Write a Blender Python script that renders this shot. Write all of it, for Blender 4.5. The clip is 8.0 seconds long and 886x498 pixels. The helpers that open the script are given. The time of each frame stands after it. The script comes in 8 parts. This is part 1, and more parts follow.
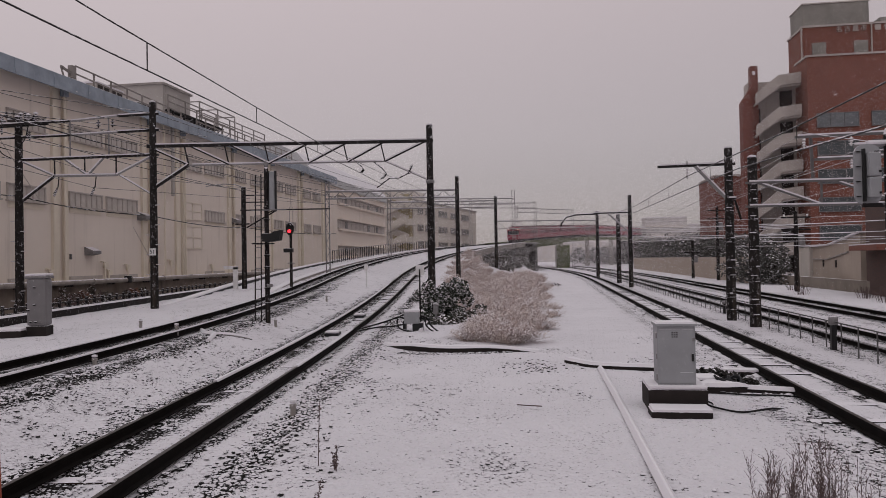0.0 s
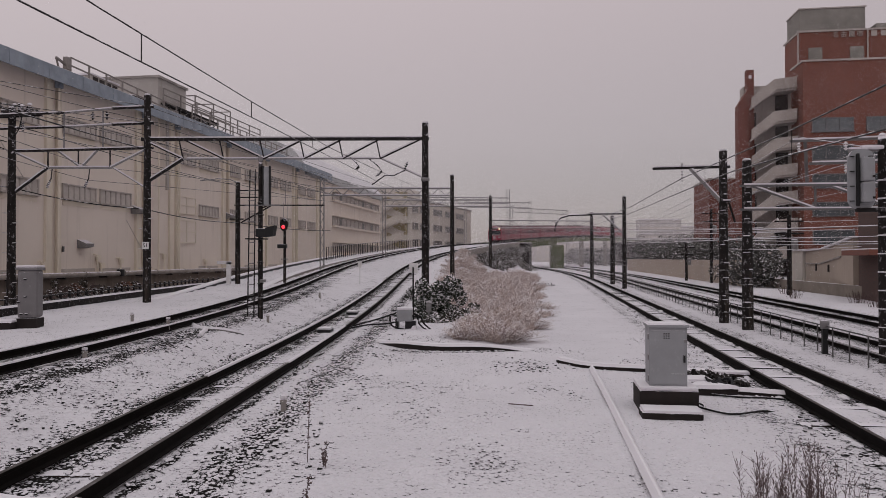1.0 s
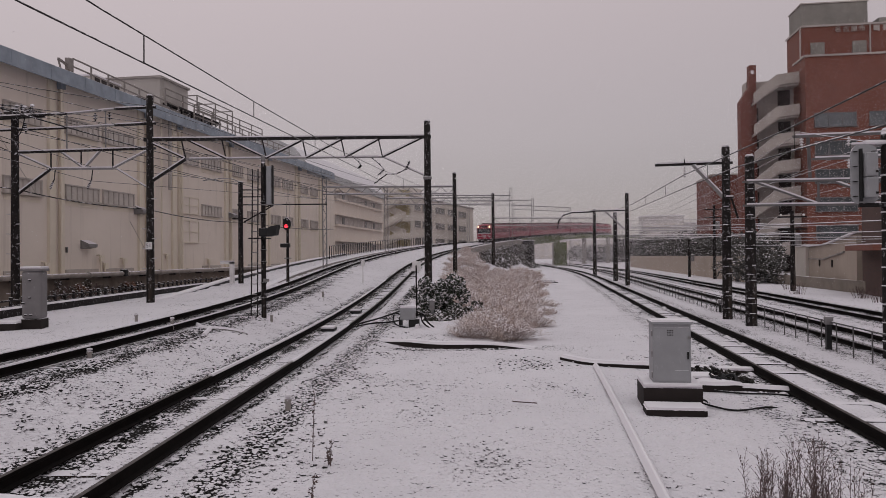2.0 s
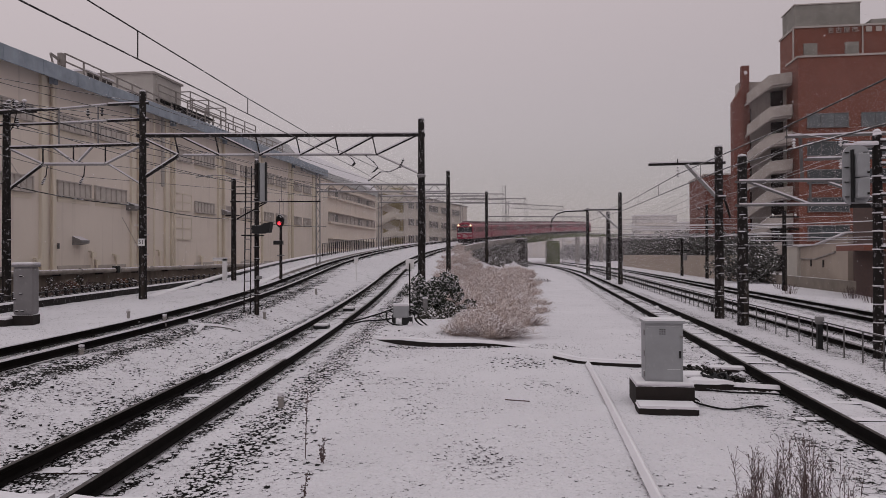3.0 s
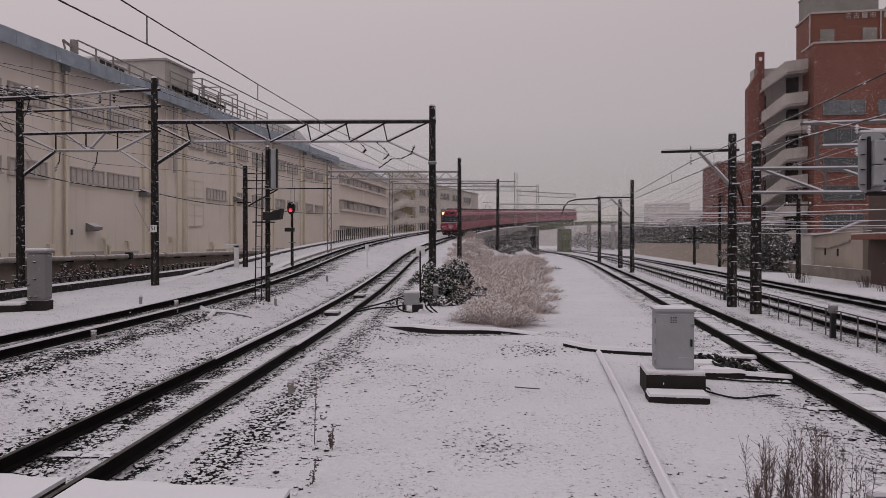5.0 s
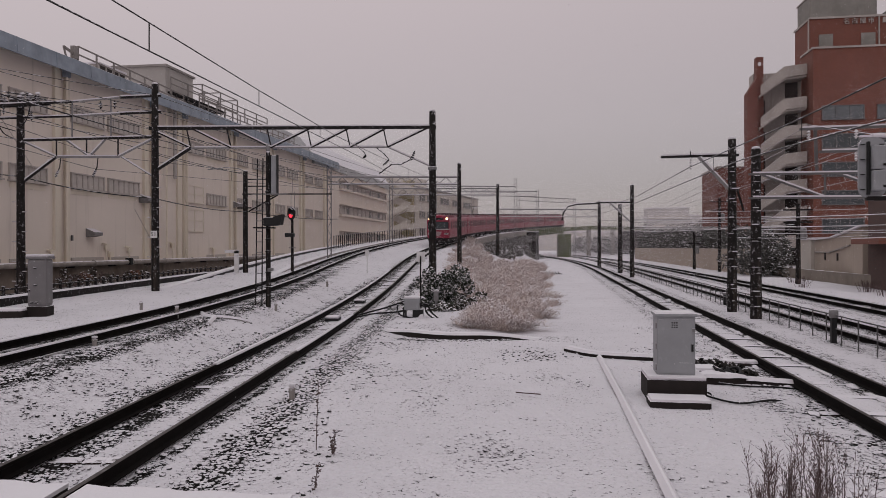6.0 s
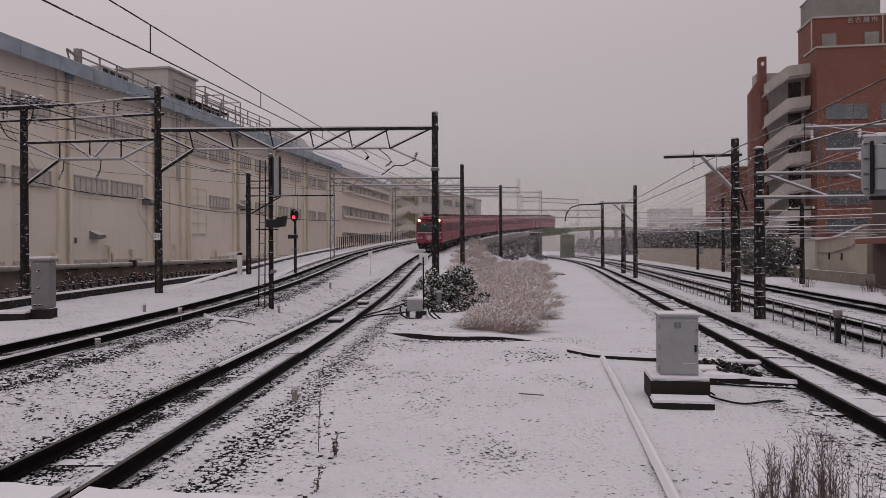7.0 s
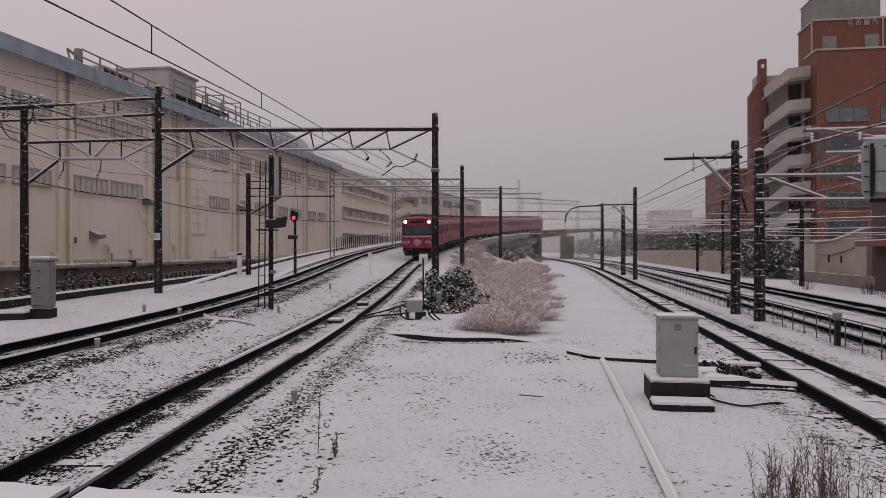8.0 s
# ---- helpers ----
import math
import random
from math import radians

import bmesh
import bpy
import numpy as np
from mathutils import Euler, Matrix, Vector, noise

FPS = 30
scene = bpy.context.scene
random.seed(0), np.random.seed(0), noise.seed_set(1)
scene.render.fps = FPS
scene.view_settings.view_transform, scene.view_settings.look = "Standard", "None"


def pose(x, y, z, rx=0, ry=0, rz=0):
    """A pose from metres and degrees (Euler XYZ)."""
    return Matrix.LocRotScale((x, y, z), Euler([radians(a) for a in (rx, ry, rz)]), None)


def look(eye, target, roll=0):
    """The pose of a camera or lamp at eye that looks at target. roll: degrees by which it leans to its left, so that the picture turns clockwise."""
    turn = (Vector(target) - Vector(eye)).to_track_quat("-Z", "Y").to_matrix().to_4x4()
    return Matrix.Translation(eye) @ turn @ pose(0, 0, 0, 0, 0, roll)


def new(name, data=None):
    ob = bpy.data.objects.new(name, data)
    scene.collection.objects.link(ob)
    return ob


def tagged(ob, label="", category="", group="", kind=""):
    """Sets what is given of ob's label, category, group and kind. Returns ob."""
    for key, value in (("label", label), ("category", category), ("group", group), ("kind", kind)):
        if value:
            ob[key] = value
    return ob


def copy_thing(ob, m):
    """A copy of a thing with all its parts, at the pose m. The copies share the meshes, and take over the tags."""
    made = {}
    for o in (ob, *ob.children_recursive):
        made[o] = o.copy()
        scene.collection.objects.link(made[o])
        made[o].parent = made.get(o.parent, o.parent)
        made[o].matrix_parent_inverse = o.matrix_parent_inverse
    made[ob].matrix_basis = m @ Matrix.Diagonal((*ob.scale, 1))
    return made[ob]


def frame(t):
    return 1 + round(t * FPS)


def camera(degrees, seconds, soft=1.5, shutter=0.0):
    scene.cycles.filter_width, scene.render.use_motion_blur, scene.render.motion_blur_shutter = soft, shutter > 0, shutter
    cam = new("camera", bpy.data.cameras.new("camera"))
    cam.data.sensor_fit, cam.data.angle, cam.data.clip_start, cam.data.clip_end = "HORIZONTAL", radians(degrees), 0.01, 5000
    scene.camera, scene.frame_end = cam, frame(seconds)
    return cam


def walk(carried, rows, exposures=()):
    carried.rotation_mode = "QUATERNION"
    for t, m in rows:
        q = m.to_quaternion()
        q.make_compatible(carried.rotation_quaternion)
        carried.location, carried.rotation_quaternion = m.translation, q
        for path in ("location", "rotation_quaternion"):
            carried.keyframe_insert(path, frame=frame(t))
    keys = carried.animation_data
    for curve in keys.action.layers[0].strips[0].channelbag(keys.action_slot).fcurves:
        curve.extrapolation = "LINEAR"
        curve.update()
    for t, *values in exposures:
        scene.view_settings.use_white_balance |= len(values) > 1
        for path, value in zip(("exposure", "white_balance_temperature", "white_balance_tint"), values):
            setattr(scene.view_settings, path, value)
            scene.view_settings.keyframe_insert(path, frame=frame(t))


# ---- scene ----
cam = camera(62.6, 8.0, soft=0.5)
PATH = [
    (0.0, (-0.007, -0.045, 2.411), (-0.304, 1.932, 2.442), -1.0),
    (0.5, (0.002, 0.022, 2.399), (-0.325, 1.995, 2.431), -1.7),
    (1.0, (0.005, -0.016, 2.397), (-0.277, 1.964, 2.424), -0.1),
    (1.5, (0.003, -0.026, 2.401), (-0.291, 1.952, 2.426), -0.5),
    (3.0, (-0.004, -0.042, 2.405), (-0.275, 1.939, 2.421), -0.2),
    (3.5, (-0.005, -0.012, 2.398), (-0.272, 1.970, 2.412), 0.0),
    (4.0, (0.018, -0.008, 2.394), (-0.272, 1.971, 2.385), -0.4),
    (4.5, (0.018, 0.011, 2.394), (-0.284, 1.988, 2.371), 0.0),
    (6.0, (-0.007, -0.016, 2.401), (-0.308, 1.961, 2.397), -0.1),
    (6.5, (0.000, -0.015, 2.400), (-0.303, 1.962, 2.383), -0.2),
    (7.0, (0.010, 0.001, 2.400), (-0.300, 1.977, 2.399), -0.3),
    (7.5, (0.003, -0.021, 2.401), (-0.307, 1.955, 2.392), -0.3),
    (8.0, (0.000, 0.000, 2.400), (-0.309, 1.976, 2.402), -0.1),
]
walk(cam, [(t, look(e, g, r)) for t, e, g, r in PATH])

# ---------------------------------------------------------------- light
world = bpy.data.worlds.new("winter_sky")
scene.world = world
world.use_nodes = True
wn, wl = world.node_tree.nodes, world.node_tree.links
sky = wn.new("ShaderNodeTexSky")
sky.sky_type, sky.sun_disc = "NISHITA", False
sky.sun_elevation, sky.sun_rotation = radians(38), radians(205)
wtc, wsep, wramp = wn.new("ShaderNodeTexCoord"), wn.new("ShaderNodeSeparateXYZ"), wn.new("ShaderNodeValToRGB")
wl.new(wtc.outputs["Generated"], wsep.inputs[0])
wl.new(wsep.outputs["Z"], wramp.inputs[0])
for el, (pos, col) in zip((wramp.color_ramp.elements[0], wramp.color_ramp.elements[1], wramp.color_ramp.elements.new(0.22), wramp.color_ramp.elements.new(0.45)),
                          ((0.0, (0.285, 0.245, 0.244, 1)), (1.0, (0.30, 0.258, 0.266, 1)), (0.16, (0.418, 0.358, 0.360, 1)), (0.42, (0.545, 0.460, 0.468, 1)))):
    el.position, el.color = pos, col
wmix = wn.new("ShaderNodeMix")
wmix.data_type = "RGBA"
wmix.inputs[0].default_value = 0.01
wl.new(wramp.outputs[0], wmix.inputs[6])
wl.new(sky.outputs[0], wmix.inputs[7])
# the cloud is thinner on the factory side
wslope = wn.new("ShaderNodeMath")
wslope.operation = "MULTIPLY_ADD"
wslope.inputs[1].default_value, wslope.inputs[2].default_value = -0.17, 1.0
wl.new(wsep.outputs["X"], wslope.inputs[0])
wtint = wn.new("ShaderNodeVectorMath")
wtint.operation = "SCALE"
wl.new(wmix.outputs[2], wtint.inputs[0])
wl.new(wslope.outputs[0], wtint.inputs["Scale"])
wl.new(wtint.outputs[0], wn["Background"].inputs[0])
wn["Background"].inputs[1].default_value = 1.0

sun = new("sun", bpy.data.lights.new("sun", "SUN"))
sun.data.energy, sun.data.angle, sun.data.color = 0.15, radians(40), (1.0, 0.94, 0.92)
sun.matrix_world = look((0, 0, 50), (-18, 40, 0))
scene.view_settings.exposure = 0.0

# ---------------------------------------------------------------- materials
SNOW = (0.645, 0.613, 0.654, 1)


class Nodes:
    def __init__(self, name):
        self.m = bpy.data.materials.new(name)
        self.m.use_nodes = True
        self.n, self.l = self.m.node_tree.nodes, self.m.node_tree.links
        self.b = self.n["Principled BSDF"]
        self.co = self.n.new("ShaderNodeTexCoord").outputs["Object"]

    def noise(self, scale, detail=4, rough=0.6, vec=None):
        t = self.n.new("ShaderNodeTexNoise")
        t.inputs["Scale"].default_value, t.inputs["Detail"].default_value, t.inputs["Roughness"].default_value = scale, detail, rough
        self.l.new(vec or self.co, t.inputs["Vector"])
        return t.outputs["Fac"]

    def stretch(self, sx, sy, sz, src=None):
        t = self.n.new("ShaderNodeMapping")
        t.inputs["Scale"].default_value = (sx, sy, sz)
        self.l.new(src or self.co, t.inputs["Vector"])
        return t.outputs[0]

    def ramp(self, fac, a, b, ca=(0, 0, 0, 1), cb=(1, 1, 1, 1)):
        t = self.n.new("ShaderNodeValToRGB")
        t.color_ramp.elements[0].position, t.color_ramp.elements[1].position = a, b
        t.color_ramp.elements[0].color, t.color_ramp.elements[1].color = ca, cb
        self.l.new(fac, t.inputs[0])
        return t.outputs[0]

    def mix(self, fac, a, b):
        t = self.n.new("ShaderNodeMix")
        t.data_type = "RGBA"
        for sock, v in ((t.inputs[0], fac), (t.inputs[6], a), (t.inputs[7], b)):
            if isinstance(v, (tuple, float, int)):
                sock.default_value = v
            else:
                self.l.new(v, sock)
        return t.outputs[2]

    def math(self, op, a, b=0.0):
        t = self.n.new("ShaderNodeMath")
        t.operation = op
        for sock, v in zip(t.inputs, (a, b)):
            if isinstance(v, (float, int)):
                sock.default_value = v
            else:
                self.l.new(v, sock)
        return t.outputs[0]

    def up(self):
        g = self.n.new("ShaderNodeNewGeometry")
        s = self.n.new("ShaderNodeSeparateXYZ")
        self.l.new(g.outputs["Normal"], s.inputs[0])
        return s.outputs["Z"]

    def bump(self, height, strength, distance):
        t = self.n.new("ShaderNodeBump")
        t.inputs["Strength"].default_value, t.inputs["Distance"].default_value = strength, distance
        self.l.new(height, t.inputs["Height"])
        self.l.new(t.outputs[0], self.b.inputs["Normal"])

    def finish(self, colour, rough=0.7, metal=0.0):
        if isinstance(colour, tuple):
            self.b.inputs["Base Color"].default_value = colour
        else:
            self.l.new(colour, self.b.inputs["Base Color"])
        if isinstance(rough, float):
            self.b.inputs["Roughness"].default_value = rough
        else:
            self.l.new(rough, self.b.inputs["Roughness"])
        self.b.inputs["Metallic"].default_value = metal
        return self.m


def surface(name, colour, dark=0.6, scale=3.0, rough=0.7, metal=0.0, fine=40.0, bump=0.15, snow=0.0, streaks=0.0, flecks=0.0, stain=(0.16, 0.13, 0.10, 1), spec=0.2, fs=1.0):
    """A weathered surface: broad tone drift, fine grain, run-down streaks, and snow that lies on its upward faces."""
    k = Nodes(name)
    c = (*colour, 1)
    d = tuple(v * dark for v in colour) + (1,)
    col = k.mix(k.ramp(k.noise(scale), 0.35, 0.7), d, c)
    grain = k.noise(fine, 3)
    col = k.mix(k.math("MULTIPLY", k.ramp(grain, 0.35, 0.75), 0.25), col, d)
    if streaks:
        s = k.ramp(k.noise(1.0, 5, 0.7, k.stretch(2.2, 2.2, 0.13)), 0.55, 0.78)
        col = k.mix(k.math("MULTIPLY", s, streaks), col, stain)
    if flecks:
        f = k.ramp(k.noise(1.0, 4, 0.7, k.stretch(9 * fs, 9 * fs, 5 * fs)), 0.60 - 0.1 * flecks, 0.66 - 0.1 * flecks)
        col = k.mix(k.math("MULTIPLY", f, min(1.0, flecks)), col, SNOW)
    r = rough
    if snow:
        edge = k.math("ADD", k.up(), k.math("MULTIPLY", k.math("SUBTRACT", k.noise(6.0), 0.5), 0.9))
        lie = k.ramp(edge, 0.75 - 0.45 * snow, 0.85 - 0.45 * snow)
        col = k.mix(lie, col, SNOW)
    k.b.inputs["Specular IOR Level"].default_value = spec
    k.bump(grain, bump, 0.01)
    return k.finish(col, r, metal)


def snow_ground():
    """Thin wet snow pillowed over ballast: dark gaps open between the stones where it did not close."""
    k = Nodes("snow_over_ballast")
    a = k.n.new("ShaderNodeAttribute")
    a.attribute_name = "bare"
    bare = a.outputs["Fac"]
    wob = k.n.new("ShaderNodeVectorMath")
    wob.operation = "ADD"
    k.l.new(k.co, wob.inputs[0])
    warp = k.n.new("ShaderNodeTexNoise")
    warp.inputs["Scale"].default_value = 22.0
    k.l.new(k.co, warp.inputs["Vector"])
    shift = k.n.new("ShaderNodeVectorMath")
    shift.operation = "SCALE"
    shift.inputs["Scale"].default_value = 0.03
    k.l.new(warp.outputs["Color"], shift.inputs[0])
    k.l.new(shift.outputs[0], wob.inputs[1])
    cell = k.n.new("ShaderNodeTexVoronoi")
    cell.inputs["Scale"].default_value = 17.0
    k.l.new(wob.outputs[0], cell.inputs["Vector"])
    gaps = k.n.new("ShaderNodeTexVoronoi")
    gaps.feature = "DISTANCE_TO_EDGE"
    gaps.inputs["Scale"].default_value = 17.0
    k.l.new(wob.outputs[0], gaps.inputs["Vector"])
    patch = k.noise(1.1, 5, 0.65)
    spots = k.noise(9.0, 3, 0.6)
    # how wide the gaps stand open, from closed snow to bare stones
    wide = k.math("ADD", k.math("MULTIPLY", k.math("SUBTRACT", patch, 0.52), 0.50), k.math("MULTIPLY", k.math("SUBTRACT", spots, 0.58), 0.85))
    wide = k.math("ADD", wide, k.math("SUBTRACT", k.math("MULTIPLY", bare, 0.46), 0.035))
    crack = k.ramp(k.math("SUBTRACT", wide, gaps.outputs["Distance"]), 0.0, 0.05)
    flecks = k.ramp(k.noise(1.0, 2, 0.5, k.stretch(19, 24, 19)), 0.635, 0.665)
    sparse = k.ramp(k.noise(0.8, 3), 0.42, 0.66)
    dark = k.math("MAXIMUM", crack, k.math("MULTIPLY", k.math("MULTIPLY", flecks, sparse), 0.85))
    gravel = k.mix(k.noise(45.0, 2), (0.003, 0.0026, 0.0026, 1), (0.014, 0.012, 0.011, 1))
    tone = k.mix(k.ramp(k.noise(0.25, 3), 0.35, 0.7), (0.585, 0.556, 0.596, 1), (0.640, 0.610, 0.650, 1))
    col = k.mix(dark, tone, gravel)
    pillow = k.ramp(cell.outputs["Distance"], 0.0, 0.75, (1, 1, 1, 1), (0, 0, 0, 1))
    h = k.math("ADD", k.math("MULTIPLY", k.noise(9.0, 4, 0.65), 0.8), k.math("MULTIPLY", pillow, 0.45))
    h = k.math("SUBTRACT", h, k.math("MULTIPLY", dark, 0.6))
    k.b.inputs["Specular IOR Level"].default_value = 0.1
    k.bump(h, 0.8, 0.05)
    return k.finish(col, 0.85)


def stone_mat():
    k = Nodes("ballast_stone")
    g = k.n.new("ShaderNodeNewGeometry")
    base = k.mix(g.outputs["Random Per Island"], (0.004, 0.0035, 0.0035, 1), (0.028, 0.023, 0.021, 1))
    lot = k.math("MULTIPLY", k.math("SUBTRACT", g.outputs["Random Per Island"], 0.5), 1.1)
    edge = k.math("ADD", k.math("ADD", k.up(), lot), k.math("MULTIPLY", k.math("SUBTRACT", k.noise(22.0), 0.5), 0.8))
    return k.finish(k.mix(k.ramp(edge, 0.36, 0.52), base, SNOW), 0.85)


def brick_mat(name, a, b, mortar, sx=0.24, sz=0.08):
    k = Nodes(name)
    t = k.n.new("ShaderNodeTexBrick")
    t.inputs["Scale"].default_value = 1.0
    t.inputs["Color1"].default_value, t.inputs["Color2"].default_value, t.inputs["Mortar"].default_value = (*a, 1), (*b, 1), (*mortar, 1)
    t.inputs["Brick Width"].default_value, t.inputs["Row Height"].default_value, t.inputs["Mortar Size"].default_value = sx, sz, 0.008
    s = k.n.new("ShaderNodeSeparateXYZ")
    k.l.new(k.co, s.inputs[0])
    cmb = k.n.new("ShaderNodeCombineXYZ")
    k.l.new(k.math("ADD", s.outputs["X"], s.outputs["Y"]), cmb.inputs[0])
    k.l.new(s.outputs["Z"], cmb.inputs[1])
    k.l.new(cmb.outputs[0], t.inputs["Vector"])
    drift = k.ramp(k.noise(0.35, 5), 0.3, 0.75)
    col = k.mix(k.math("MULTIPLY", drift, 0.35), t.outputs[0], (a[0] * 0.5, a[1] * 0.5, a[2] * 0.5, 1))
    k.bump(t.outputs["Fac"], -0.2, 0.01)
    return k.finish(col, 0.8)


def glow(name, colour, strength):
    k = Nodes(name)
    k.b.inputs["Emission Color"].default_value = (*colour, 1)
    k.b.inputs["Emission Strength"].default_value = strength
    return k.finish((*colour, 1), 0.3)


def glass_mat(name, colour=(0.03, 0.035, 0.04), rough=0.12):
    k = Nodes(name)
    return k.finish(k.mix(k.ramp(k.noise(0.8), 0.3, 0.7), (*colour, 1), tuple(v * 1.6 for v in colour) + (1,)), rough)


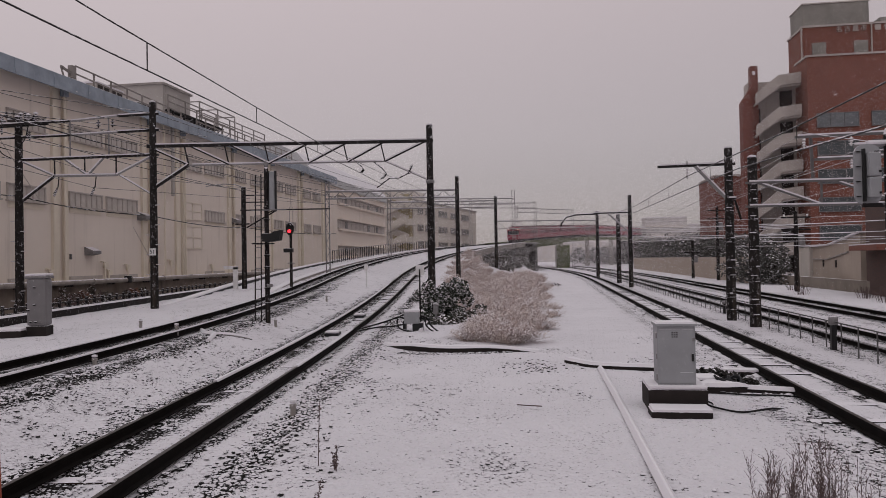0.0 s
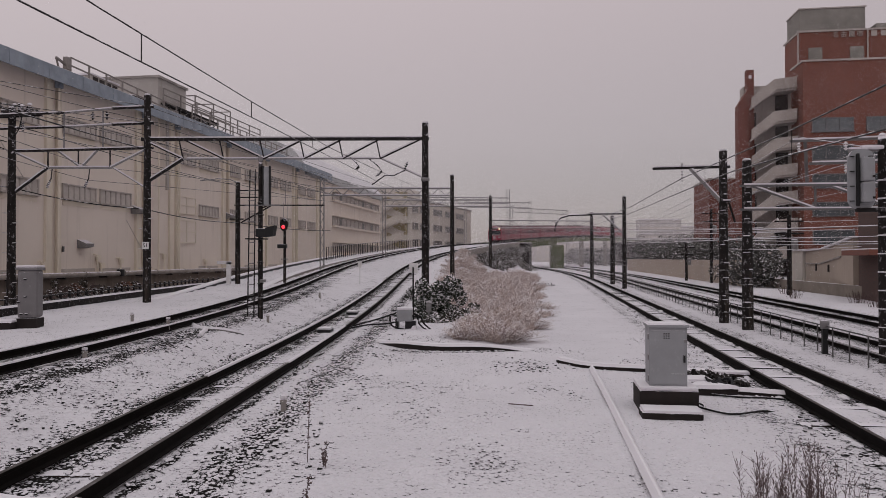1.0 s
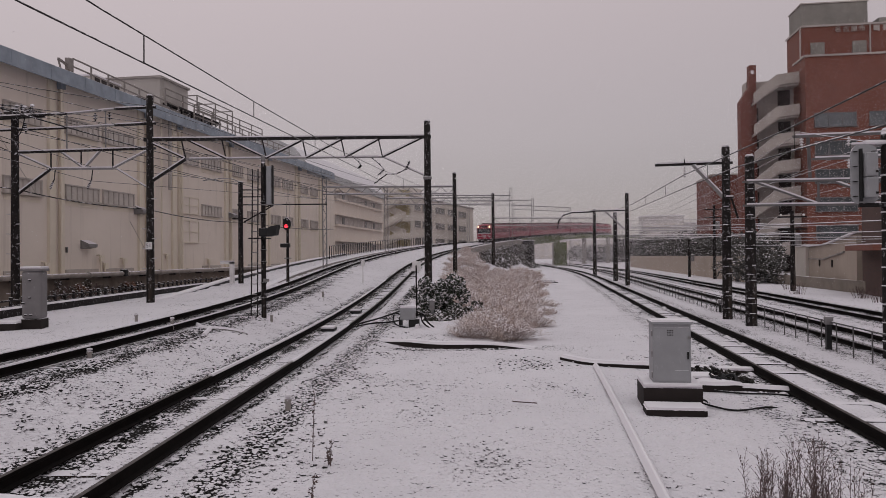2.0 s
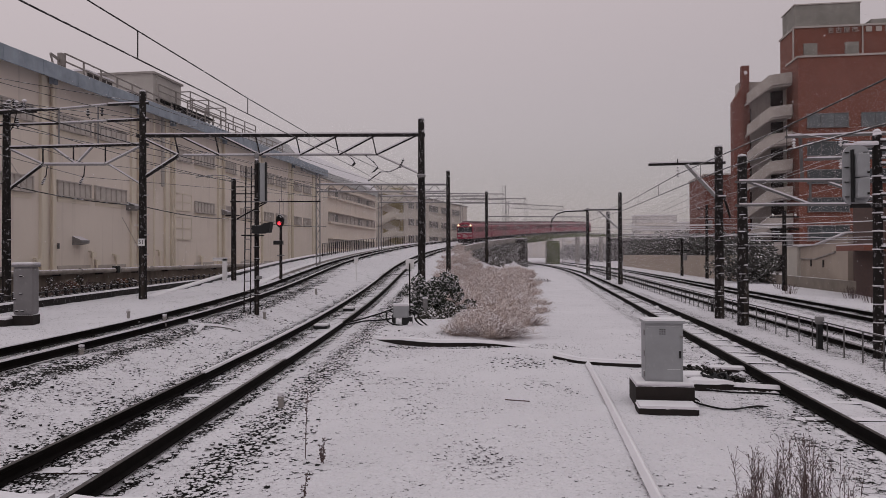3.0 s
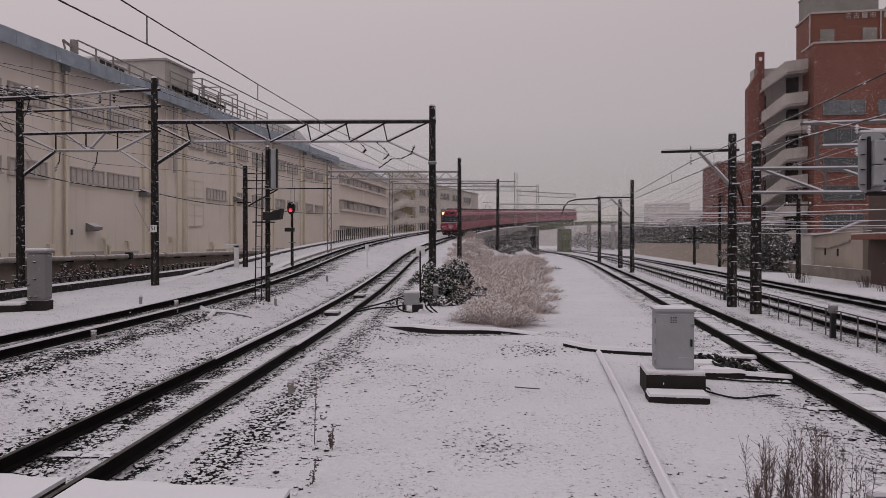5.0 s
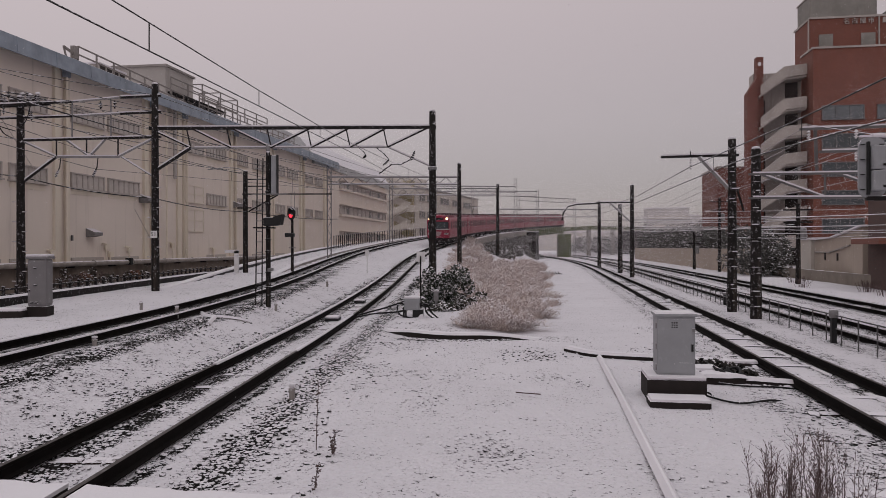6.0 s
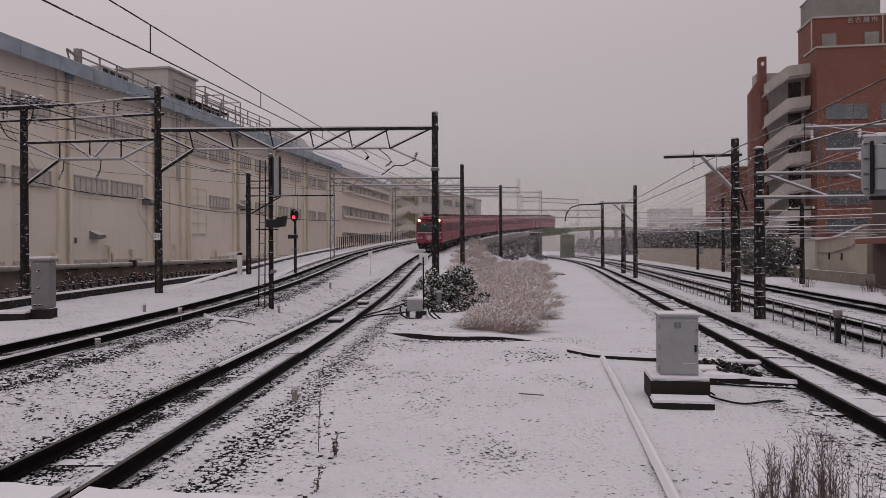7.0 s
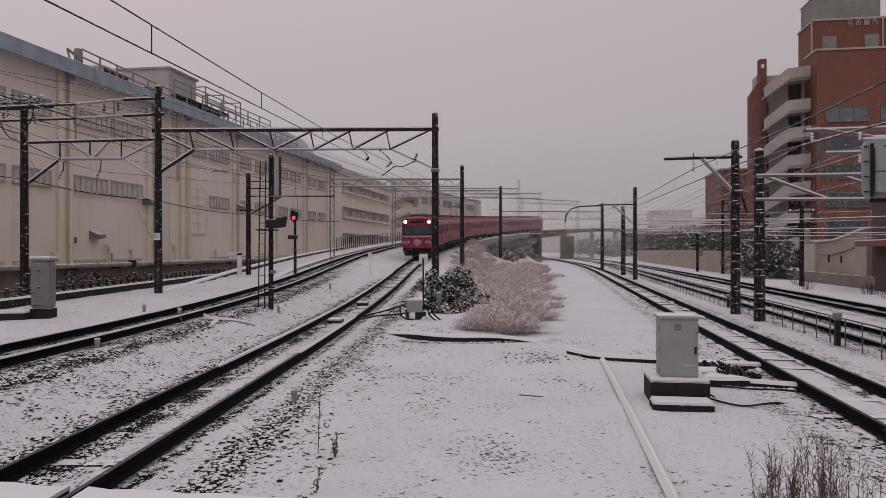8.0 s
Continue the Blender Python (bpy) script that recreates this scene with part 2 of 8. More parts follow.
M = dict(
    ground=snow_ground(),
    stone=stone_mat(),
    snow=surface("fresh_snow", (0.665, 0.634, 0.672), 0.95, 1.5, 0.75, fine=25, bump=0.5),
    rail=surface("rusty_rail_steel", (0.008, 0.006, 0.0055), 0.5, 6, 0.75, spec=0.06),
    railtop=surface("worn_rail_head", (0.085, 0.072, 0.070), 0.6, 8, 0.4, 0.6, flecks=0.2),
    railsnow=surface("snow_dusted_rail_head", (0.40, 0.38, 0.39), 0.6, 8, 0.6, flecks=0.9),
    sleeper=surface("weathered_sleeper", (0.045, 0.030, 0.024), 0.4, 5, 0.85, snow=-0.25, flecks=0.45, fs=0.9),
    snowy_sleeper=surface("snow_topped_sleeper", (0.030, 0.022, 0.019), 0.5, 4, 0.85, snow=0.45),
    pole=surface("stained_concrete_pole", (0.024, 0.020, 0.0195), 0.45, 2.5, 0.9, fine=30, bump=0.4, flecks=0.24, streaks=0.4, snow=0.8, fs=1.2),
    steel=surface("grimy_dark_steel", (0.019, 0.0165, 0.0165), 0.6, 5, 0.65, 0.1, snow=0.9, flecks=0.2, fs=1.2),
    galv=surface("galvanised_steel", (0.27, 0.26, 0.265), 0.7, 6, 0.5, 0.5, snow=0.6),
    dullsteel=surface("dull_grey_steel", (0.15, 0.142, 0.145), 0.7, 6, 0.6, 0.2, snow=0.35),
    fence=surface("galvanised_fence_pipe", (0.12, 0.113, 0.115), 0.7, 6, 0.6, 0.2, snow=0.8),
    band=surface("snow_crusted_band", (0.55, 0.52, 0.54), 0.8, 9, 0.7, snow=0.8),
    crust=surface("blown_snow_crust", (0.42, 0.30, 0.32), 0.7, 9, 0.8),
    wire=surface("dull_copper_wire", (0.035, 0.032, 0.033), 0.8, 3, 0.5, 0.3, snow=0.15),
    frostwire=surface("frosted_wire", (0.30, 0.285, 0.29), 0.7, 2, 0.7, snow=0.5),
    cable=surface("black_rubber_cable", (0.012, 0.012, 0.012), 0.7, 4, 0.6, snow=0.12),
    cream=surface("stained_cream_render", (0.69, 0.61, 0.548), 0.92, 0.25, 0.85, fine=6, bump=0.05, streaks=0.32, stain=(0.20, 0.17, 0.145, 1)),
    pilaster=surface("yellowed_cream_render", (0.69, 0.615, 0.52), 0.88, 0.4, 0.85, fine=6, bump=0.05, streaks=0.3, stain=(0.26, 0.22, 0.16, 1)),
    blue=surface("faded_blue_sheet", (0.30, 0.34, 0.40), 0.66, 1.1, 0.5, fine=8, bump=0.05, streaks=0.45, stain=(0.22, 0.22, 0.23, 1), snow=0.5, flecks=0.06, fs=0.3),
    paleroof=surface("pale_metal_roof", (0.44, 0.44, 0.45), 0.8, 0.6, 0.6, streaks=0.3, snow=0.6),
    plinth=surface("grimy_concrete_plinth", (0.205, 0.168, 0.140), 0.5, 0.9, 0.9, streaks=0.8, stain=(0.05, 0.04, 0.034, 1)),
    lowwall=surface("weathered_low_wall", (0.25, 0.215, 0.185), 0.7, 0.9, 0.9, streaks=0.5, snow=1.0),
    concrete=surface("old_concrete", (0.34, 0.31, 0.295), 0.65, 1.2, 0.9, streaks=0.3, snow=1.0),
    greywall=surface("grey_plant_room_render", (0.43, 0.40, 0.38), 0.8, 0.5, 0.85, streaks=0.35),
    pipe=surface("grey_painted_pipe", (0.32, 0.28, 0.255), 0.65, 2, 0.6, snow=0.22, flecks=0.1),
    roofpipe=surface("weathered_roof_pipe", (0.26, 0.235, 0.225), 0.7, 3, 0.6, snow=0.5),
    shutter=surface("pale_window_shutter", (0.53, 0.48, 0.45), 0.8, 1.5, 0.6, streaks=0.3),
    frame=surface("aluminium_frame", (0.16, 0.155, 0.16), 0.8, 3, 0.5, 0.4, snow=0.8),
    softframe=surface("dull_window_frame", (0.45, 0.405, 0.375), 0.8, 3, 0.6, snow=0.3),
    dark=surface("dark_fill_and_opening_shade", (0.055, 0.046, 0.045), 0.7, 2, 0.8),
    brick=brick_mat("red_brown_tile_brick", (0.205, 0.066, 0.043), (0.150, 0.047, 0.032), (0.135, 0.070, 0.055)),
    brick2=brick_mat("deep_red_tile_brick", (0.178, 0.056, 0.041), (0.140, 0.043, 0.032), (0.12, 0.06, 0.05)),
    # darker brick copy: shade of the balcony recess is put into the colour
    shadebrick=brick_mat("shaded_brown_brick", (0.085, 0.040, 0.031), (0.060, 0.029, 0.024), (0.06, 0.042, 0.036)),
    pale=surface("pale_stair_concrete", (0.43, 0.385, 0.36), 0.75, 0.4, 0.85, streaks=0.3, snow=0.9),
    beige=surface("beige_render", (0.40, 0.335, 0.285), 0.85, 0.4, 0.85, streaks=0.25, snow=1.0),
    tank=surface("grey_roof_tank", (0.26, 0.245, 0.225), 0.7, 0.5, 0.8, streaks=0.4, snow=0.8),
    glass=glass_mat("dark_glass"),
    # pane colour lifted to include distance haze
    hazeglass=glass_mat("haze_paled_window_glass", (0.085, 0.08, 0.078), 0.35),
    dimglass=glass_mat("glass_of_dim_rooms", (0.045, 0.05, 0.055), 0.2),
    trainglass=glass_mat("dim_train_window", (0.055, 0.022, 0.028), 0.55),
    curtain=glass_mat("glass_over_pale_blinds", (0.085, 0.092, 0.10), 0.25),
    red=surface("train_scarlet_paint", (0.26, 0.006, 0.038), 0.88, 0.6, 0.38, fine=12, bump=0.02, flecks=0.1, fs=2.0, spec=0.5),
    roof=surface("train_roof_dusted", (0.16, 0.030, 0.045), 0.6, 1.5, 0.8, flecks=0.45, fs=0.5),
    roofbox=surface("train_roof_equipment", (0.12, 0.075, 0.08), 0.6, 2, 0.8, snow=0.5, flecks=0.3),
    under=surface("underframe_black", (0.022, 0.019, 0.02), 0.6, 3, 0.85, flecks=0.15),
    rubber=surface("black_gasket", (0.02, 0.02, 0.022), 0.8, 3, 0.6),
    dulltrim=surface("dull_window_trim", (0.24, 0.06, 0.08), 0.8, 5, 0.5, 0.2),
    silver=surface("brushed_trim", (0.45, 0.44, 0.45), 0.8, 5, 0.4, 0.7),
    cabinet=surface("pale_grey_enamel", (0.30, 0.303, 0.318), 0.85, 2.5, 0.55, fine=30, bump=0.04, snow=0.9, flecks=0.08),
    greycase=surface("weathered_grey_steel", (0.20, 0.19, 0.195), 0.8, 2.0, 0.6, fine=30, snow=0.8, flecks=0.1),
    label=surface("printed_label", (0.55, 0.56, 0.58), 0.9, 5, 0.6),
    white=surface("white_enamel", (0.72, 0.70, 0.71), 0.85, 3, 0.6, snow=0.9),
    black=surface("black_enamel", (0.02, 0.02, 0.021), 0.8, 3, 0.5, snow=0.9),
    green=surface("mossy_green_girder", (0.125, 0.145, 0.070), 0.5, 0.6, 0.8, streaks=0.5, snow=0.8),
    stonewall=surface("dark_stone_abutment", (0.030, 0.024, 0.023), 0.6, 1.5, 0.9, snow=0.9),
    wetkerb=surface("wet_black_concrete", (0.016, 0.013, 0.012), 0.4, 1.2, 0.7, flecks=0.22, snow=0.5),
    porcelain=surface("white_porcelain", (0.7, 0.68, 0.68), 0.9, 5, 0.3, snow=0.8),
    headlamp=glow("warm_headlamp", (1.0, 0.70, 0.36), 5.0),
    redlamp=glow("red_signal_lens", (1.0, 0.03, 0.05), 2.6),
    orange=surface("faded_orange_plastic", (0.30, 0.050, 0.014), 0.7, 3, 0.5),
    yellow=surface("ochre_render", (0.42, 0.36, 0.23), 0.8, 0.5, 0.85, streaks=0.3),
    # next two wall colours are paled towards the sky in place of haze
    haze_wall=surface("haze_paled_render", (0.54, 0.51, 0.50), 0.9, 0.2, 0.9),
    midwall=surface("haze_paled_block_render", (0.52, 0.49, 0.475), 0.8, 0.3, 0.9, streaks=0.3),
    farwall=surface("distant_grey_render", (0.60, 0.55, 0.50), 0.8, 0.2, 0.9, streaks=0.2, snow=1.0),
)


def straw_mat():
    k = Nodes("frosted_dry_grass")
    g = k.n.new("ShaderNodeNewGeometry")
    a = k.mix(g.outputs["Random Per Island"], (0.23, 0.155, 0.13, 1), (0.60, 0.485, 0.435, 1))
    clump = k.ramp(k.noise(0.9, 4, 0.65), 0.38, 0.66)
    a = k.mix(k.math("MULTIPLY", clump, 0.40), a, (0.66, 0.57, 0.54, 1))
    edge = k.math("ADD", k.up(), k.math("MULTIPLY", k.math("SUBTRACT", k.noise(2.2, 4), 0.5), 2.4))
    return k.finish(k.mix(k.ramp(edge, 0.68, 1.05), a, SNOW), 0.85)


def lump_mat():
    k = Nodes("snow_capped_gravel")
    edge = k.math("ADD", k.up(), k.math("MULTIPLY", k.math("SUBTRACT", k.noise(20.0), 0.5), 0.8))
    return k.finish(k.mix(k.ramp(edge, -0.12, 0.10), (0.014, 0.012, 0.011, 1), SNOW), 0.85)


def leaf_mat(name, a, b, snow):
    k = Nodes(name)
    g = k.n.new("ShaderNodeNewGeometry")
    c = k.mix(g.outputs["Random Per Island"], (*a, 1), (*b, 1))
    edge = k.math("ADD", k.up(), k.math("MULTIPLY", k.math("SUBTRACT", k.noise(3.0), 0.5), 1.4))
    return k.finish(k.mix(k.ramp(edge, 1.0 - snow, 1.12 - snow), c, SNOW), 0.6)


def flake_mat():
    k = Nodes("airy_snowflake")
    k.b.inputs["Base Color"].default_value = (0.86, 0.82, 0.85, 1)
    k.b.inputs["Roughness"].default_value = 0.9
    t = k.n.new("ShaderNodeBsdfTranslucent")
    t.inputs[0].default_value = (0.92, 0.88, 0.90, 1)
    m = k.n.new("ShaderNodeMixShader")
    m.inputs[0].default_value = 0.5
    k.l.new(k.b.outputs[0], m.inputs[1])
    k.l.new(t.outputs[0], m.inputs[2])
    k.l.new(m.outputs[0], k.n["Material Output"].inputs[0])
    return k.m


M["flake"] = flake_mat()
M["lump"] = lump_mat()
M["straw"] = straw_mat()
M["twig"] = surface("dry_twig", (0.145, 0.102, 0.100), 0.6, 6, 0.85)
M["leaf"] = leaf_mat("dark_evergreen_leaf", (0.012, 0.018, 0.011), (0.035, 0.045, 0.028), 0.62)
M["hedge"] = leaf_mat("snowy_hedge_leaf", (0.032, 0.032, 0.030), (0.095, 0.09, 0.083), 0.26)
M["frosted"] = leaf_mat("frosted_bare_branches", (0.05, 0.046, 0.044), (0.13, 0.12, 0.115), 0.36)
M["tangle"] = leaf_mat("black_wet_weed", (0.008, 0.007, 0.006), (0.03, 0.022, 0.018), 0.22)
M["snowleaf"] = leaf_mat("leaf_under_wet_snow", (0.02, 0.022, 0.015), (0.06, 0.055, 0.04), 0.62)
M["rustweed"] = leaf_mat("rusty_withered_leaf", (0.075, 0.032, 0.018), (0.16, 0.075, 0.045), 0.24)
M["weed"] = leaf_mat("dark_withered_weed", (0.02, 0.016, 0.012), (0.07, 0.05, 0.038), 0.30)
M["ivy"] = leaf_mat("frosted_creeper_leaf", (0.022, 0.020, 0.016), (0.075, 0.06, 0.05), 0.46)

# ---------------------------------------------------------------- building blocks


def part(name, bm, material, parent=None, label="", smooth=False):
    me = bpy.data.meshes.new(name)
    bm.to_mesh(me)
    bm.free()
    me.materials.append(material)
    if smooth:
        for p in me.polygons:
            p.use_smooth = True
    ob = new(name, me)
    if parent is not None:
        ob.parent = parent
    if label:
        tagged(ob, label)
    return ob


def empty(name, m=None):
    ob = new(name)
    ob.empty_display_size = 0.2
    if m is not None:
        ob.matrix_basis = m
    return ob


def box(bm, c, s, m=None, bevel=0.0):
    """An axis-aligned box of centre c and size s, turned by m if given."""
    x, y, z = (v / 2 for v in s)
    vs = [bm.verts.new(Vector((c[0] + i * x, c[1] + j * y, c[2] + k * z))) for i in (-1, 1) for j in (-1, 1) for k in (-1, 1)]
    fs = [bm.faces.new([vs[i] for i in f]) for f in ((0, 1, 3, 2), (4, 6, 7, 5), (0, 4, 5, 1), (2, 3, 7, 6), (0, 2, 6, 4), (1, 5, 7, 3))]
    if bevel:
        es = list({e for f in fs for e in f.edges})
        out = bmesh.ops.bevel(bm, geom=es, offset=bevel, segments=2, affect="EDGES", profile=0.6)
        vs = list({v for f in out["faces"] for v in f.verts} | {v for v in vs if v.is_valid})
    if m is not None:
        bmesh.ops.transform(bm, matrix=m, verts=vs)
    return bm


def bar(bm, p, q, w, h=None):
    """A square bar from p to q."""
    p, q = Vector(p), Vector(q)
    h = h or w
    d = (q - p).normalized()
    side = d.cross(Vector((0, 0, 1)))
    side = side.normalized() if side.length > 1e-4 else Vector((1, 0, 0))
    up = side.cross(d)
    vs = [bm.verts.new(o + side * i * w / 2 + up * j * h / 2) for o in (p, q) for i, j in ((-1, -1), (1, -1), (1, 1), (-1, 1))]
    for f in ((3, 2, 1, 0), (4, 5, 6, 7), (0, 1, 5, 4), (1, 2, 6, 5), (2, 3, 7, 6), (3, 0, 4, 7)):
        bm.faces.new([vs[i] for i in f])
    return bm


def tube(bm, pts, r, seg=6, cap=True):
    """A round tube along pts; r is a radius or a list of them."""
    pts = [Vector(p) for p in pts]
    rs = r if isinstance(r, (list, tuple)) else [r] * len(pts)
    rings = []
    for i, p in enumerate(pts):
        d = (pts[min(i + 1, len(pts) - 1)] - pts[max(i - 1, 0)]).normalized()
        a = d.cross(Vector((0, 0, 1)) if abs(d.z) < 0.95 else Vector((0, 1, 0))).normalized()
        b = a.cross(d)
        rings.append([bm.verts.new(p + (a * math.cos(2 * math.pi * j / seg) + b * math.sin(2 * math.pi * j / seg)) * rs[i]) for j in range(seg)])
    for u, v in zip(rings, rings[1:]):
        for j in range(seg):
            bm.faces.new((u[j], u[(j + 1) % seg], v[(j + 1) % seg], v[j]))
    if cap and seg > 2:
        bm.faces.new(rings[0][::-1])
        bm.faces.new(rings[-1])
    return bm


def lathe(bm, prof, seg=16, m=None):
    """A solid of revolution about z from (radius, height) pairs."""
    rings = [[bm.verts.new((r * math.cos(2 * math.pi * j / seg), r * math.sin(2 * math.pi * j / seg), z)) for j in range(seg)] for r, z in prof]
    for u, v in zip(rings, rings[1:]):
        for j in range(seg):
            bm.faces.new((u[j], u[(j + 1) % seg], v[(j + 1) % seg], v[j]))
    bm.faces.new(rings[0][::-1])
    bm.faces.new(rings[-1])
    if m is not None:
        bmesh.ops.transform(bm, matrix=m, verts=[v for r in rings for v in r])
    return bm


def sweep(bm, pts, prof, closed=True):
    """A profile of (across, up) pairs carried along pts; across points to the right of the way."""
    rings = []
    for i, p in enumerate(pts):
        d = (Vector(pts[min(i + 1, len(pts) - 1)]) - Vector(pts[max(i - 1, 0)])).normalized()
        side = d.cross(Vector((0, 0, 1))).normalized()
        rings.append([bm.verts.new(Vector(p) + side * a + Vector((0, 0, u))) for a, u in prof])
    n = len(prof)
    for u, v in zip(rings, rings[1:]):
        for j in range(n if closed else n - 1):
            bm.faces.new((u[j], u[(j + 1) % n], v[(j + 1) % n], v[j]))
    if closed:
        bm.faces.new(rings[0][::-1])
        bm.faces.new(rings[-1])
    bmesh.ops.recalc_face_normals(bm, faces=bm.faces)
    return bm


def prism(bm, outline, y0, y1):
    """An outline in x and z, pushed from y0 to y1."""
    a = [bm.verts.new((x, y0, z)) for x, z in outline]
    b = [bm.verts.new((x, y1, z)) for x, z in outline]
    bm.faces.new(a)
    bm.faces.new(b[::-1])
    n = len(a)
    for i in range(n):
        bm.faces.new((a[i], b[i], b[(i + 1) % n], a[(i + 1) % n]))
    bmesh.ops.recalc_face_normals(bm, faces=bm.faces)
    return bm


def B():
    return bmesh.new()


def rounded(pts, n=5):
    """The points with smooth bends between them."""
    out = []
    for i in range(len(pts) - 1):
        a, b, c, d = pts[max(0, i - 1)], pts[i], pts[i + 1], pts[min(len(pts) - 1, i + 2)]
        for j in range(n):
            t = j / n
            out.append(0.5 * (2 * b + (c - a) * t + (2 * a - 5 * b + 4 * c - d) * t * t + (3 * b - a - 3 * c + d) * t ** 3))
    return out + [pts[-1]]


def smooth01(a, b, v):
    t = min(1.0, max(0.0, (v - a) / (b - a)))
    return t * t * (3 - 2 * t)


# ---------------------------------------------------------------- the lines of the tracks
STEP = 0.5
S0, S1 = -72.0, 260.0


def heading(s):
    return radians(-7.1 + 0.167 * max(0.0, min(s, 200.0) + 7.0))


def rail_level(s):
    z = 0.2
    if s > -46:
        u = min(s, -20.0) + 46
        z += 0.0425 * u * u / 52
    if s > -20:
        z += 0.0425 * (min(s, 150.0) + 20)
    if s > 150:
        z += 0.0425 * 30 * (1 - math.exp(-(s - 150) / 30))
    return z


def lay_line():
    out = {}
    for way in (1, -1):
        x, y, s = -11.68, 60.94, 0.0
        while S0 <= s <= S1:
            out[round(s / STEP)] = (x, y)
            h = heading(s + way * STEP / 2)
            x, y, s = x + way * math.sin(h) * STEP, y + way * math.cos(h) * STEP, s + way * STEP
    return [out[i] for i in range(round(S0 / STEP), round(S1 / STEP) + 1)]


LINE = np.array(lay_line())


def on_line(s, left=0.0, up=0.0):
    """A place on the train's track: metres along it, metres to its left, metres over its rail heads."""
    u = (s - S0) / STEP
    i = int(max(0, min(len(LINE) - 2, math.floor(u))))
    p = LINE[i] + (LINE[i + 1] - LINE[i]) * (u - i)
    h = heading(s)
    return Vector((p[0] - math.cos(h) * left, p[1] + math.sin(h) * left, rail_level(s) + up))


def second_offset(s):
    return 4.1 + 1.0 * smooth01(-50, 0, s) - 0.8 * smooth01(35, 95, s)


def second_rise(s):
    return 0.42 - 0.35 * smooth01(60, 110, s)


def right_x(y):
    return 4.62 - 0.00057 * max(0.0, y - 70) ** 2


def yard_edge(y):
    """Where the kerb along the factory yard runs."""
    return -18.2 - 0.2 * (y - 21.5)


def ground_z(x, y):
    """The height of the snow."""
    d2 = (LINE[::4, 0] - x) ** 2 + (LINE[::4, 1] - y) ** 2
    i = int(np.argmin(d2)) * 4
    s = S0 + i * STEP
    h = heading(s)
    left = -(x - LINE[i, 0]) * math.cos(h) + (y - LINE[i, 1]) * math.sin(h)
    bed = (rail_level(s) - 0.2) if s < 94.0 else 0.0
    off = second_offset(s)
    if left > -1.9:
        z = bed + second_rise(s) * smooth01(1.2, off - 1.4, left)
        low = 0.45
        run = 1.2 + 1.3 * max(0.0, z - low)
        z = z + (low - z) * smooth01(off + 4.9, off + 4.9 + run, left) if left > off + 4.9 else z
    else:
        run = (2.2 + 1.15 * bed) * (1 - 0.6 * smooth01(66, 90, s))
        drop = min(bed, 1.5 * smooth01(34, 42, s))
        z = bed - drop * smooth01(2.1, 2.7, -left)
        z = z * (1 - smooth01(2.5 if drop > 0.1 else 1.9, 2.5 + run, -left))
        z += 0.22 * smooth01(22, 32, y) * smooth01(110, 80, y) * math.exp(-((x + 2.6 + 0.02 * (y - 25)) / 1.7) ** 2)
    if x < yard_edge(y) and y < 58:
        z -= 1.0 * smooth01(0.25, 0.7, yard_edge(y) - x) * (1 - smooth01(47, 56, y))
    return z


# ---------------------------------------------------------------- ground
BRIDGE = 96.0


def steps(*spans):
    out = []
    for a, b, d in spans:
        n = max(1, round((b - a) / d))
        out += [a + (b - a) * i / n for i in range(n)]
    return out + [spans[-1][1]]


def bare_at(x, y):
    """How thin the snow lies: bare along the rails and ballast shoulders, closed elsewhere."""
    d2 = (LINE[::4, 0] - x) ** 2 + (LINE[::4, 1] - y) ** 2
    i = int(np.argmin(d2)) * 4
    s = S0 + i * STEP
    h = heading(s)
    left = -(x - LINE[i, 0]) * math.cos(h) + (y - LINE[i, 1]) * math.sin(h)

    def hump(at, width):
        return math.exp(-((left - at) / width) ** 2)

    k = smooth01(-10, -28, s)
    v = max(0.95 * hump(0.36, 0.24), 0.95 * hump(0.72, 0.12), 1.0 * hump(0.98, 0.26) * k, 0.95 * hump(-0.72, 0.08), 0.22 * hump(-0.2, 0.3), 1.08 * hump(-1.50, 0.22) * k)
    c = second_offset(s)
    v = max(v, 0.95 * hump(c + 0.15, 0.36), 0.9 * hump(c + 0.72, 0.14), 1.0 * hump(c - 0.78, 0.14), 0.98 * hump(c - 1.35, 0.34) * k, 0.4 * hump(c - 0.2, 0.3))
    if abs(y) < 130:
        a = abs(x - right_x(y))
        v = max(v, 0.75 * math.exp(-((a - 0.68) / 0.14) ** 2), 0.6 * math.exp(-((a - 0.40) / 0.16) ** 2), 0.40 * math.exp(-((a - 1.3) / 0.3) ** 2))
        for c in (8.35, 12.0):
            a = abs(x - c)
            v = max(v, 0.85 * math.exp(-((a - 0.55) / 0.40) ** 2), 0.45 * math.exp(-((a - 1.35) / 0.35) ** 2))
    v = max(v, 0.09 * smooth01(-0.5, -3.0, x) * smooth01(-25, -22, x))
    return v


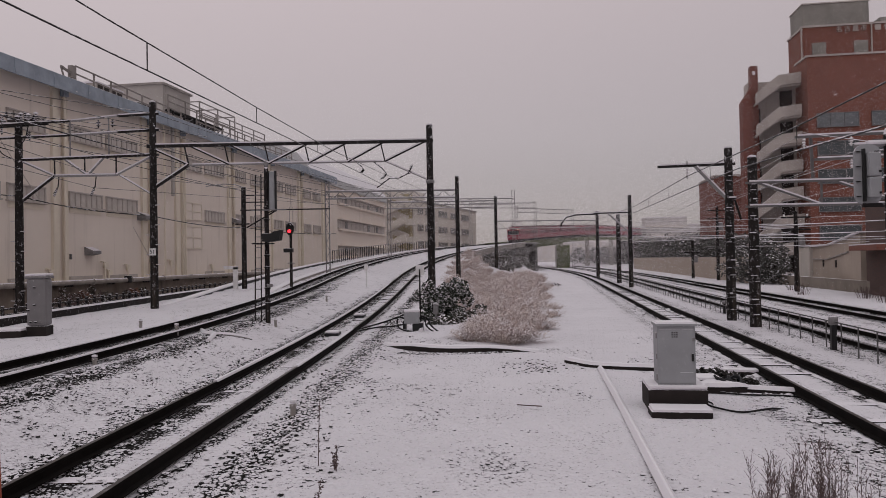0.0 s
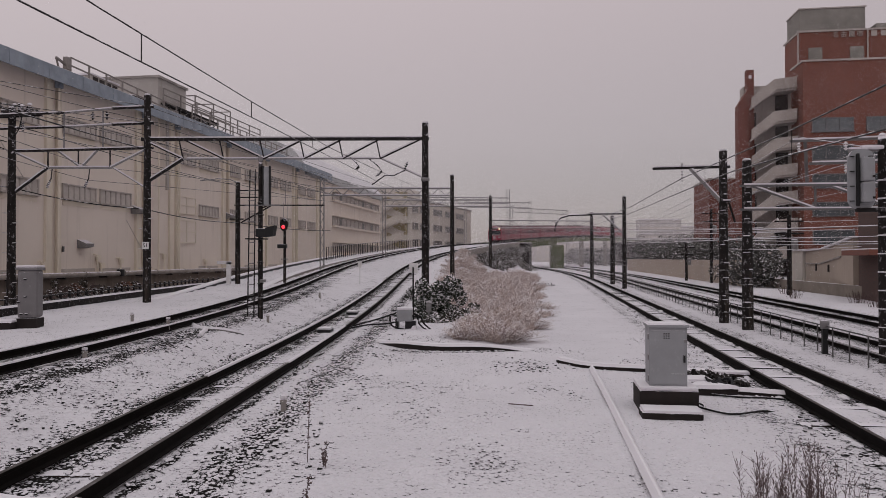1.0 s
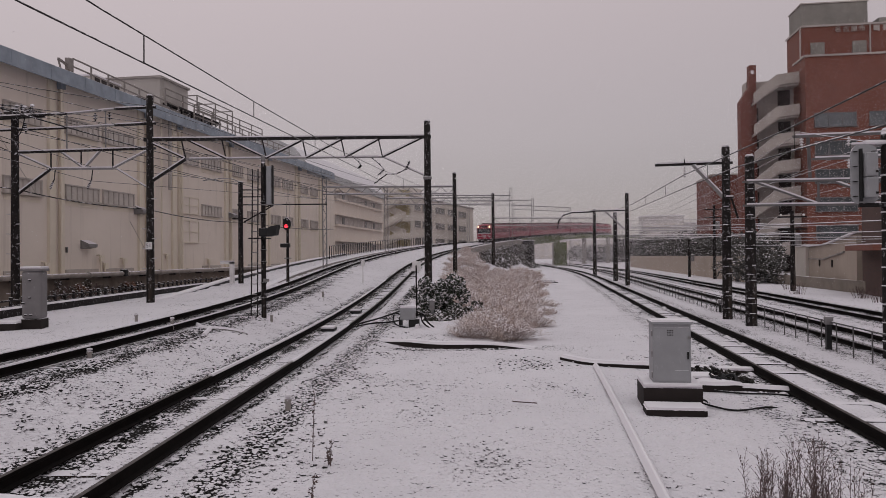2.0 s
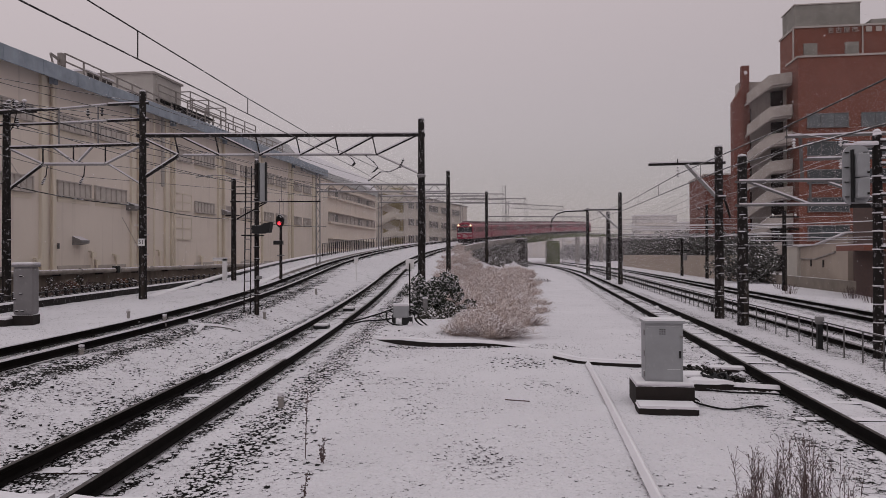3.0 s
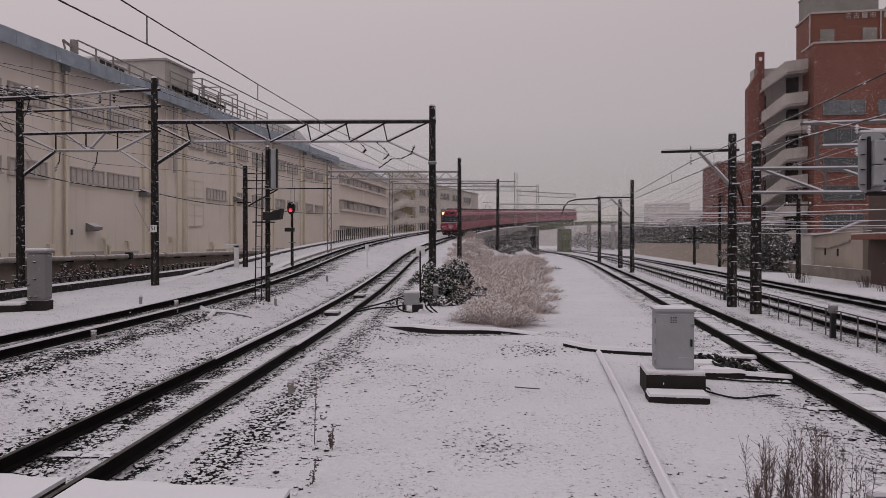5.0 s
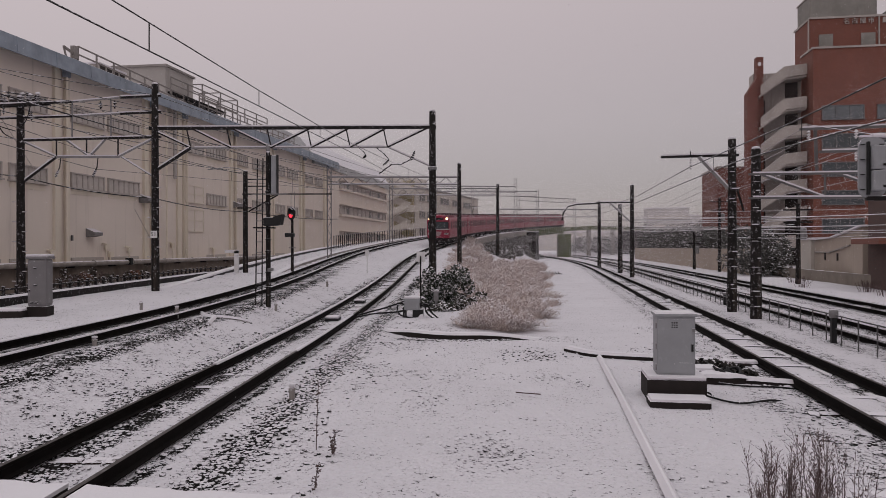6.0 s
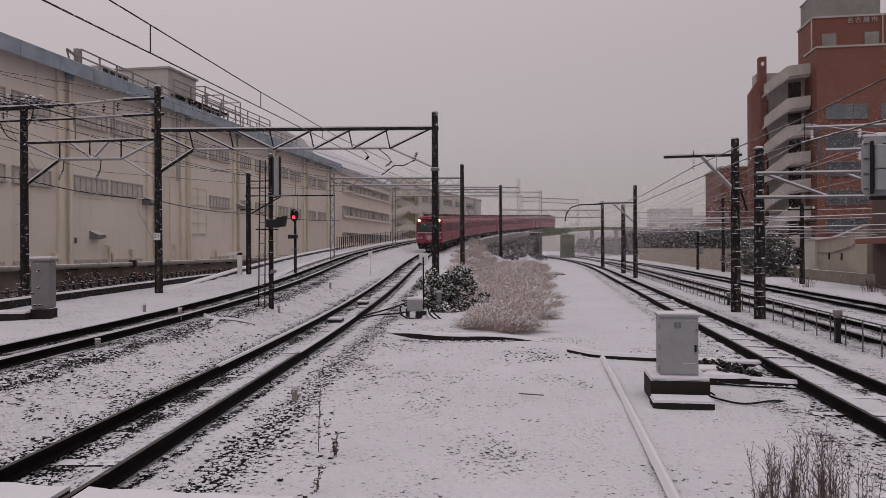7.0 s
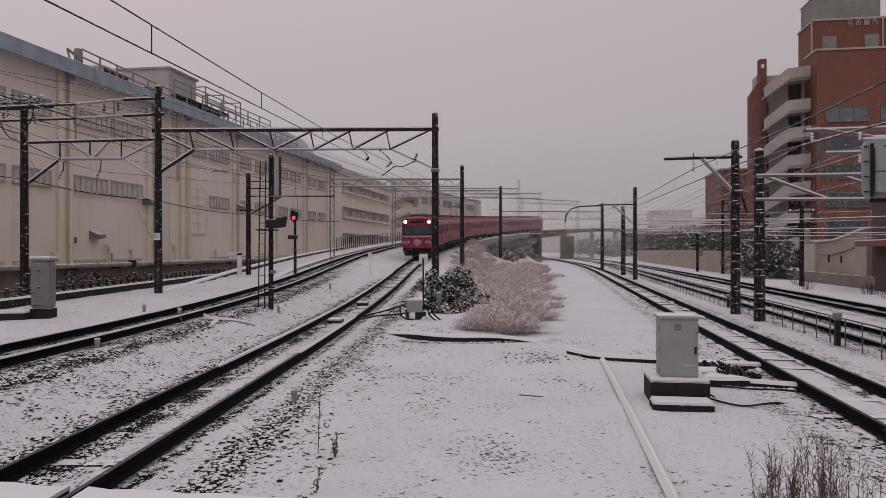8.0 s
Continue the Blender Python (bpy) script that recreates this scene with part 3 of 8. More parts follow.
def make_ground():
    xs = steps((-900, -120, 130), (-120, -40, 10), (-40, -27, 0.8), (-27, -14, 0.3), (-14, -9, 0.3), (-9, 2.6, 0.13), (2.6, 14, 0.2), (14, 40, 1.0), (40, 120, 10), (120, 900, 130))
    ys = steps((-200, -20, 30), (-20, 2, 2.0), (2, 5, 0.5), (5, 24, 0.13), (24, 40, 0.3), (40, 100, 0.8), (100, 200, 1.6), (200, 400, 20), (400, 2600, 220))
    bm = B()
    lay = bm.verts.layers.float.new("bare")
    grid = []
    for y in ys:
        row = []
        for x in xs:
            z = ground_z(x, y) + (0.03 * noise.noise((x * 0.7, y * 0.7, 3)) + 0.012 * noise.noise((x * 3, y * 3, 7)) if -40 < x < 40 and y < 200 else 0)
            v = bm.verts.new((x, y, z))
            v[lay] = bare_at(x, y) if -26 < x < 18 and y < 130 else 0.12
            row.append(v)
        grid.append(row)
    for r0, r1 in zip(grid, grid[1:]):
        for a, b, c, d in zip(r0, r0[1:], r1[1:], r1):
            bm.faces.new((a, b, c, d))
    ob = part("ground", bm, M["ground"], smooth=True)
    tagged(ob, "thin wet snow over dark railway ballast and earth", "ground", kind="structure")


make_ground()

# ---------------------------------------------------------------- tracks
RAIL = ((-0.06, -0.16), (0.06, -0.16), (0.06, -0.145), (0.012, -0.125), (0.010, -0.045), (0.034, -0.032), (0.034, 0.0), (-0.034, 0.0), (-0.034, -0.032), (-0.010, -0.045), (-0.012, -0.125), (-0.06, -0.145))
sleeper_meshes = {}


def sleeper_data(mat):
    bm = B()
    prism(bm, ((-1.02, -0.34), (1.02, -0.34), (1.0, -0.222), (0.4, -0.205), (-0.4, -0.205), (-1.0, -0.222)), -0.11, 0.11)
    me = bpy.data.meshes.new("sleeper")
    bm.to_mesh(me)
    bm.free()
    me.materials.append(M[mat])
    return me


def track(label, place, direction, a, b, step, n_sleepers, start, head="railtop", lift=-0.012, wood="sleeper"):
    """Two rails on sleepers; place(u, across) gives a rail-head point."""
    root = tagged(empty("railway_track"), label, "railway track", group="railway tracks")
    us = [a + i * step for i in range(int((b - a) / step) + 1)]
    for side in (-0.5335 - 0.03, 0.5335 + 0.03):
        pts = [place(u, side) for u in us]
        part("rail", sweep(B(), pts, RAIL), M["rail"], root)
        part("rail_head", sweep(B(), [p + Vector((0, 0, 0.003)) for p in pts], ((-0.028, -0.012), (0.028, -0.012), (0.026, 0.0), (-0.026, 0.0))), M[head], root, "worn steel running surface")
    if wood not in sleeper_meshes:
        sleeper_meshes[wood] = sleeper_data(wood)
    for i in range(n_sleepers):
        u = start + i * 0.62
        p, q = place(u, 0.0), direction(u)
        ob = new("sleeper", sleeper_meshes[wood])
        ob.parent = root
        ob.matrix_basis = Matrix.Translation(p) @ pose(0, 0, lift + 0.022 * math.sin(i * 2.7), 0, 0, q + 1.2 * math.sin(i * 1.9))
    return root


track("dark rusty rails curving up to a bridge, sleepers in snow", lambda u, a: on_line(u, -a), lambda u: -math.degrees(heading(u)), -62, 210, 1.0, 90, -60)
track("second climbing track, dark rails half buried in snow", lambda u, a: on_line(u, second_offset(u) - a, second_rise(u)), lambda u: -math.degrees(heading(u)), -64, 210, 1.0, 60, -56, "railsnow")
track("straight snowy track with rusty rails passing under a bridge", lambda u, a: Vector((right_x(u) + a, u, 0.19)), lambda u: 0, -5, 260, 1.5, 80, 5, "railtop", 0.010, "snowy_sleeper")
track("main line track behind a low fence, black ballast", lambda u, a: Vector((8.35 - 0.0003 * max(0, u - 70) ** 2 + a, u, 0.13)), lambda u: 0, 2, 260, 2.0, 40, 14)
track("outer main line track, black ballast in snow", lambda u, a: Vector((12.0 - 0.0003 * max(0, u - 70) ** 2 + a, u, 0.13)), lambda u: 0, 2, 260, 2.0, 30, 20)


# ---------------------------------------------------------------- poles and gantries
def pole(name, label, x, y, z0, h, r=0.16, bands=0, rungs=0):
    root = tagged(empty(name, pose(x, y, z0)), label, "pole", group="catenary poles")
    part("shaft", lathe(B(), ((r * 1.12, -0.4), (r * 1.12, 0.0), (r * 0.9, h - 0.02), (r * 0.8, h)), 14), M["pole"], root, smooth=True)
    part("snow_cap", lathe(B(), ((r * 0.86, h), (r * 0.7, h + 0.05), (r * 0.25, h + 0.07)), 12), M["snow"], root, "cap of fresh snow", smooth=True)
    for i in range(round(bands * 1.6)):
        zz = h * (0.06 + 0.86 * (i + 0.4 * math.sin(i * 2.3 + x)) / max(1, round(bands * 1.6)))
        rr = r * (1.12 - 0.22 * zz / h)
        w = rr * (0.5 + 0.7 * abs(math.sin(i * 1.7 + y)))
        part("strap", lathe(B(), ((rr + 0.001, zz - 0.03), (rr + 0.006, zz - 0.025), (rr + 0.006, zz - 0.005), (rr - 0.01, zz)), 12), M["steel"], root)
        part("snow_clump", box(B(), (rr * 0.38 * math.sin(i * 2.9), -rr * 0.90, zz + 0.008), (w, 0.07, 0.026 + 0.012 * math.sin(i * 4.1)), None, 0.01), M["snow"], root)
    for i in range(rungs):
        zz = 1.6 + i * 0.42
        sgn = 1 if i % 2 else -1
        part("step_bolt", bar(B(), (sgn * r * 0.7, -r * 0.5, zz), (sgn * (r + 0.17), -r * 0.6, zz + 0.01), 0.035), M["band"], root)
    return root


def insulator(bm, p, q, r=0.06, n=4):
    p, q = Vector(p), Vector(q)
    tube(bm, (p, q), r * 0.35, 6)
    for i in range(n):
        c = p + (q - p) * (i + 0.7) / (n + 0.4)
        d = (q - p).normalized() * 0.03
        tube(bm, (c - d, c, c + d), [r * 0.4, r, r * 0.4], 8)


pole("catenary_pole", "stained concrete catenary pole rising behind the evergreen bush", -5.11, 30.57, 0.15, 8.05, 0.15, 0, 0)
pole("catenary_pole", "stained concrete pole with a small white number plate", -16.75, 28.75, 0.42, 8.95, 0.15, 0, 8)
pole("catenary_pole", "stained concrete pole carrying wire brackets before the factory", -22.38, 27.87, -0.6, 9.42, 0.165, 0, 9)
pole("catenary_pole", "slim steel catenary pole beside the climbing tracks", -7.19, 55.55, 0.9, 7.97, 0.16)
pole("catenary_pole", "dark catenary pole on the embankment edge", -6.11, 80.01, 2.0, 7.35, 0.17)
pole("catenary_pole", "banded concrete pole with snow on its straps, beside the track", 6.50, 28.20, 0.0, 6.4, 0.16, 9, 0)
pole("catenary_pole", "banded concrete pole joined by a truss, snow on its straps", 6.72, 25.83, 0.0, 5.72, 0.17, 9, 0)
pole("catenary_pole", "tall dark pole with a single bracket arm", 6.15, 59.67, 0.0, 7.36, 0.16, 4)
pole("catenary_pole", "dark steel mast strapped with snowy bands", 6.11, 69.8, 0.0, 6.42, 0.2, 9)
pole("catenary_pole", "dark pole carrying a curved arm", 5.29, 87.88, 0.0, 7.9, 0.2, 4)


def beam(name, p, q, w, mat, root, h=None):
    """A steel member with a strip of snow along its upper side."""
    p, q = Vector(p), Vector(q)
    ob = part(name, bar(B(), p, q, w, h), M[mat], root)
    d = (q - p).normalized()
    if abs(d.z) < 0.8:
        up = d.cross(Vector((0, 0, 1))).normalized().cross(d) * ((h or w) / 2 + 0.022)
        part("snow_strip", bar(B(), p + (q - p) * 0.02 + up, p + (q - p) * 0.98 + up, w * 1.04, 0.05), M["snow"], ob)
    return ob


def gantry_near():
    root = tagged(empty("overhead_gantry"), "dark steel truss gantry with snow on its upper chord", "gantry", group="gantries")
    p, q = Vector((-17.0, 28.71, 7.48)), Vector((-4.95, 30.60, 7.52))
    lo = lambda t: p + (q - p) * t - Vector((0, 0, 0.84))
    hi = lambda t: p + (q - p) * t
    beam("upper_chord", p, q, 0.11, "steel", root, 0.13)
    beam("lower_chord", lo(0.145), lo(0.83), 0.06, "galv", root)
    for a, b in ((0.0, 0.145), (0.145, 0.285), (0.285, 0.425), (0.565, 0.425), (0.70, 0.565), (0.83, 0.70), (0.975, 0.83)):
        beam("brace", hi(a), lo(b), 0.075, "steel", root, 0.06)
    for a in (0.145, 0.285, 0.425, 0.565, 0.70, 0.83):
        beam("hanger", hi(a - 0.015), lo(a), 0.05, "steel", root)
    beam("knee_brace", lo(0.145), (-16.85, 28.74, 5.6), 0.10, "steel", root)
    beam("knee_brace", lo(0.83), (-5.2, 30.55, 5.85), 0.035, "galv", root)
    part("collar", lathe(B(), ((0.16, 0), (0.19, 0.02), (0.19, 0.12), (0.16, 0.14)), 12, Matrix.Translation((-5.11, 30.57, 5.70))), M["galv"], root)
    for t, dx, dz in ((0.79, 0.55, -0.75), (0.73, 0.3, -0.45)):
        c = lo(t)
        bm = B()
        tube(bm, (c, c + Vector((dx * 0.6, 0, dz * 0.35)), c + Vector((dx, 0.05, dz * 0.7)), c + Vector((dx * 0.5, 0.1, dz))), 0.028, 6)
        insulator(bm, c + Vector((dx, 0.05, dz * 0.7)), c + Vector((dx * 0.6, 0.1, dz * 0.95)), 0.07)
        part("registration_arm", bm, M["steel"], root)
    bm = B()
    tube(bm, ((-7.35, 30.2, 5.55), (-6.8, 30.25, 5.95), (-6.4, 30.3, 5.95), (-6.0, 30.35, 6.15), (-5.85, 30.4, 6.45)), 0.03, 6)
    insulator(bm, (-6.0, 30.35, 6.1), (-5.85, 30.4, 6.5), 0.075)
    part("registration_arm", bm, M["steel"], root)


def gantry_left():
    root = tagged(empty("overhead_gantry"), "snow-lined steel bracket frame between two poles", "gantry", group="gantries")
    a, b = Vector((-22.5, 27.85, 6.97)), Vector((-16.5, 28.79, 7.12))
    hi = lambda t: a + (b - a) * t
    lo = lambda t: Vector((*(hi(t).xy), 6.27))
    beam("upper_chord", a, b, 0.09, "steel", root)
    beam("lower_chord", lo(0.27), lo(0.70), 0.08, "galv", root)
    for u, v in ((0.02, 0.27), (0.33, 0.5), (0.62, 0.5), (0.97, 0.70)):
        beam("brace", hi(u), lo(v), 0.06, "galv", root)
    for u in (0.27, 0.48, 0.70):
        beam("hanger", hi(u), lo(u), 0.045, "steel", root)
    beam("knee_brace", lo(0.27), (-22.3, 27.9, 5.2), 0.08, "steel", root)
    beam("knee_brace", lo(0.72), (-16.8, 28.74, 5.4), 0.035, "galv", root)
    for z0, z1 in ((8.55, 8.87), (7.95, 8.18)):
        beam("crossarm", (-23.4, 27.7, z0 - 0.05), (-20.2, 28.2, z0 + 0.05), 0.07, "steel", root)
        beam("crossarm", (-20.2, 28.2, z0 + 0.05), (-18.2, 28.5, z1 - 0.08), 0.06, "galv", root)
        beam("crossarm", (-18.2, 28.5, z1 - 0.08), (-16.5, 28.79, z1), 0.085, "steel", root)
    for u in (0.38, 0.65):
        beam("strut", hi(u), hi(u) + Vector((0, 0, 1.62)), 0.045, "galv", root)
    for x in (-19.0, -18.35):
        bm = B()
        insulator(bm, (x, 28.35, 8.62), (x, 28.35, 8.3), 0.10, 2)
        part("insulator", bm, M["steel"], root, "dark insulator under snow")
    for u in (0.22, 0.56):
        bm = B()
        c = lo(max(0.3, u))
        tube(bm, (c, c + Vector((-0.05, 0, -0.45)), c + Vector((-0.25, 0, -0.75))), 0.025, 6)
        insulator(bm, c + Vector((-0.1, 0, -0.55)), c + Vector((-0.25, 0, -0.85)), 0.07)
        part("registration_arm", bm, M["steel"], root)
    for i, (x, z) in enumerate(((-23.2, 8.75), (-22.9, 8.9), (-22.0, 8.85), (-21.6, 8.7), (-23.3, 8.15), (-21.9, 8.1))):
        bm = B()
        insulator(bm, (x, 27.8, z - 0.12), (x, 27.8, z + 0.16), 0.07, 3)
        part("insulator", bm, M["steel"], root)


def gantry_far(label, p, q, depth, n, legs, w=0.09):
    root = tagged(empty("overhead_gantry"), label, "gantry", group="gantries")
    p, q = Vector(p), Vector(q)
    beam("upper_chord", p, q, w, "galv", root, w * 1.3)
    beam("lower_chord", p - Vector((0, 0, depth)), q - Vector((0, 0, depth)), w, "galv", root)
    for i in range(n):
        a, m, b = p + (q - p) * i / n, p + (q - p) * (i + 0.5) / n - Vector((0, 0, depth)), p + (q - p) * (i + 1) / n
        part("brace", bar(bar(B(), a, m, w * 0.6), m, b, w * 0.6), M["galv"], root)
    for leg, z0, z1, lw in legs:
        x, y = leg
        bm = B()
        for i in (-1, 1):
            bar(bm, (x + i * lw / 2, y, z0), (x + i * lw / 2, y, z1), 0.07)
        k = int((z1 - z0) / 0.55)
        for i in range(k):
            s = 1 if i % 2 else -1
            bar(bm, (x - s * lw / 2, y, z0 + (z1 - z0) * i / k), (x + s * lw / 2, y, z0 + (z1 - z0) * (i + 1) / k), 0.035)
        part("lattice_leg", bm, M["galv"], root)
    return root


def pole_gear():
    root = tagged(empty("pole_switchgear", pose(-22.38, 27.87, 0)), "snow-laden insulators and switches crowded on a pole top", "switchgear")
    for y, z in ((-0.3, 8.42), (0.3, 8.50)):
        beam("crossarm", (-1.3, y, z), (1.15, y, z + 0.04), 0.09, "steel", root)
    for i, x in enumerate((-1.2, -0.85, -0.5, 0.35, 0.7, 1.05)):
        bm = B()
        insulator(bm, (x, -0.3, 8.46), (x, -0.3, 8.78 + 0.05 * (i % 2)), 0.085, 3)
        c = part("insulator", bm, M["greycase"], root, "grey insulator under snow")
        part("snow_cap", lathe(B(), ((0.10, 8.80), (0.09, 8.85), (0.03, 8.89)), 8, Matrix.Translation((x, -0.3, 0.05 * (i % 2)))), M["snow"], c)
    for x in (-0.95, -0.25, 0.55):
        c = part("fuse_box", box(B(), (x, 0.05, 8.60), (0.42, 0.30, 0.24), None, 0.03), M["dark"], root, "dark fuse box")
        part("snow_layer", box(B(), (x, 0.05, 8.74), (0.42, 0.30, 0.06), None, 0.025), M["snow"], c)
    for x0, x1, z in ((-1.2, -0.1, 7.6), (-0.85, -0.2, 7.3), (0.7, 0.15, 7.75)):
        part("lead", tube(B(), rounded([Vector((x0, -0.3, 8.4)), Vector((x0 - 0.06, -0.35, 8.0)), Vector((x0 * 0.7, -0.3, z)), Vector((x1, -0.18, z - 0.25))]), 0.022, 6), M["cable"], root)
    for x, z in ((-1.0, 7.95), (0.75, 7.75), (-0.55, 8.05)):
        bm = B()
        insulator(bm, (x, -0.3, z + 0.4), (x, -0.3, z), 0.06, 4)
        part("insulator", bm, M["steel"], root)


gantry_near()
gantry_left()
gantry_far("grey lattice truss gantry over both climbing tracks", (-17.2, 54.0, 7.83), (-7.1, 55.56, 7.80), 0.55, 9, (((-17.06, 54.01), 0.9, 8.6, 0.3),))
gantry_far("grey truss gantry spanning the climbing tracks", (-17.7, 78.2, 8.87), (-6.0, 80.0, 8.86), 0.7, 9, (((-17.69, 78.2), 1.6, 10.3, 0.35),))
gantry_far("faded truss gantry near the bridge", (-17.0, 104, 11.3), (-5.5, 106, 11.2), 0.8, 9, (((-17.0, 104), 3.5, 12.0, 0.4), ((-5.5, 106), 3.0, 12.5, 0.4)))
gantry_far("faded truss gantry over the bridge approach", (-14.5, 131, 12.6), (-3.0, 134, 12.6), 0.9, 9, (((-14.5, 131), 5, 13.5, 0.4), ((-3.0, 134), 0.0, 13.0, 0.4)))
gantry_far("faded truss gantry on the bridge", (-7.5, 158, 13.4), (4.5, 163, 13.0), 0.9, 9, (((-7.5, 158), 5, 14, 0.4), ((4.5, 163), 0.0, 13.2, 0.4)))
gantry_far("long light truss over the low level tracks", (-6.1, 80.0, 6.6), (5.3, 87.9, 6.83), 0.85, 5, (), 0.07)


def bracket(label, pts, parts_):
    root = tagged(empty("bracket_arm"), label, "bracket", group="bracket arms")
    for name, p, q, w in parts_:
        beam(name, p, q, w, "galv" if name == "strut" else "steel", root)
    if pts:
        bm = B()
        insulator(bm, pts[0], pts[1], 0.07, 4)
        part("insulator", bm, M["porcelain"], root, "white porcelain insulator")
    return root


bracket("dark steel bracket arm bolted to a concrete pole", ((5.0, 28.05, 5.72), (5.0, 28.05, 5.25)),
        (("arm", (3.95, 28.1, 5.76), (6.75, 28.25, 5.8), 0.09), ("strut", (5.3, 28.15, 5.74), (6.5, 28.2, 4.4), 0.09), ("hanger", (5.0, 28.05, 5.95), (5.0, 28.05, 5.4), 0.03)))
bracket("steel bracket arm with a curved end", ((4.4, 59.6, 5.95), (4.4, 59.6, 5.5)),
        (("arm", (3.3, 59.6, 5.97), (6.3, 59.67, 5.97), 0.1), ("strut", (4.4, 59.6, 5.95), (6.15, 59.67, 4.3), 0.09)))


def curved_arm():
    root = tagged(empty("bracket_arm"), "bent steel pipe arm reaching over the track", "bracket", group="bracket arms")
    pts = [Vector((5.3, 87.8, 7.6)), Vector((2.6, 87.2, 7.5)), Vector((1.6, 87.0, 7.2)), Vector((1.1, 86.9, 6.5)), Vector((0.95, 86.9, 5.6))]
    part("pipe", tube(B(), pts, 0.11, 8), M["steel"], root, smooth=True)


curved_arm()
bracket("pale slanted stay pipe clamped to a concrete pole", (), (("pipe", (6.66, 28.05, 4.46), (6.86, 28.0, 3.72), 0.075), ("clamp", (6.45, 28.05, 4.5), (6.72, 28.05, 4.5), 0.06)))


def right_truss():
    root = tagged(empty("overhead_gantry"), "snow-topped light truss beam reaching over the main line", "gantry", group="gantries")
    p0, p1 = Vector((6.45, 25.7, 4.84)), Vector((13.5, 25.2, 4.76))
    q0, q1 = p0 - Vector((0, 0, 0.80)), p1 - Vector((0, 0, 0.80))
    beam("upper_chord", p0, p1, 0.07, "dullsteel", root)
    beam("lower_chord", q0, q1, 0.07, "dullsteel", root)
    for i in range(3):
        a, b = i / 3, (i + 1) / 3
        beam("brace", p0 + (p1 - p0) * (a + 0.05), q0 + (q1 - q0) * b, 0.06, "dullsteel", root)
    for a in (1 / 3, 2 / 3):
        beam("hanger", p0 + (p1 - p0) * a, q0 + (q1 - q0) * a, 0.06, "dullsteel", root)
    beam("post", p0 + Vector((2.15, 0, 0)), p0 + Vector((2.1, 0, 1.5)), 0.09, "dullsteel", root)
    beam("crossarm", (8.0, 25.5, 6.28), (13.5, 25.2, 6.28), 0.08, "dullsteel", root)
    beam("crossarm", (8.6, 25.5, 5.52), (13.5, 25.2, 5.52), 0.08, "dullsteel", root)
    for x, z in ((8.25, 5.98), (9.7, 5.98), (9.7, 5.25), (11.2, 5.95), (10.9, 5.2)):
        bm = B()
        insulator(bm, (x, 25.4, z + 0.24), (x, 25.4, z - 0.06), 0.075, 3)
        part("insulator", bm, M["porcelain"], root, "white porcelain insulator")


right_truss()


def right_mast():
    root = tagged(empty("steel_mast", pose(7.63, 17.9, -0.12)), "dark strapped mast carrying a pale rounded equipment box", "pole", group="catenary poles")
    part("shaft", lathe(B(), ((0.115, -0.3), (0.115, 0), (0.10, 5.2), (0.085, 5.3)), 14), M["pole"], root, smooth=True)
    for i in range(10):
        part("band", lathe(B(), ((0.105, 0.5 + i * 0.42), (0.120, 0.51 + i * 0.42), (0.120, 0.525 + i * 0.42), (0.10, 0.54 + i * 0.42)), 12), M["snow"], root)
    part("snow_cap", lathe(B(), ((0.085, 5.3), (0.085, 5.33), (0.06, 5.37), (0.02, 5.39)), 12), M["snow"], root, "cap of fresh snow", smooth=True)
    bm = B()
    ring = [(-0.5 + sx * 0.07 + 0.22 * math.cos(a), 4.32 + sz * 0.46 + 0.23 * math.sin(a)) for sx, sz, a0 in ((1, 1, 0), (-1, 1, 90), (-1, -1, 180), (1, -1, 270)) for a in [math.radians(a0 + k * 18) for k in range(6)]]
    prism(bm, ring, -0.12, -0.06)
    board = part("back_board", bm, M["cabinet"], root, "pale grey round-ended signal back board")
    for i in range(4):
        for x in (-0.74, -0.34):
            part("bolt", box(B(), (x + 0.03, -0.14, 3.82 + i * 0.34), (0.09, 0.04, 0.02)), M["steel"], board)
    part("channel", box(B(), (-0.60, -0.16, 4.30), (0.05, 0.10, 1.2)), M["black"], root)
    for z0, z1 in ((3.78, 4.24), (4.26, 4.80)):
        c = part("signal_case", box(B(), (-0.43, -0.24, (z0 + z1) / 2), (0.25, 0.24, z1 - z0), None, 0.03), M["cabinet"], root, "pale grey signal case")
        part("hinge", box(B(), (-0.34, -0.37, z0 + 0.1), (0.05, 0.02, 0.05)), M["steel"], c)
    part("bracket", box(B(), (-0.25, -0.1, 3.62), (0.75, 0.12, 0.10), None, 0.02), M["steel"], root)
    beam("bracket", (-0.75, -0.05, 4.98), (0.1, 0.0, 5.0), 0.07, "galv", root)
    part("snow_cap", box(B(), (-0.25, -0.05, 5.05), (0.5, 0.14, 0.10), None, 0.04), M["snow"], root)
    for z in (5.08, 4.88, 4.55, 4.2, 3.85, 3.3, 2.65):
        beam("step_bar", (0.0, -0.12, z), (1.6, 0.0, z + 0.01), 0.05, "steel", root)
    part("cable_box", box(B(), (0.62, -0.1, 1.9), (0.6, 0.3, 1.1), None, 0.02), M["black"], root, "dark junction cabinet with snow on top")
    part("conduit", tube(B(), ((0.17, -0.08, 0.0), (0.17, -0.08, 4.6)), 0.025, 6), M["steel"], root)
    for i in range(26):
        z = 0.45 + 0.185 * i
        s = 1 if (i * 7) % 3 else -1
        part("snow_patch", box(B(), (s * 0.04 * (i % 3), -0.10, z), (0.03 + 0.05 * ((i * 5) % 4) / 3, 0.04, 0.014), None, 0.008), M["snow"], root)


right_mast()


pole_gear()


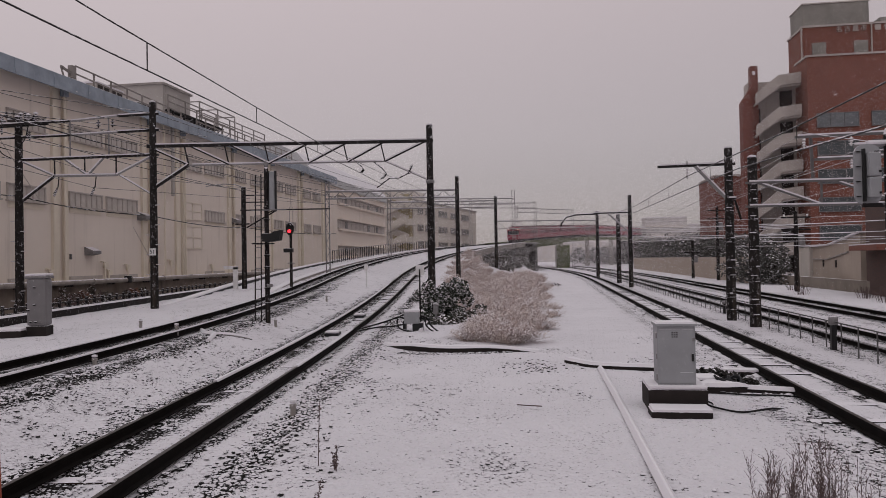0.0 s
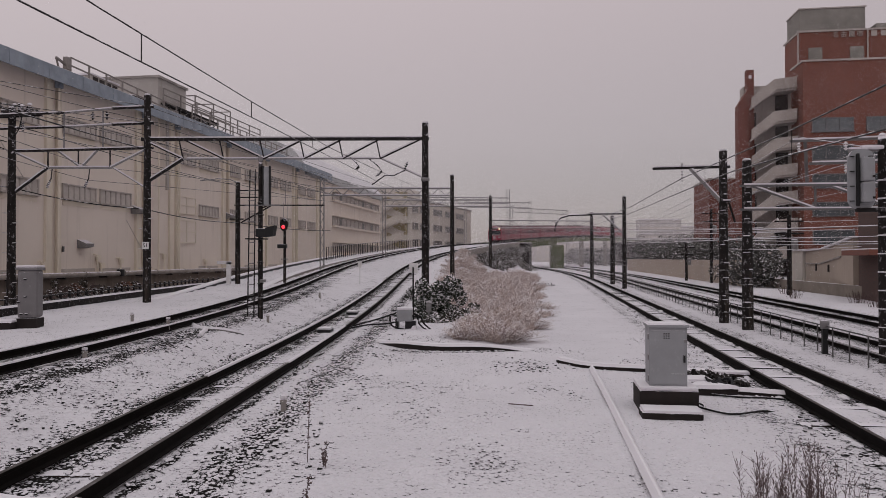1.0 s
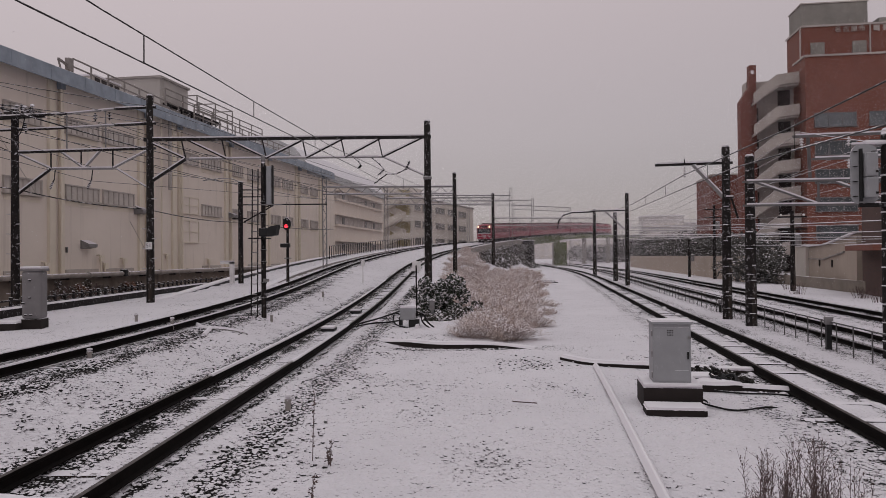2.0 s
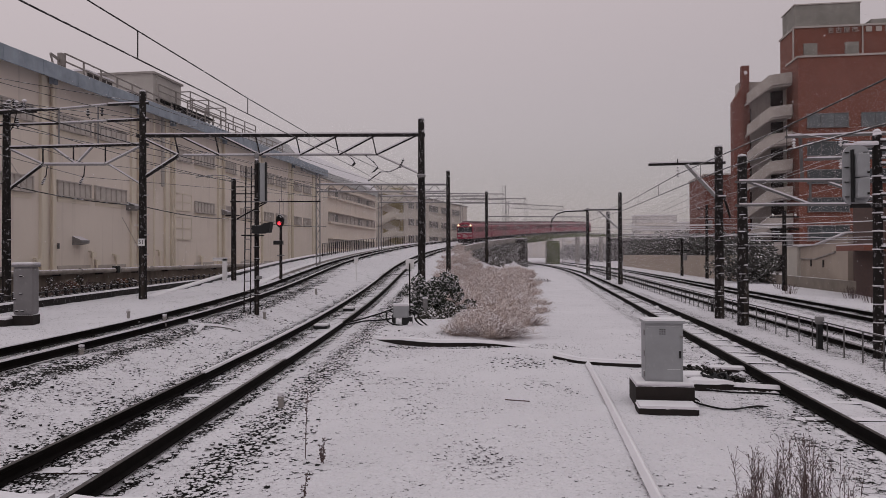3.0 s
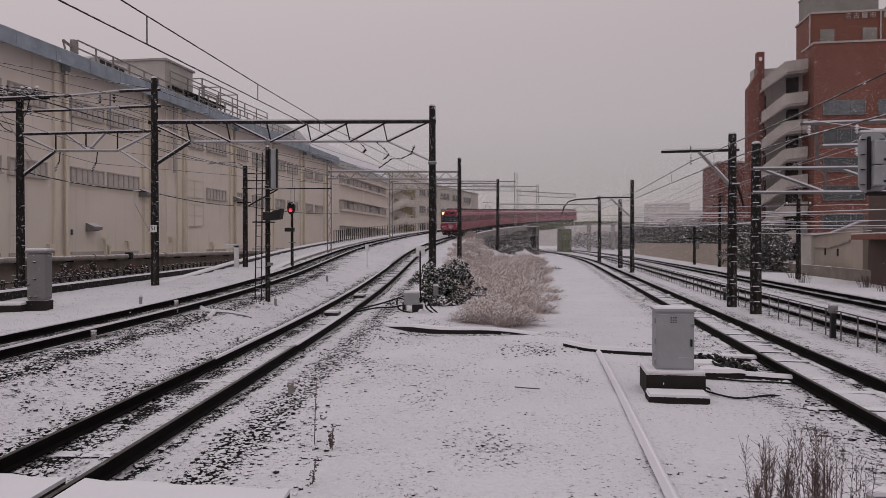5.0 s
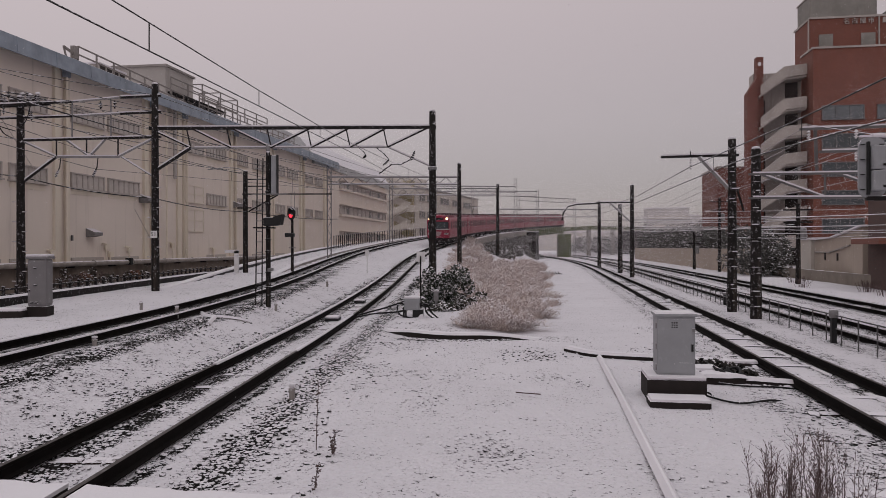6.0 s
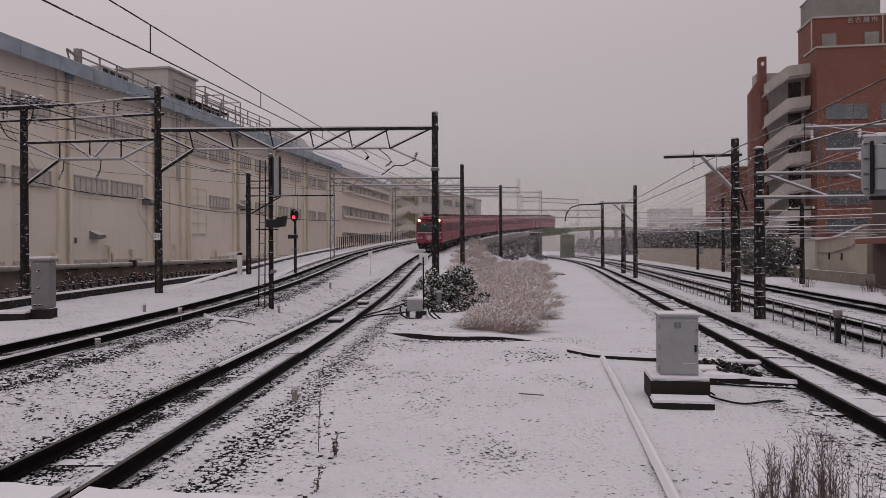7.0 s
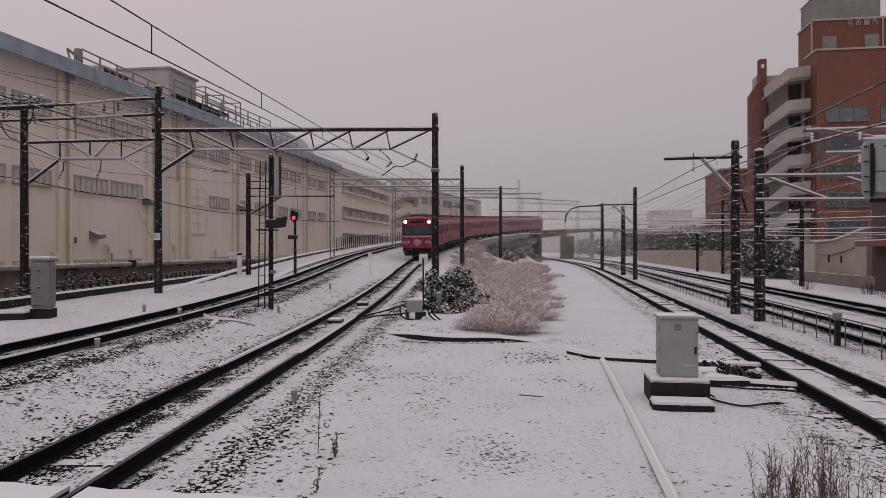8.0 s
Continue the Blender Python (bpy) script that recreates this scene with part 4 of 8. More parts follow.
# ---------------------------------------------------------------- signals
def signal_mast():
    root = tagged(empty("signal_mast", pose(-9.5, 23.31, 0.25)), "dark steel mast with a ladder, seen from behind its signal", "signal")
    part("shaft", lathe(B(), ((0.085, -0.3), (0.085, 0.0), (0.07, 5.3), (0.05, 5.42)), 12), M["pole"], root, smooth=True)
    part("finial", lathe(B(), ((0.06, 5.4), (0.08, 5.45), (0.07, 5.58), (0.03, 5.63)), 10), M["galv"], root)
    ladder = part("ladder", bar(bar(B(), (-0.37, -0.2, -0.05), (-0.33, -0.1, 5.15), 0.03), (-0.14, -0.22, -0.05), (-0.13, -0.12, 5.15), 0.03), M["steel"], root)
    for i in range(14):
        part("rung", bar(B(), (-0.36, -0.18, 0.25 + i * 0.35), (-0.13, -0.19, 0.25 + i * 0.35), 0.025), M["galv"], ladder)
    bb = part("back_board", box(B(), (0.22, -0.02, 4.6), (0.20, 0.10, 1.3), None, 0.04), M["cabinet"], root, "pale grey back of a signal head")
    for sx in (0.10, 0.34):
        part("edge_strip", box(B(), (sx, -0.02, 4.6), (0.03, 0.14, 1.34), None, 0.01), M["black"], bb)
    part("frame_bracket", bar(bar(B(), (0, 0, 5.25), (0.3, 0, 5.1), 0.04), (0, 0, 3.85), (0.3, 0, 3.95), 0.04), M["steel"], root)
    lamp = part("lamp_case", box(B(), (0.14, -0.22, 3.02), (0.34, 0.3, 0.28), None, 0.03), M["black"], root, "black lamp case with a hood")
    part("hood", prism(B(), ((0.30, 3.18), (0.62, 3.26), (0.56, 2.92), (0.30, 2.88)), -0.36, -0.08), M["black"], lamp)
    part("platform", box(B(), (-0.05, -0.2, 2.82), (0.6, 0.5, 0.04)), M["steel"], root)
    for z in (4.0, 3.6, 2.4, 2.0, 1.3, 0.8):
        part("clamp", lathe(B(), ((0.085, z), (0.105, z + 0.02), (0.105, z + 0.05), (0.07, z + 0.06)), 10), M["steel"], root)
    part("relay_box", box(B(), (0.1, -0.05, 1.42), (0.14, 0.2, 0.10), None, 0.01), M["galv"], root)
    part("crossbar", bar(B(), (-0.5, -0.1, 3.95), (0.7, -0.1, 3.95), 0.035), M["galv"], root)


def red_signal():
    root = tagged(empty("railway_signal", pose(-14.2, 38.26, 1.1)), "colour light signal on a dark post, showing red", "signal")
    part("post", lathe(B(), ((0.085, -0.3), (0.085, 0), (0.07, 2.9), (0.07, 3.1)), 12), M["pole"], root, smooth=True)
    bm = B()
    lathe(bm, ((0.22, -0.05), (0.235, 0.0), (0.22, 0.05)), 20, pose(0, -0.12, 3.18, 90, 0, 0) @ Matrix.Diagonal((1.0, 1.55, 1, 1)))
    head = part("back_plate", bm, M["black"], root, "round-ended black back plate")
    bm = B()
    lathe(bm, ((0.09, 0.0), (0.095, 0.03), (0.07, 0.05)), 16, pose(0, -0.20, 3.05, 90, 0, 0))
    part("lens", bm, M["redlamp"], head, "glowing red lens", smooth=True)
    for z in (3.05, 3.34):
        bm = B()
        n = 10
        for i in range(n):
            a0, a1 = math.pi * (0.05 + 0.9 * i / n), math.pi * (0.05 + 0.9 * (i + 1) / n)
            f = [bm.verts.new((0.115 * math.cos(a), y, z + 0.115 * math.sin(a))) for a, y in ((a0, -0.18), (a1, -0.18), (a1, -0.42), (a0, -0.42))]
            bm.faces.new(f)
        bmesh.ops.solidify(bm, geom=bm.faces[:], thickness=0.012)
        part("hood", bm, M["black"], head)
    part("number_plate", box(B(), (-0.1, -0.1, 2.0), (0.5, 0.25, 0.22), None, 0.02), M["black"], root, "dark junction box")
    part("ladder", bar(bar(B(), (-0.1, 0.1, 3.4), (-0.1, 0.1, 4.4), 0.02), (0.1, 0.1, 3.4), (0.1, 0.1, 4.4), 0.02), M["galv"], root)
    part("whip", bar(B(), (0, 0.1, 4.3), (0, 0.1, 5.4), 0.02), M["galv"], root)
    part("clamp", box(B(), (0, 0, 1.3), (0.3, 0.3, 0.05)), M["galv"], root)


signal_mast()
red_signal()


def short_pole():
    root = tagged(empty("catenary_pole", pose(-17.57, 39.76, 0.6)), "short dark pole with crossbars", "pole", group="catenary poles")
    part("shaft", lathe(B(), ((0.15, -0.4), (0.15, 0), (0.13, 6.2), (0.11, 6.25)), 12), M["pole"], root, smooth=True)
    for z in (5.75, 5.35):
        part("crossbar", bar(B(), (0.0, 0, z), (1.4, 0.2, z), 0.06), M["steel"], root)
    part("crossbar", bar(B(), (-0.2, 0, 4.9), (4.9, 0.8, 4.9), 0.07), M["steel"], root)
    part("brace", bar(B(), (0.2, 0, 3.9), (1.9, 0.2, 4.85), 0.07), M["steel"], root)
    part("bracket", bar(B(), (-0.5, 0, 4.1), (0.35, 0, 4.1), 0.07), M["steel"], root)
    tube_b = tube(B(), ((0, 0, 6.2), (-0.5, 0, 6.4), (-1.2, 0, 6.45), (-2.3, 0, 6.35)), 0.03, 6)
    part("drooping_lead", tube_b, M["galv"], root)


short_pole()


# ---------------------------------------------------------------- factory on the left
FX = -28.0


def window_band(root, x, y0, y1, z0, z1, n, mat, name="window", fr="frame"):
    """A window in a wall that faces +x: frame, panes, sill."""
    w = part(name, box(box(box(box(B(), (x + 0.05, (y0 + y1) / 2, z1), (0.14, y1 - y0 + 0.1, 0.08)), (x + 0.09, (y0 + y1) / 2, z0), (0.22, y1 - y0 + 0.2, 0.08)), (x + 0.05, y0, (z0 + z1) / 2), (0.14, 0.08, z1 - z0)), (x + 0.05, y1, (z0 + z1) / 2), (0.14, 0.08, z1 - z0)), M[fr], root)
    for i in range(n):
        a, b = y0 + (y1 - y0) * i / n, y0 + (y1 - y0) * (i + 1) / n
        part("pane", box(B(), (x + 0.02, (a + b) / 2, (z0 + z1) / 2), (0.05, b - a - 0.07, z1 - z0 - 0.06)), mat, w)
        if i:
            part("mullion", box(B(), (x + 0.05, a, (z0 + z1) / 2), (0.10, 0.06, z1 - z0 - 0.06)), M[fr], w)
    return w


def factory():
    root = tagged(empty("factory_building"), "long cream rendered factory with blue eaves and stained pilasters", "building")
    y0, y1 = 14.0, 90.0
    part("wall", box(B(), (FX - 6, (y0 + y1) / 2, 6.6), (12, y1 - y0, 13.2)), M["cream"], root)
    part("plinth", box(B(), (FX + 0.12, (y0 + y1) / 2, 0.15), (0.5, y1 - y0, 2.5)), M["plinth"], root, "grimy concrete plinth")
    part("ledge", box(B(), (FX + 0.2, (y0 + y1) / 2, 1.44), (0.66, y1 - y0, 0.10)), M["pilaster"], root, "narrow stained ledge")
    part("eaves_band", prism(B(), ((FX - 0.1, 12.72), (FX + 0.84, 12.60), (FX + 0.86, 12.38), (FX + 0.95, 12.38), (FX + 0.90, 13.22), (FX + 0.72, 13.30), (FX - 0.1, 13.40)), y0, y1), M["blue"], root, "faded blue sheet-metal eaves band")
    for i in range(25):
        part("sheet_seam", bar(B(), (FX + 0.955, y0 + 1.5 + i * 3.0, 12.37), (FX + 0.905, y0 + 1.5 + i * 3.0, 13.22), 0.02, 0.04), M["blue"], root)
    part("roof", box(B(), (FX - 6.4, (y0 + y1) / 2, 13.5), (11.2, y1 - y0, 0.4)), M["concrete"], root, "snow-covered flat roof")
    for y in (20.0, 29.0, 37.6, 46.7, 51.2, 60.2, 69.2, 78.0, 86.5):
        part("pilaster", box(box(B(), (FX + 0.08, y, 6.9), (0.20, 0.5, 11.6)), (FX + 0.08, y + 0.85, 6.9), (0.20, 0.32, 11.6)), M["pilaster"], root, "yellow-stained pilaster")
        part("rainwater_head", box(B(), (FX + 0.40, y + 0.45, 12.4), (0.3, 0.4, 0.4), None, 0.03), M["blue"], root)
    for y in (38.1, 47.2, 49.0, 52.0, 60.7, 78.5):
        part("downpipe", tube(B(), ((FX + 0.36, y, 1.5), (FX + 0.36, y, 12.6)), 0.07, 8), M["pilaster"], root)
    bays = ((21.5, 24.6), (25.2, 28.2), (30.5, 33.4), (34.0, 36.8), (38.9, 42.0), (42.5, 45.9), (55.8, 59.2), (61.2, 63.7), (64.9, 68.0), (70.6, 73.1), (74.0, 76.9), (79.6, 82.0), (83.0, 85.6))
    for a, b in bays:
        for z0, z1 in ((5.95, 6.82), (9.85, 10.75)):
            window_band(root, FX, a, b, z0, z1, 6, M["shutter"], fr="softframe")
            part("sill_stain", box(B(), (FX + 0.012, (a + b) / 2, z0 - 0.22), (0.03, b - a - 0.1, 0.3)), M["pilaster"], root)
        part("low_vent", box(B(), (FX + 0.02, (a + b) / 2, 1.75), (0.08, b - a, 0.2)), M["softframe"], root)
    # hooded vents
    for vy, vz, sc in ((40.3, 3.3, 0.62), (46.0, 5.75, 0.7), (60.5, 6.2, 0.7), (74.0, 6.3, 0.7)):
        v = part("vent_hood", prism(B(), ((FX, vz - 0.35 * sc), (FX + 0.2 * sc, vz - 0.35 * sc), (FX + 0.95 * sc, vz - 0.2 * sc), (FX + 0.95 * sc, vz + 0.1 * sc), (FX, vz + 0.5 * sc)), vy, vy + 1.3 * sc), M["galv"], root, "grey sheet-metal vent hood")
    part("small_lamp", box(B(), (FX + 0.1, 38.9, 3.0), (0.10, 0.10, 0.32)), M["frame"], root)
    for y, top in ((36.9, 2.3), (41.9, 2.7), (42.3, 2.2), (44.4, 2.5), (49.9, 2.8), (56.5, 2.4)):
        part("conduit", tube(B(), ((FX + 0.30, y, 1.5), (FX + 0.30, y, top - 0.15), (FX + 0.22, y, top), (FX + 0.0, y, top)), 0.05, 6), M["pilaster"], root)
        part("junction_box", box(B(), (FX + 0.12, y + 0.35, top - 0.2), (0.2, 0.3, 0.35), None, 0.02), M["pilaster"], root)
    # a bay with one window above two blank louvred panels
    window_band(root, FX, 51.9, 55.1, 9.8, 10.7, 5, M["shutter"], fr="softframe")
    for z0, z1 in ((5.95, 7.25), (3.7, 5.4)):
        p = part("blank_panel", box(B(), (FX + 0.03, 53.65, (z0 + z1) / 2), (0.08, 2.9, z1 - z0)), M["cream"], root, "blank painted panel in a thin frame")
        for y in (52.2, 53.65, 55.1):
            part("frame_bar", box(B(), (FX + 0.09, y, (z0 + z1) / 2), (0.05, 0.06, z1 - z0)), M["pilaster"], p)
        for z in (z0, (z0 + z1) / 2, z1):
            part("frame_bar", box(B(), (FX + 0.09, 53.65, z), (0.06, 3.0, 0.06)), M["pilaster"], p)
    part("exhaust_pipe", tube(B(), ((FX + 0.4, 50.1, 7.5), (FX + 0.4, 50.1, 12.6)), 0.13, 10), M["greywall"], root, "thick grey pipe under the eaves")
    for y0_, y1_, z in ((33.0, 33.2, 9.3), (45.2, 45.35, 5.0)):
        part("stay_wire", bar(B(), (FX + 0.2, y0_, z), (FX + 0.2, y1_ + 3.0, z - 3.2), 0.03), M["softframe"], root)
    return root


factory()


def long_pipe():
    root = tagged(empty("service_pipe"), "long grey service pipe along the factory plinth, snow on top", "pipe")
    part("pipe", tube(B(), ((FX + 0.75, 15, 1.5), (FX + 0.75, 43.5, 1.5), (FX + 0.75, 90, 1.58)), 0.15, 10), M["pipe"], root, smooth=True)
    y = 18.0
    while y < 90:
        part("pipe_bracket", box(B(), (FX + 0.62, y, 1.32), (0.5, 0.08, 0.10)), M["steel"], root)
        part("flange", lathe(B(), ((0.16, -0.04), (0.2, -0.03), (0.2, 0.03), (0.16, 0.04)), 12, Matrix.Translation((FX + 0.75, y + 2, 1.5)) @ pose(0, 0, 0, 90, 0, 0)), M["pipe"], root)
        y += 4.0
    part("valve", box(B(), (FX + 0.78, 43.6, 1.55), (0.4, 0.3, 0.45), None, 0.05), M["black"], root, "black valve body")


long_pipe()


def penthouse():
    root = tagged(empty("roof_penthouse"), "grey rendered plant room on the factory roof", "roof structure")
    part("wall", box(B(), (-33.0, 54.3, 15.1), (7.0, 4.3, 2.6)), M["greywall"], root)
    part("roof", box(B(), (-33.0, 54.3, 16.45), (7.3, 4.6, 0.16)), M["concrete"], root)


penthouse()


def roof_rail(label, x, y0, y1, z0, h, step, z1=None):
    """A two-pipe railing along the roof edge, from height z0 to z1."""
    root = tagged(empty("roof_railing"), label, "railing", group="roof railings")
    z1 = z0 if z1 is None else z1
    for k in (1.0, 0.5):
        part("rail", bar(B(), (x, y0, z0 + h * k), (x, y1, z1 + h * k), 0.075), M["roofpipe"], root)
    n = max(1, round((y1 - y0) / step))
    for i in range(n + 1):
        y, z = y0 + (y1 - y0) * i / n, z0 + (z1 - z0) * i / n
        part("post", bar(B(), (x, y, z - 0.25), (x, y, z + h), 0.085), M["roofpipe"], root)
    return root


rail_a = roof_rail("stout double-pipe railing along the roof edge", -28.2, 39.9, 52.5, 13.55, 0.95, 1.75, 13.2)
part("end_post", box(B(), (-28.2, 39.6, 14.05), (0.3, 0.42, 0.75), None, 0.04), M["roofpipe"], rail_a, "pale boxed end post")
part("stay", bar(B(), (-28.2, 38.6, 14.15), (-28.2, 39.5, 13.95), 0.12), M["roofpipe"], rail_a)
part("stay", bar(B(), (-28.2, 38.6, 14.15), (-28.2, 38.9, 13.45), 0.08), M["roofpipe"], rail_a)
roof_rail("thin galvanised railing on the far roof edge", -28.7, 56.0, 78.0, 13.7, 0.95, 1.6)
roof_rail("thin railing on the roof edge at the near end", -28.5, 28.0, 33.1, 13.5, 1.0, 1.7)
roof_rail("railing round the raised roof walkway", -29.0, 52.0, 71.0, 14.5, 1.0, 2.6, 14.6)


def roof_plant():
    root = tagged(empty("roof_cooling_unit"), "grey cooling unit with dark grilles and snow on the roof", "machinery", group="roof machinery")
    part("casing", box(B(), (-29.6, 44.6, 13.95), (1.2, 3.0, 0.7), None, 0.05), M["greywall"], root)
    part("lid", box(B(), (-29.6, 44.6, 14.35), (1.3, 3.1, 0.10)), M["snow"], root)
    for i in range(4):
        part("grille", box(B(), (-28.98, 43.5 + i * 0.72, 14.0), (0.05, 0.5, 0.5)), M["dark"], root)
    root = tagged(empty("roof_cooling_unit"), "low dark fan unit beside the plant room", "machinery", group="roof machinery")
    part("casing", box(B(), (-29.2, 48.3, 13.75), (0.9, 1.4, 0.45), None, 0.05), M["dark"], root)
    part("lid", box(B(), (-29.2, 48.3, 14.0), (0.9, 1.4, 0.06)), M["snow"], root)
    root = tagged(empty("roof_walkway"), "snowy steel walkway raised over the roof", "walkway")
    part("deck", box(B(), (-29.5, 57.0, 14.45), (1.1, 9.0, 0.14)), M["steel"], root)
    for i in range(6):
        part("support", bar(B(), (-29.0, 52.8 + i * 1.7, 13.5), (-29.0, 52.8 + i * 1.7, 14.4), 0.10), M["steel"], root)
        part("brace", bar(B(), (-29.0, 52.8 + i * 1.7, 13.6), (-29.0, 54.3 + i * 1.7, 14.35), 0.06), M["steel"], root)
    root = tagged(empty("roof_pipe_frame"), "square frame of grey pipes standing on the roof", "frame")
    for y in (57.7, 61.1, 64.6):
        part("upright", bar(B(), (-29.3, y, 13.6), (-29.3, y, 16.2), 0.09), M["roofpipe"], root)
        part("upright", bar(B(), (-31.3, y, 13.6), (-31.3, y, 16.2), 0.09), M["roofpipe"], root)
        part("tie", bar(B(), (-31.3, y, 16.2), (-29.3, y, 16.2), 0.08), M["roofpipe"], root)
    for x, z in ((-29.3, 16.2), (-31.3, 16.2), (-29.3, 15.0)):
        part("beam", bar(B(), (x, 57.7, z), (x, 64.6, z), 0.08), M["roofpipe"], root)


roof_plant()


def annex():
    """The banded wing beyond the factory."""
    root = tagged(empty("annex_building"), "cream factory wing with long dark window bands and a domed roof", "building")
    y0, y1, x = 90.0, 121.0, -28.0
    part("wall", box(B(), (x - 6, (y0 + y1) / 2, 6.5), (12, y1 - y0, 13.0)), M["cream"], root)
    prof = [(x + 0.3, 12.3), (x + 0.3, 13.2), (x - 1.5, 15.4), (x - 4, 16.6), (x - 8, 17.0), (x - 12, 16.6), (x - 12, 12.3)]
    part("roof", prism(B(), prof, y0 - 8, y1), M["paleroof"], root, "curved pale metal roof dusted with snow")
    for z0, z1, n in ((3.3, 4.5, 12), (6.9, 8.0, 12), (10.3, 11.2, 12)):
        window_band(root, x, y0 + 3, y1 - 1.5, z0, z1, n, M["shutter"], fr="softframe")
        for a in (0.15, 0.62, 0.83):
            yy = y0 + 3 + (y1 - y0 - 5) * a
            part("open_window", box(B(), (x + 0.06, yy, (z0 + z1) / 2), (0.08, 1.2, z1 - z0 - 0.2)), M["hazeglass"], root, "dark window pane")
        part("sunshade", box(B(), (x + 0.35, (y0 + y1) / 2 + 1, z1 + 0.12), (0.7, y1 - y0 - 4, 0.10)), M["cream"], root)
        part("sill_band", box(B(), (x + 0.2, (y0 + y1) / 2 + 1, z0 - 0.15), (0.4, y1 - y0 - 4, 0.25)), M["cream"], root)


annex()


def stair_house():
    m = pose(-26.6, 127.0, 0.4, 0, 0, -11)
    root = tagged(empty("office_building", m), "pale office block with zigzag outside stairs and dark window bands", "building")
    part("wall", box(B(), (-8, 26, 6.6), (16, 40, 13.2)), M["farwall"], root)
    part("roof", box(B(), (-8, 26, 13.35), (16.4, 40.4, 0.3)), M["concrete"], root)
    part("penthouse", box(B(), (-7, 16, 14.6), (8, 8, 2.4)), M["farwall"], root)
    part("stair_tower", box(B(), (-2.0, 5.6, 7.2), (3.6, 1.2, 14.4)), M["yellow"], root, "ochre rendered stair tower")
    for k in range(4):
        z = 0.8 + k * 3.3
        s = part("stair_flight", bar(B(), (-4.2, 3.6, z), (-0.3, 3.6, z + 1.65), 1.2, 0.3), M["farwall"], root)
        part("balustrade", bar(B(), (-4.2, 2.9, z + 0.7), (-0.3, 2.9, z + 2.35), 0.12, 1.1), M["farwall"], s)
        s = part("stair_flight", bar(B(), (-0.3, 4.8, z + 1.65), (-4.2, 4.8, z + 3.3), 1.2, 0.3), M["farwall"], root)
        part("balustrade", bar(B(), (-0.3, 4.2, z + 2.35), (-4.2, 4.2, z + 4.0), 0.12, 1.0), M["farwall"], s)
        part("landing", box(B(), (0.3, 4.2, z + 1.7), (1.4, 2.6, 1.2)), M["farwall"], root)
        part("landing", box(B(), (-4.8, 4.2, z + 3.3), (1.4, 2.6, 0.3)), M["farwall"], root)
    for k in range(4):
        z = 1.2 + k * 3.2
        for a, b in ((8, 11), (12, 17.5), (19.5, 25), (27, 32.5), (34.5, 40)):
            window_band(root, 0.0, a, b, z, z + 1.3, 3, M["hazeglass"], fr="softframe")


stair_house()


# ---------------------------------------------------------------- brick school on the right
def window_front(root, x0, x1, y, z0, z1, n, mat):
    """A window in a wall that faces -y."""
    w = part("window", box(box(box(box(B(), ((x0 + x1) / 2, y - 0.05, z1), (x1 - x0 + 0.1, 0.16, 0.1)), ((x0 + x1) / 2, y - 0.12, z0), (x1 - x0 + 0.2, 0.3, 0.1)), (x0, y - 0.05, (z0 + z1) / 2), (0.1, 0.16, z1 - z0)), (x1, y - 0.05, (z0 + z1) / 2), (0.1, 0.16, z1 - z0)), M["frame"], root)
    for i in range(n):
        a, b = x0 + (x1 - x0) * i / n, x0 + (x1 - x0) * (i + 1) / n
        part("pane", box(B(), ((a + b) / 2, y - 0.02, (z0 + z1) / 2), (b - a - 0.08, 0.06, z1 - z0 - 0.08)), mat, w)
        if i:
            part("mullion", box(B(), (a, y - 0.06, (z0 + z1) / 2), (0.08, 0.12, z1 - z0)), M["frame"], w)
    return w


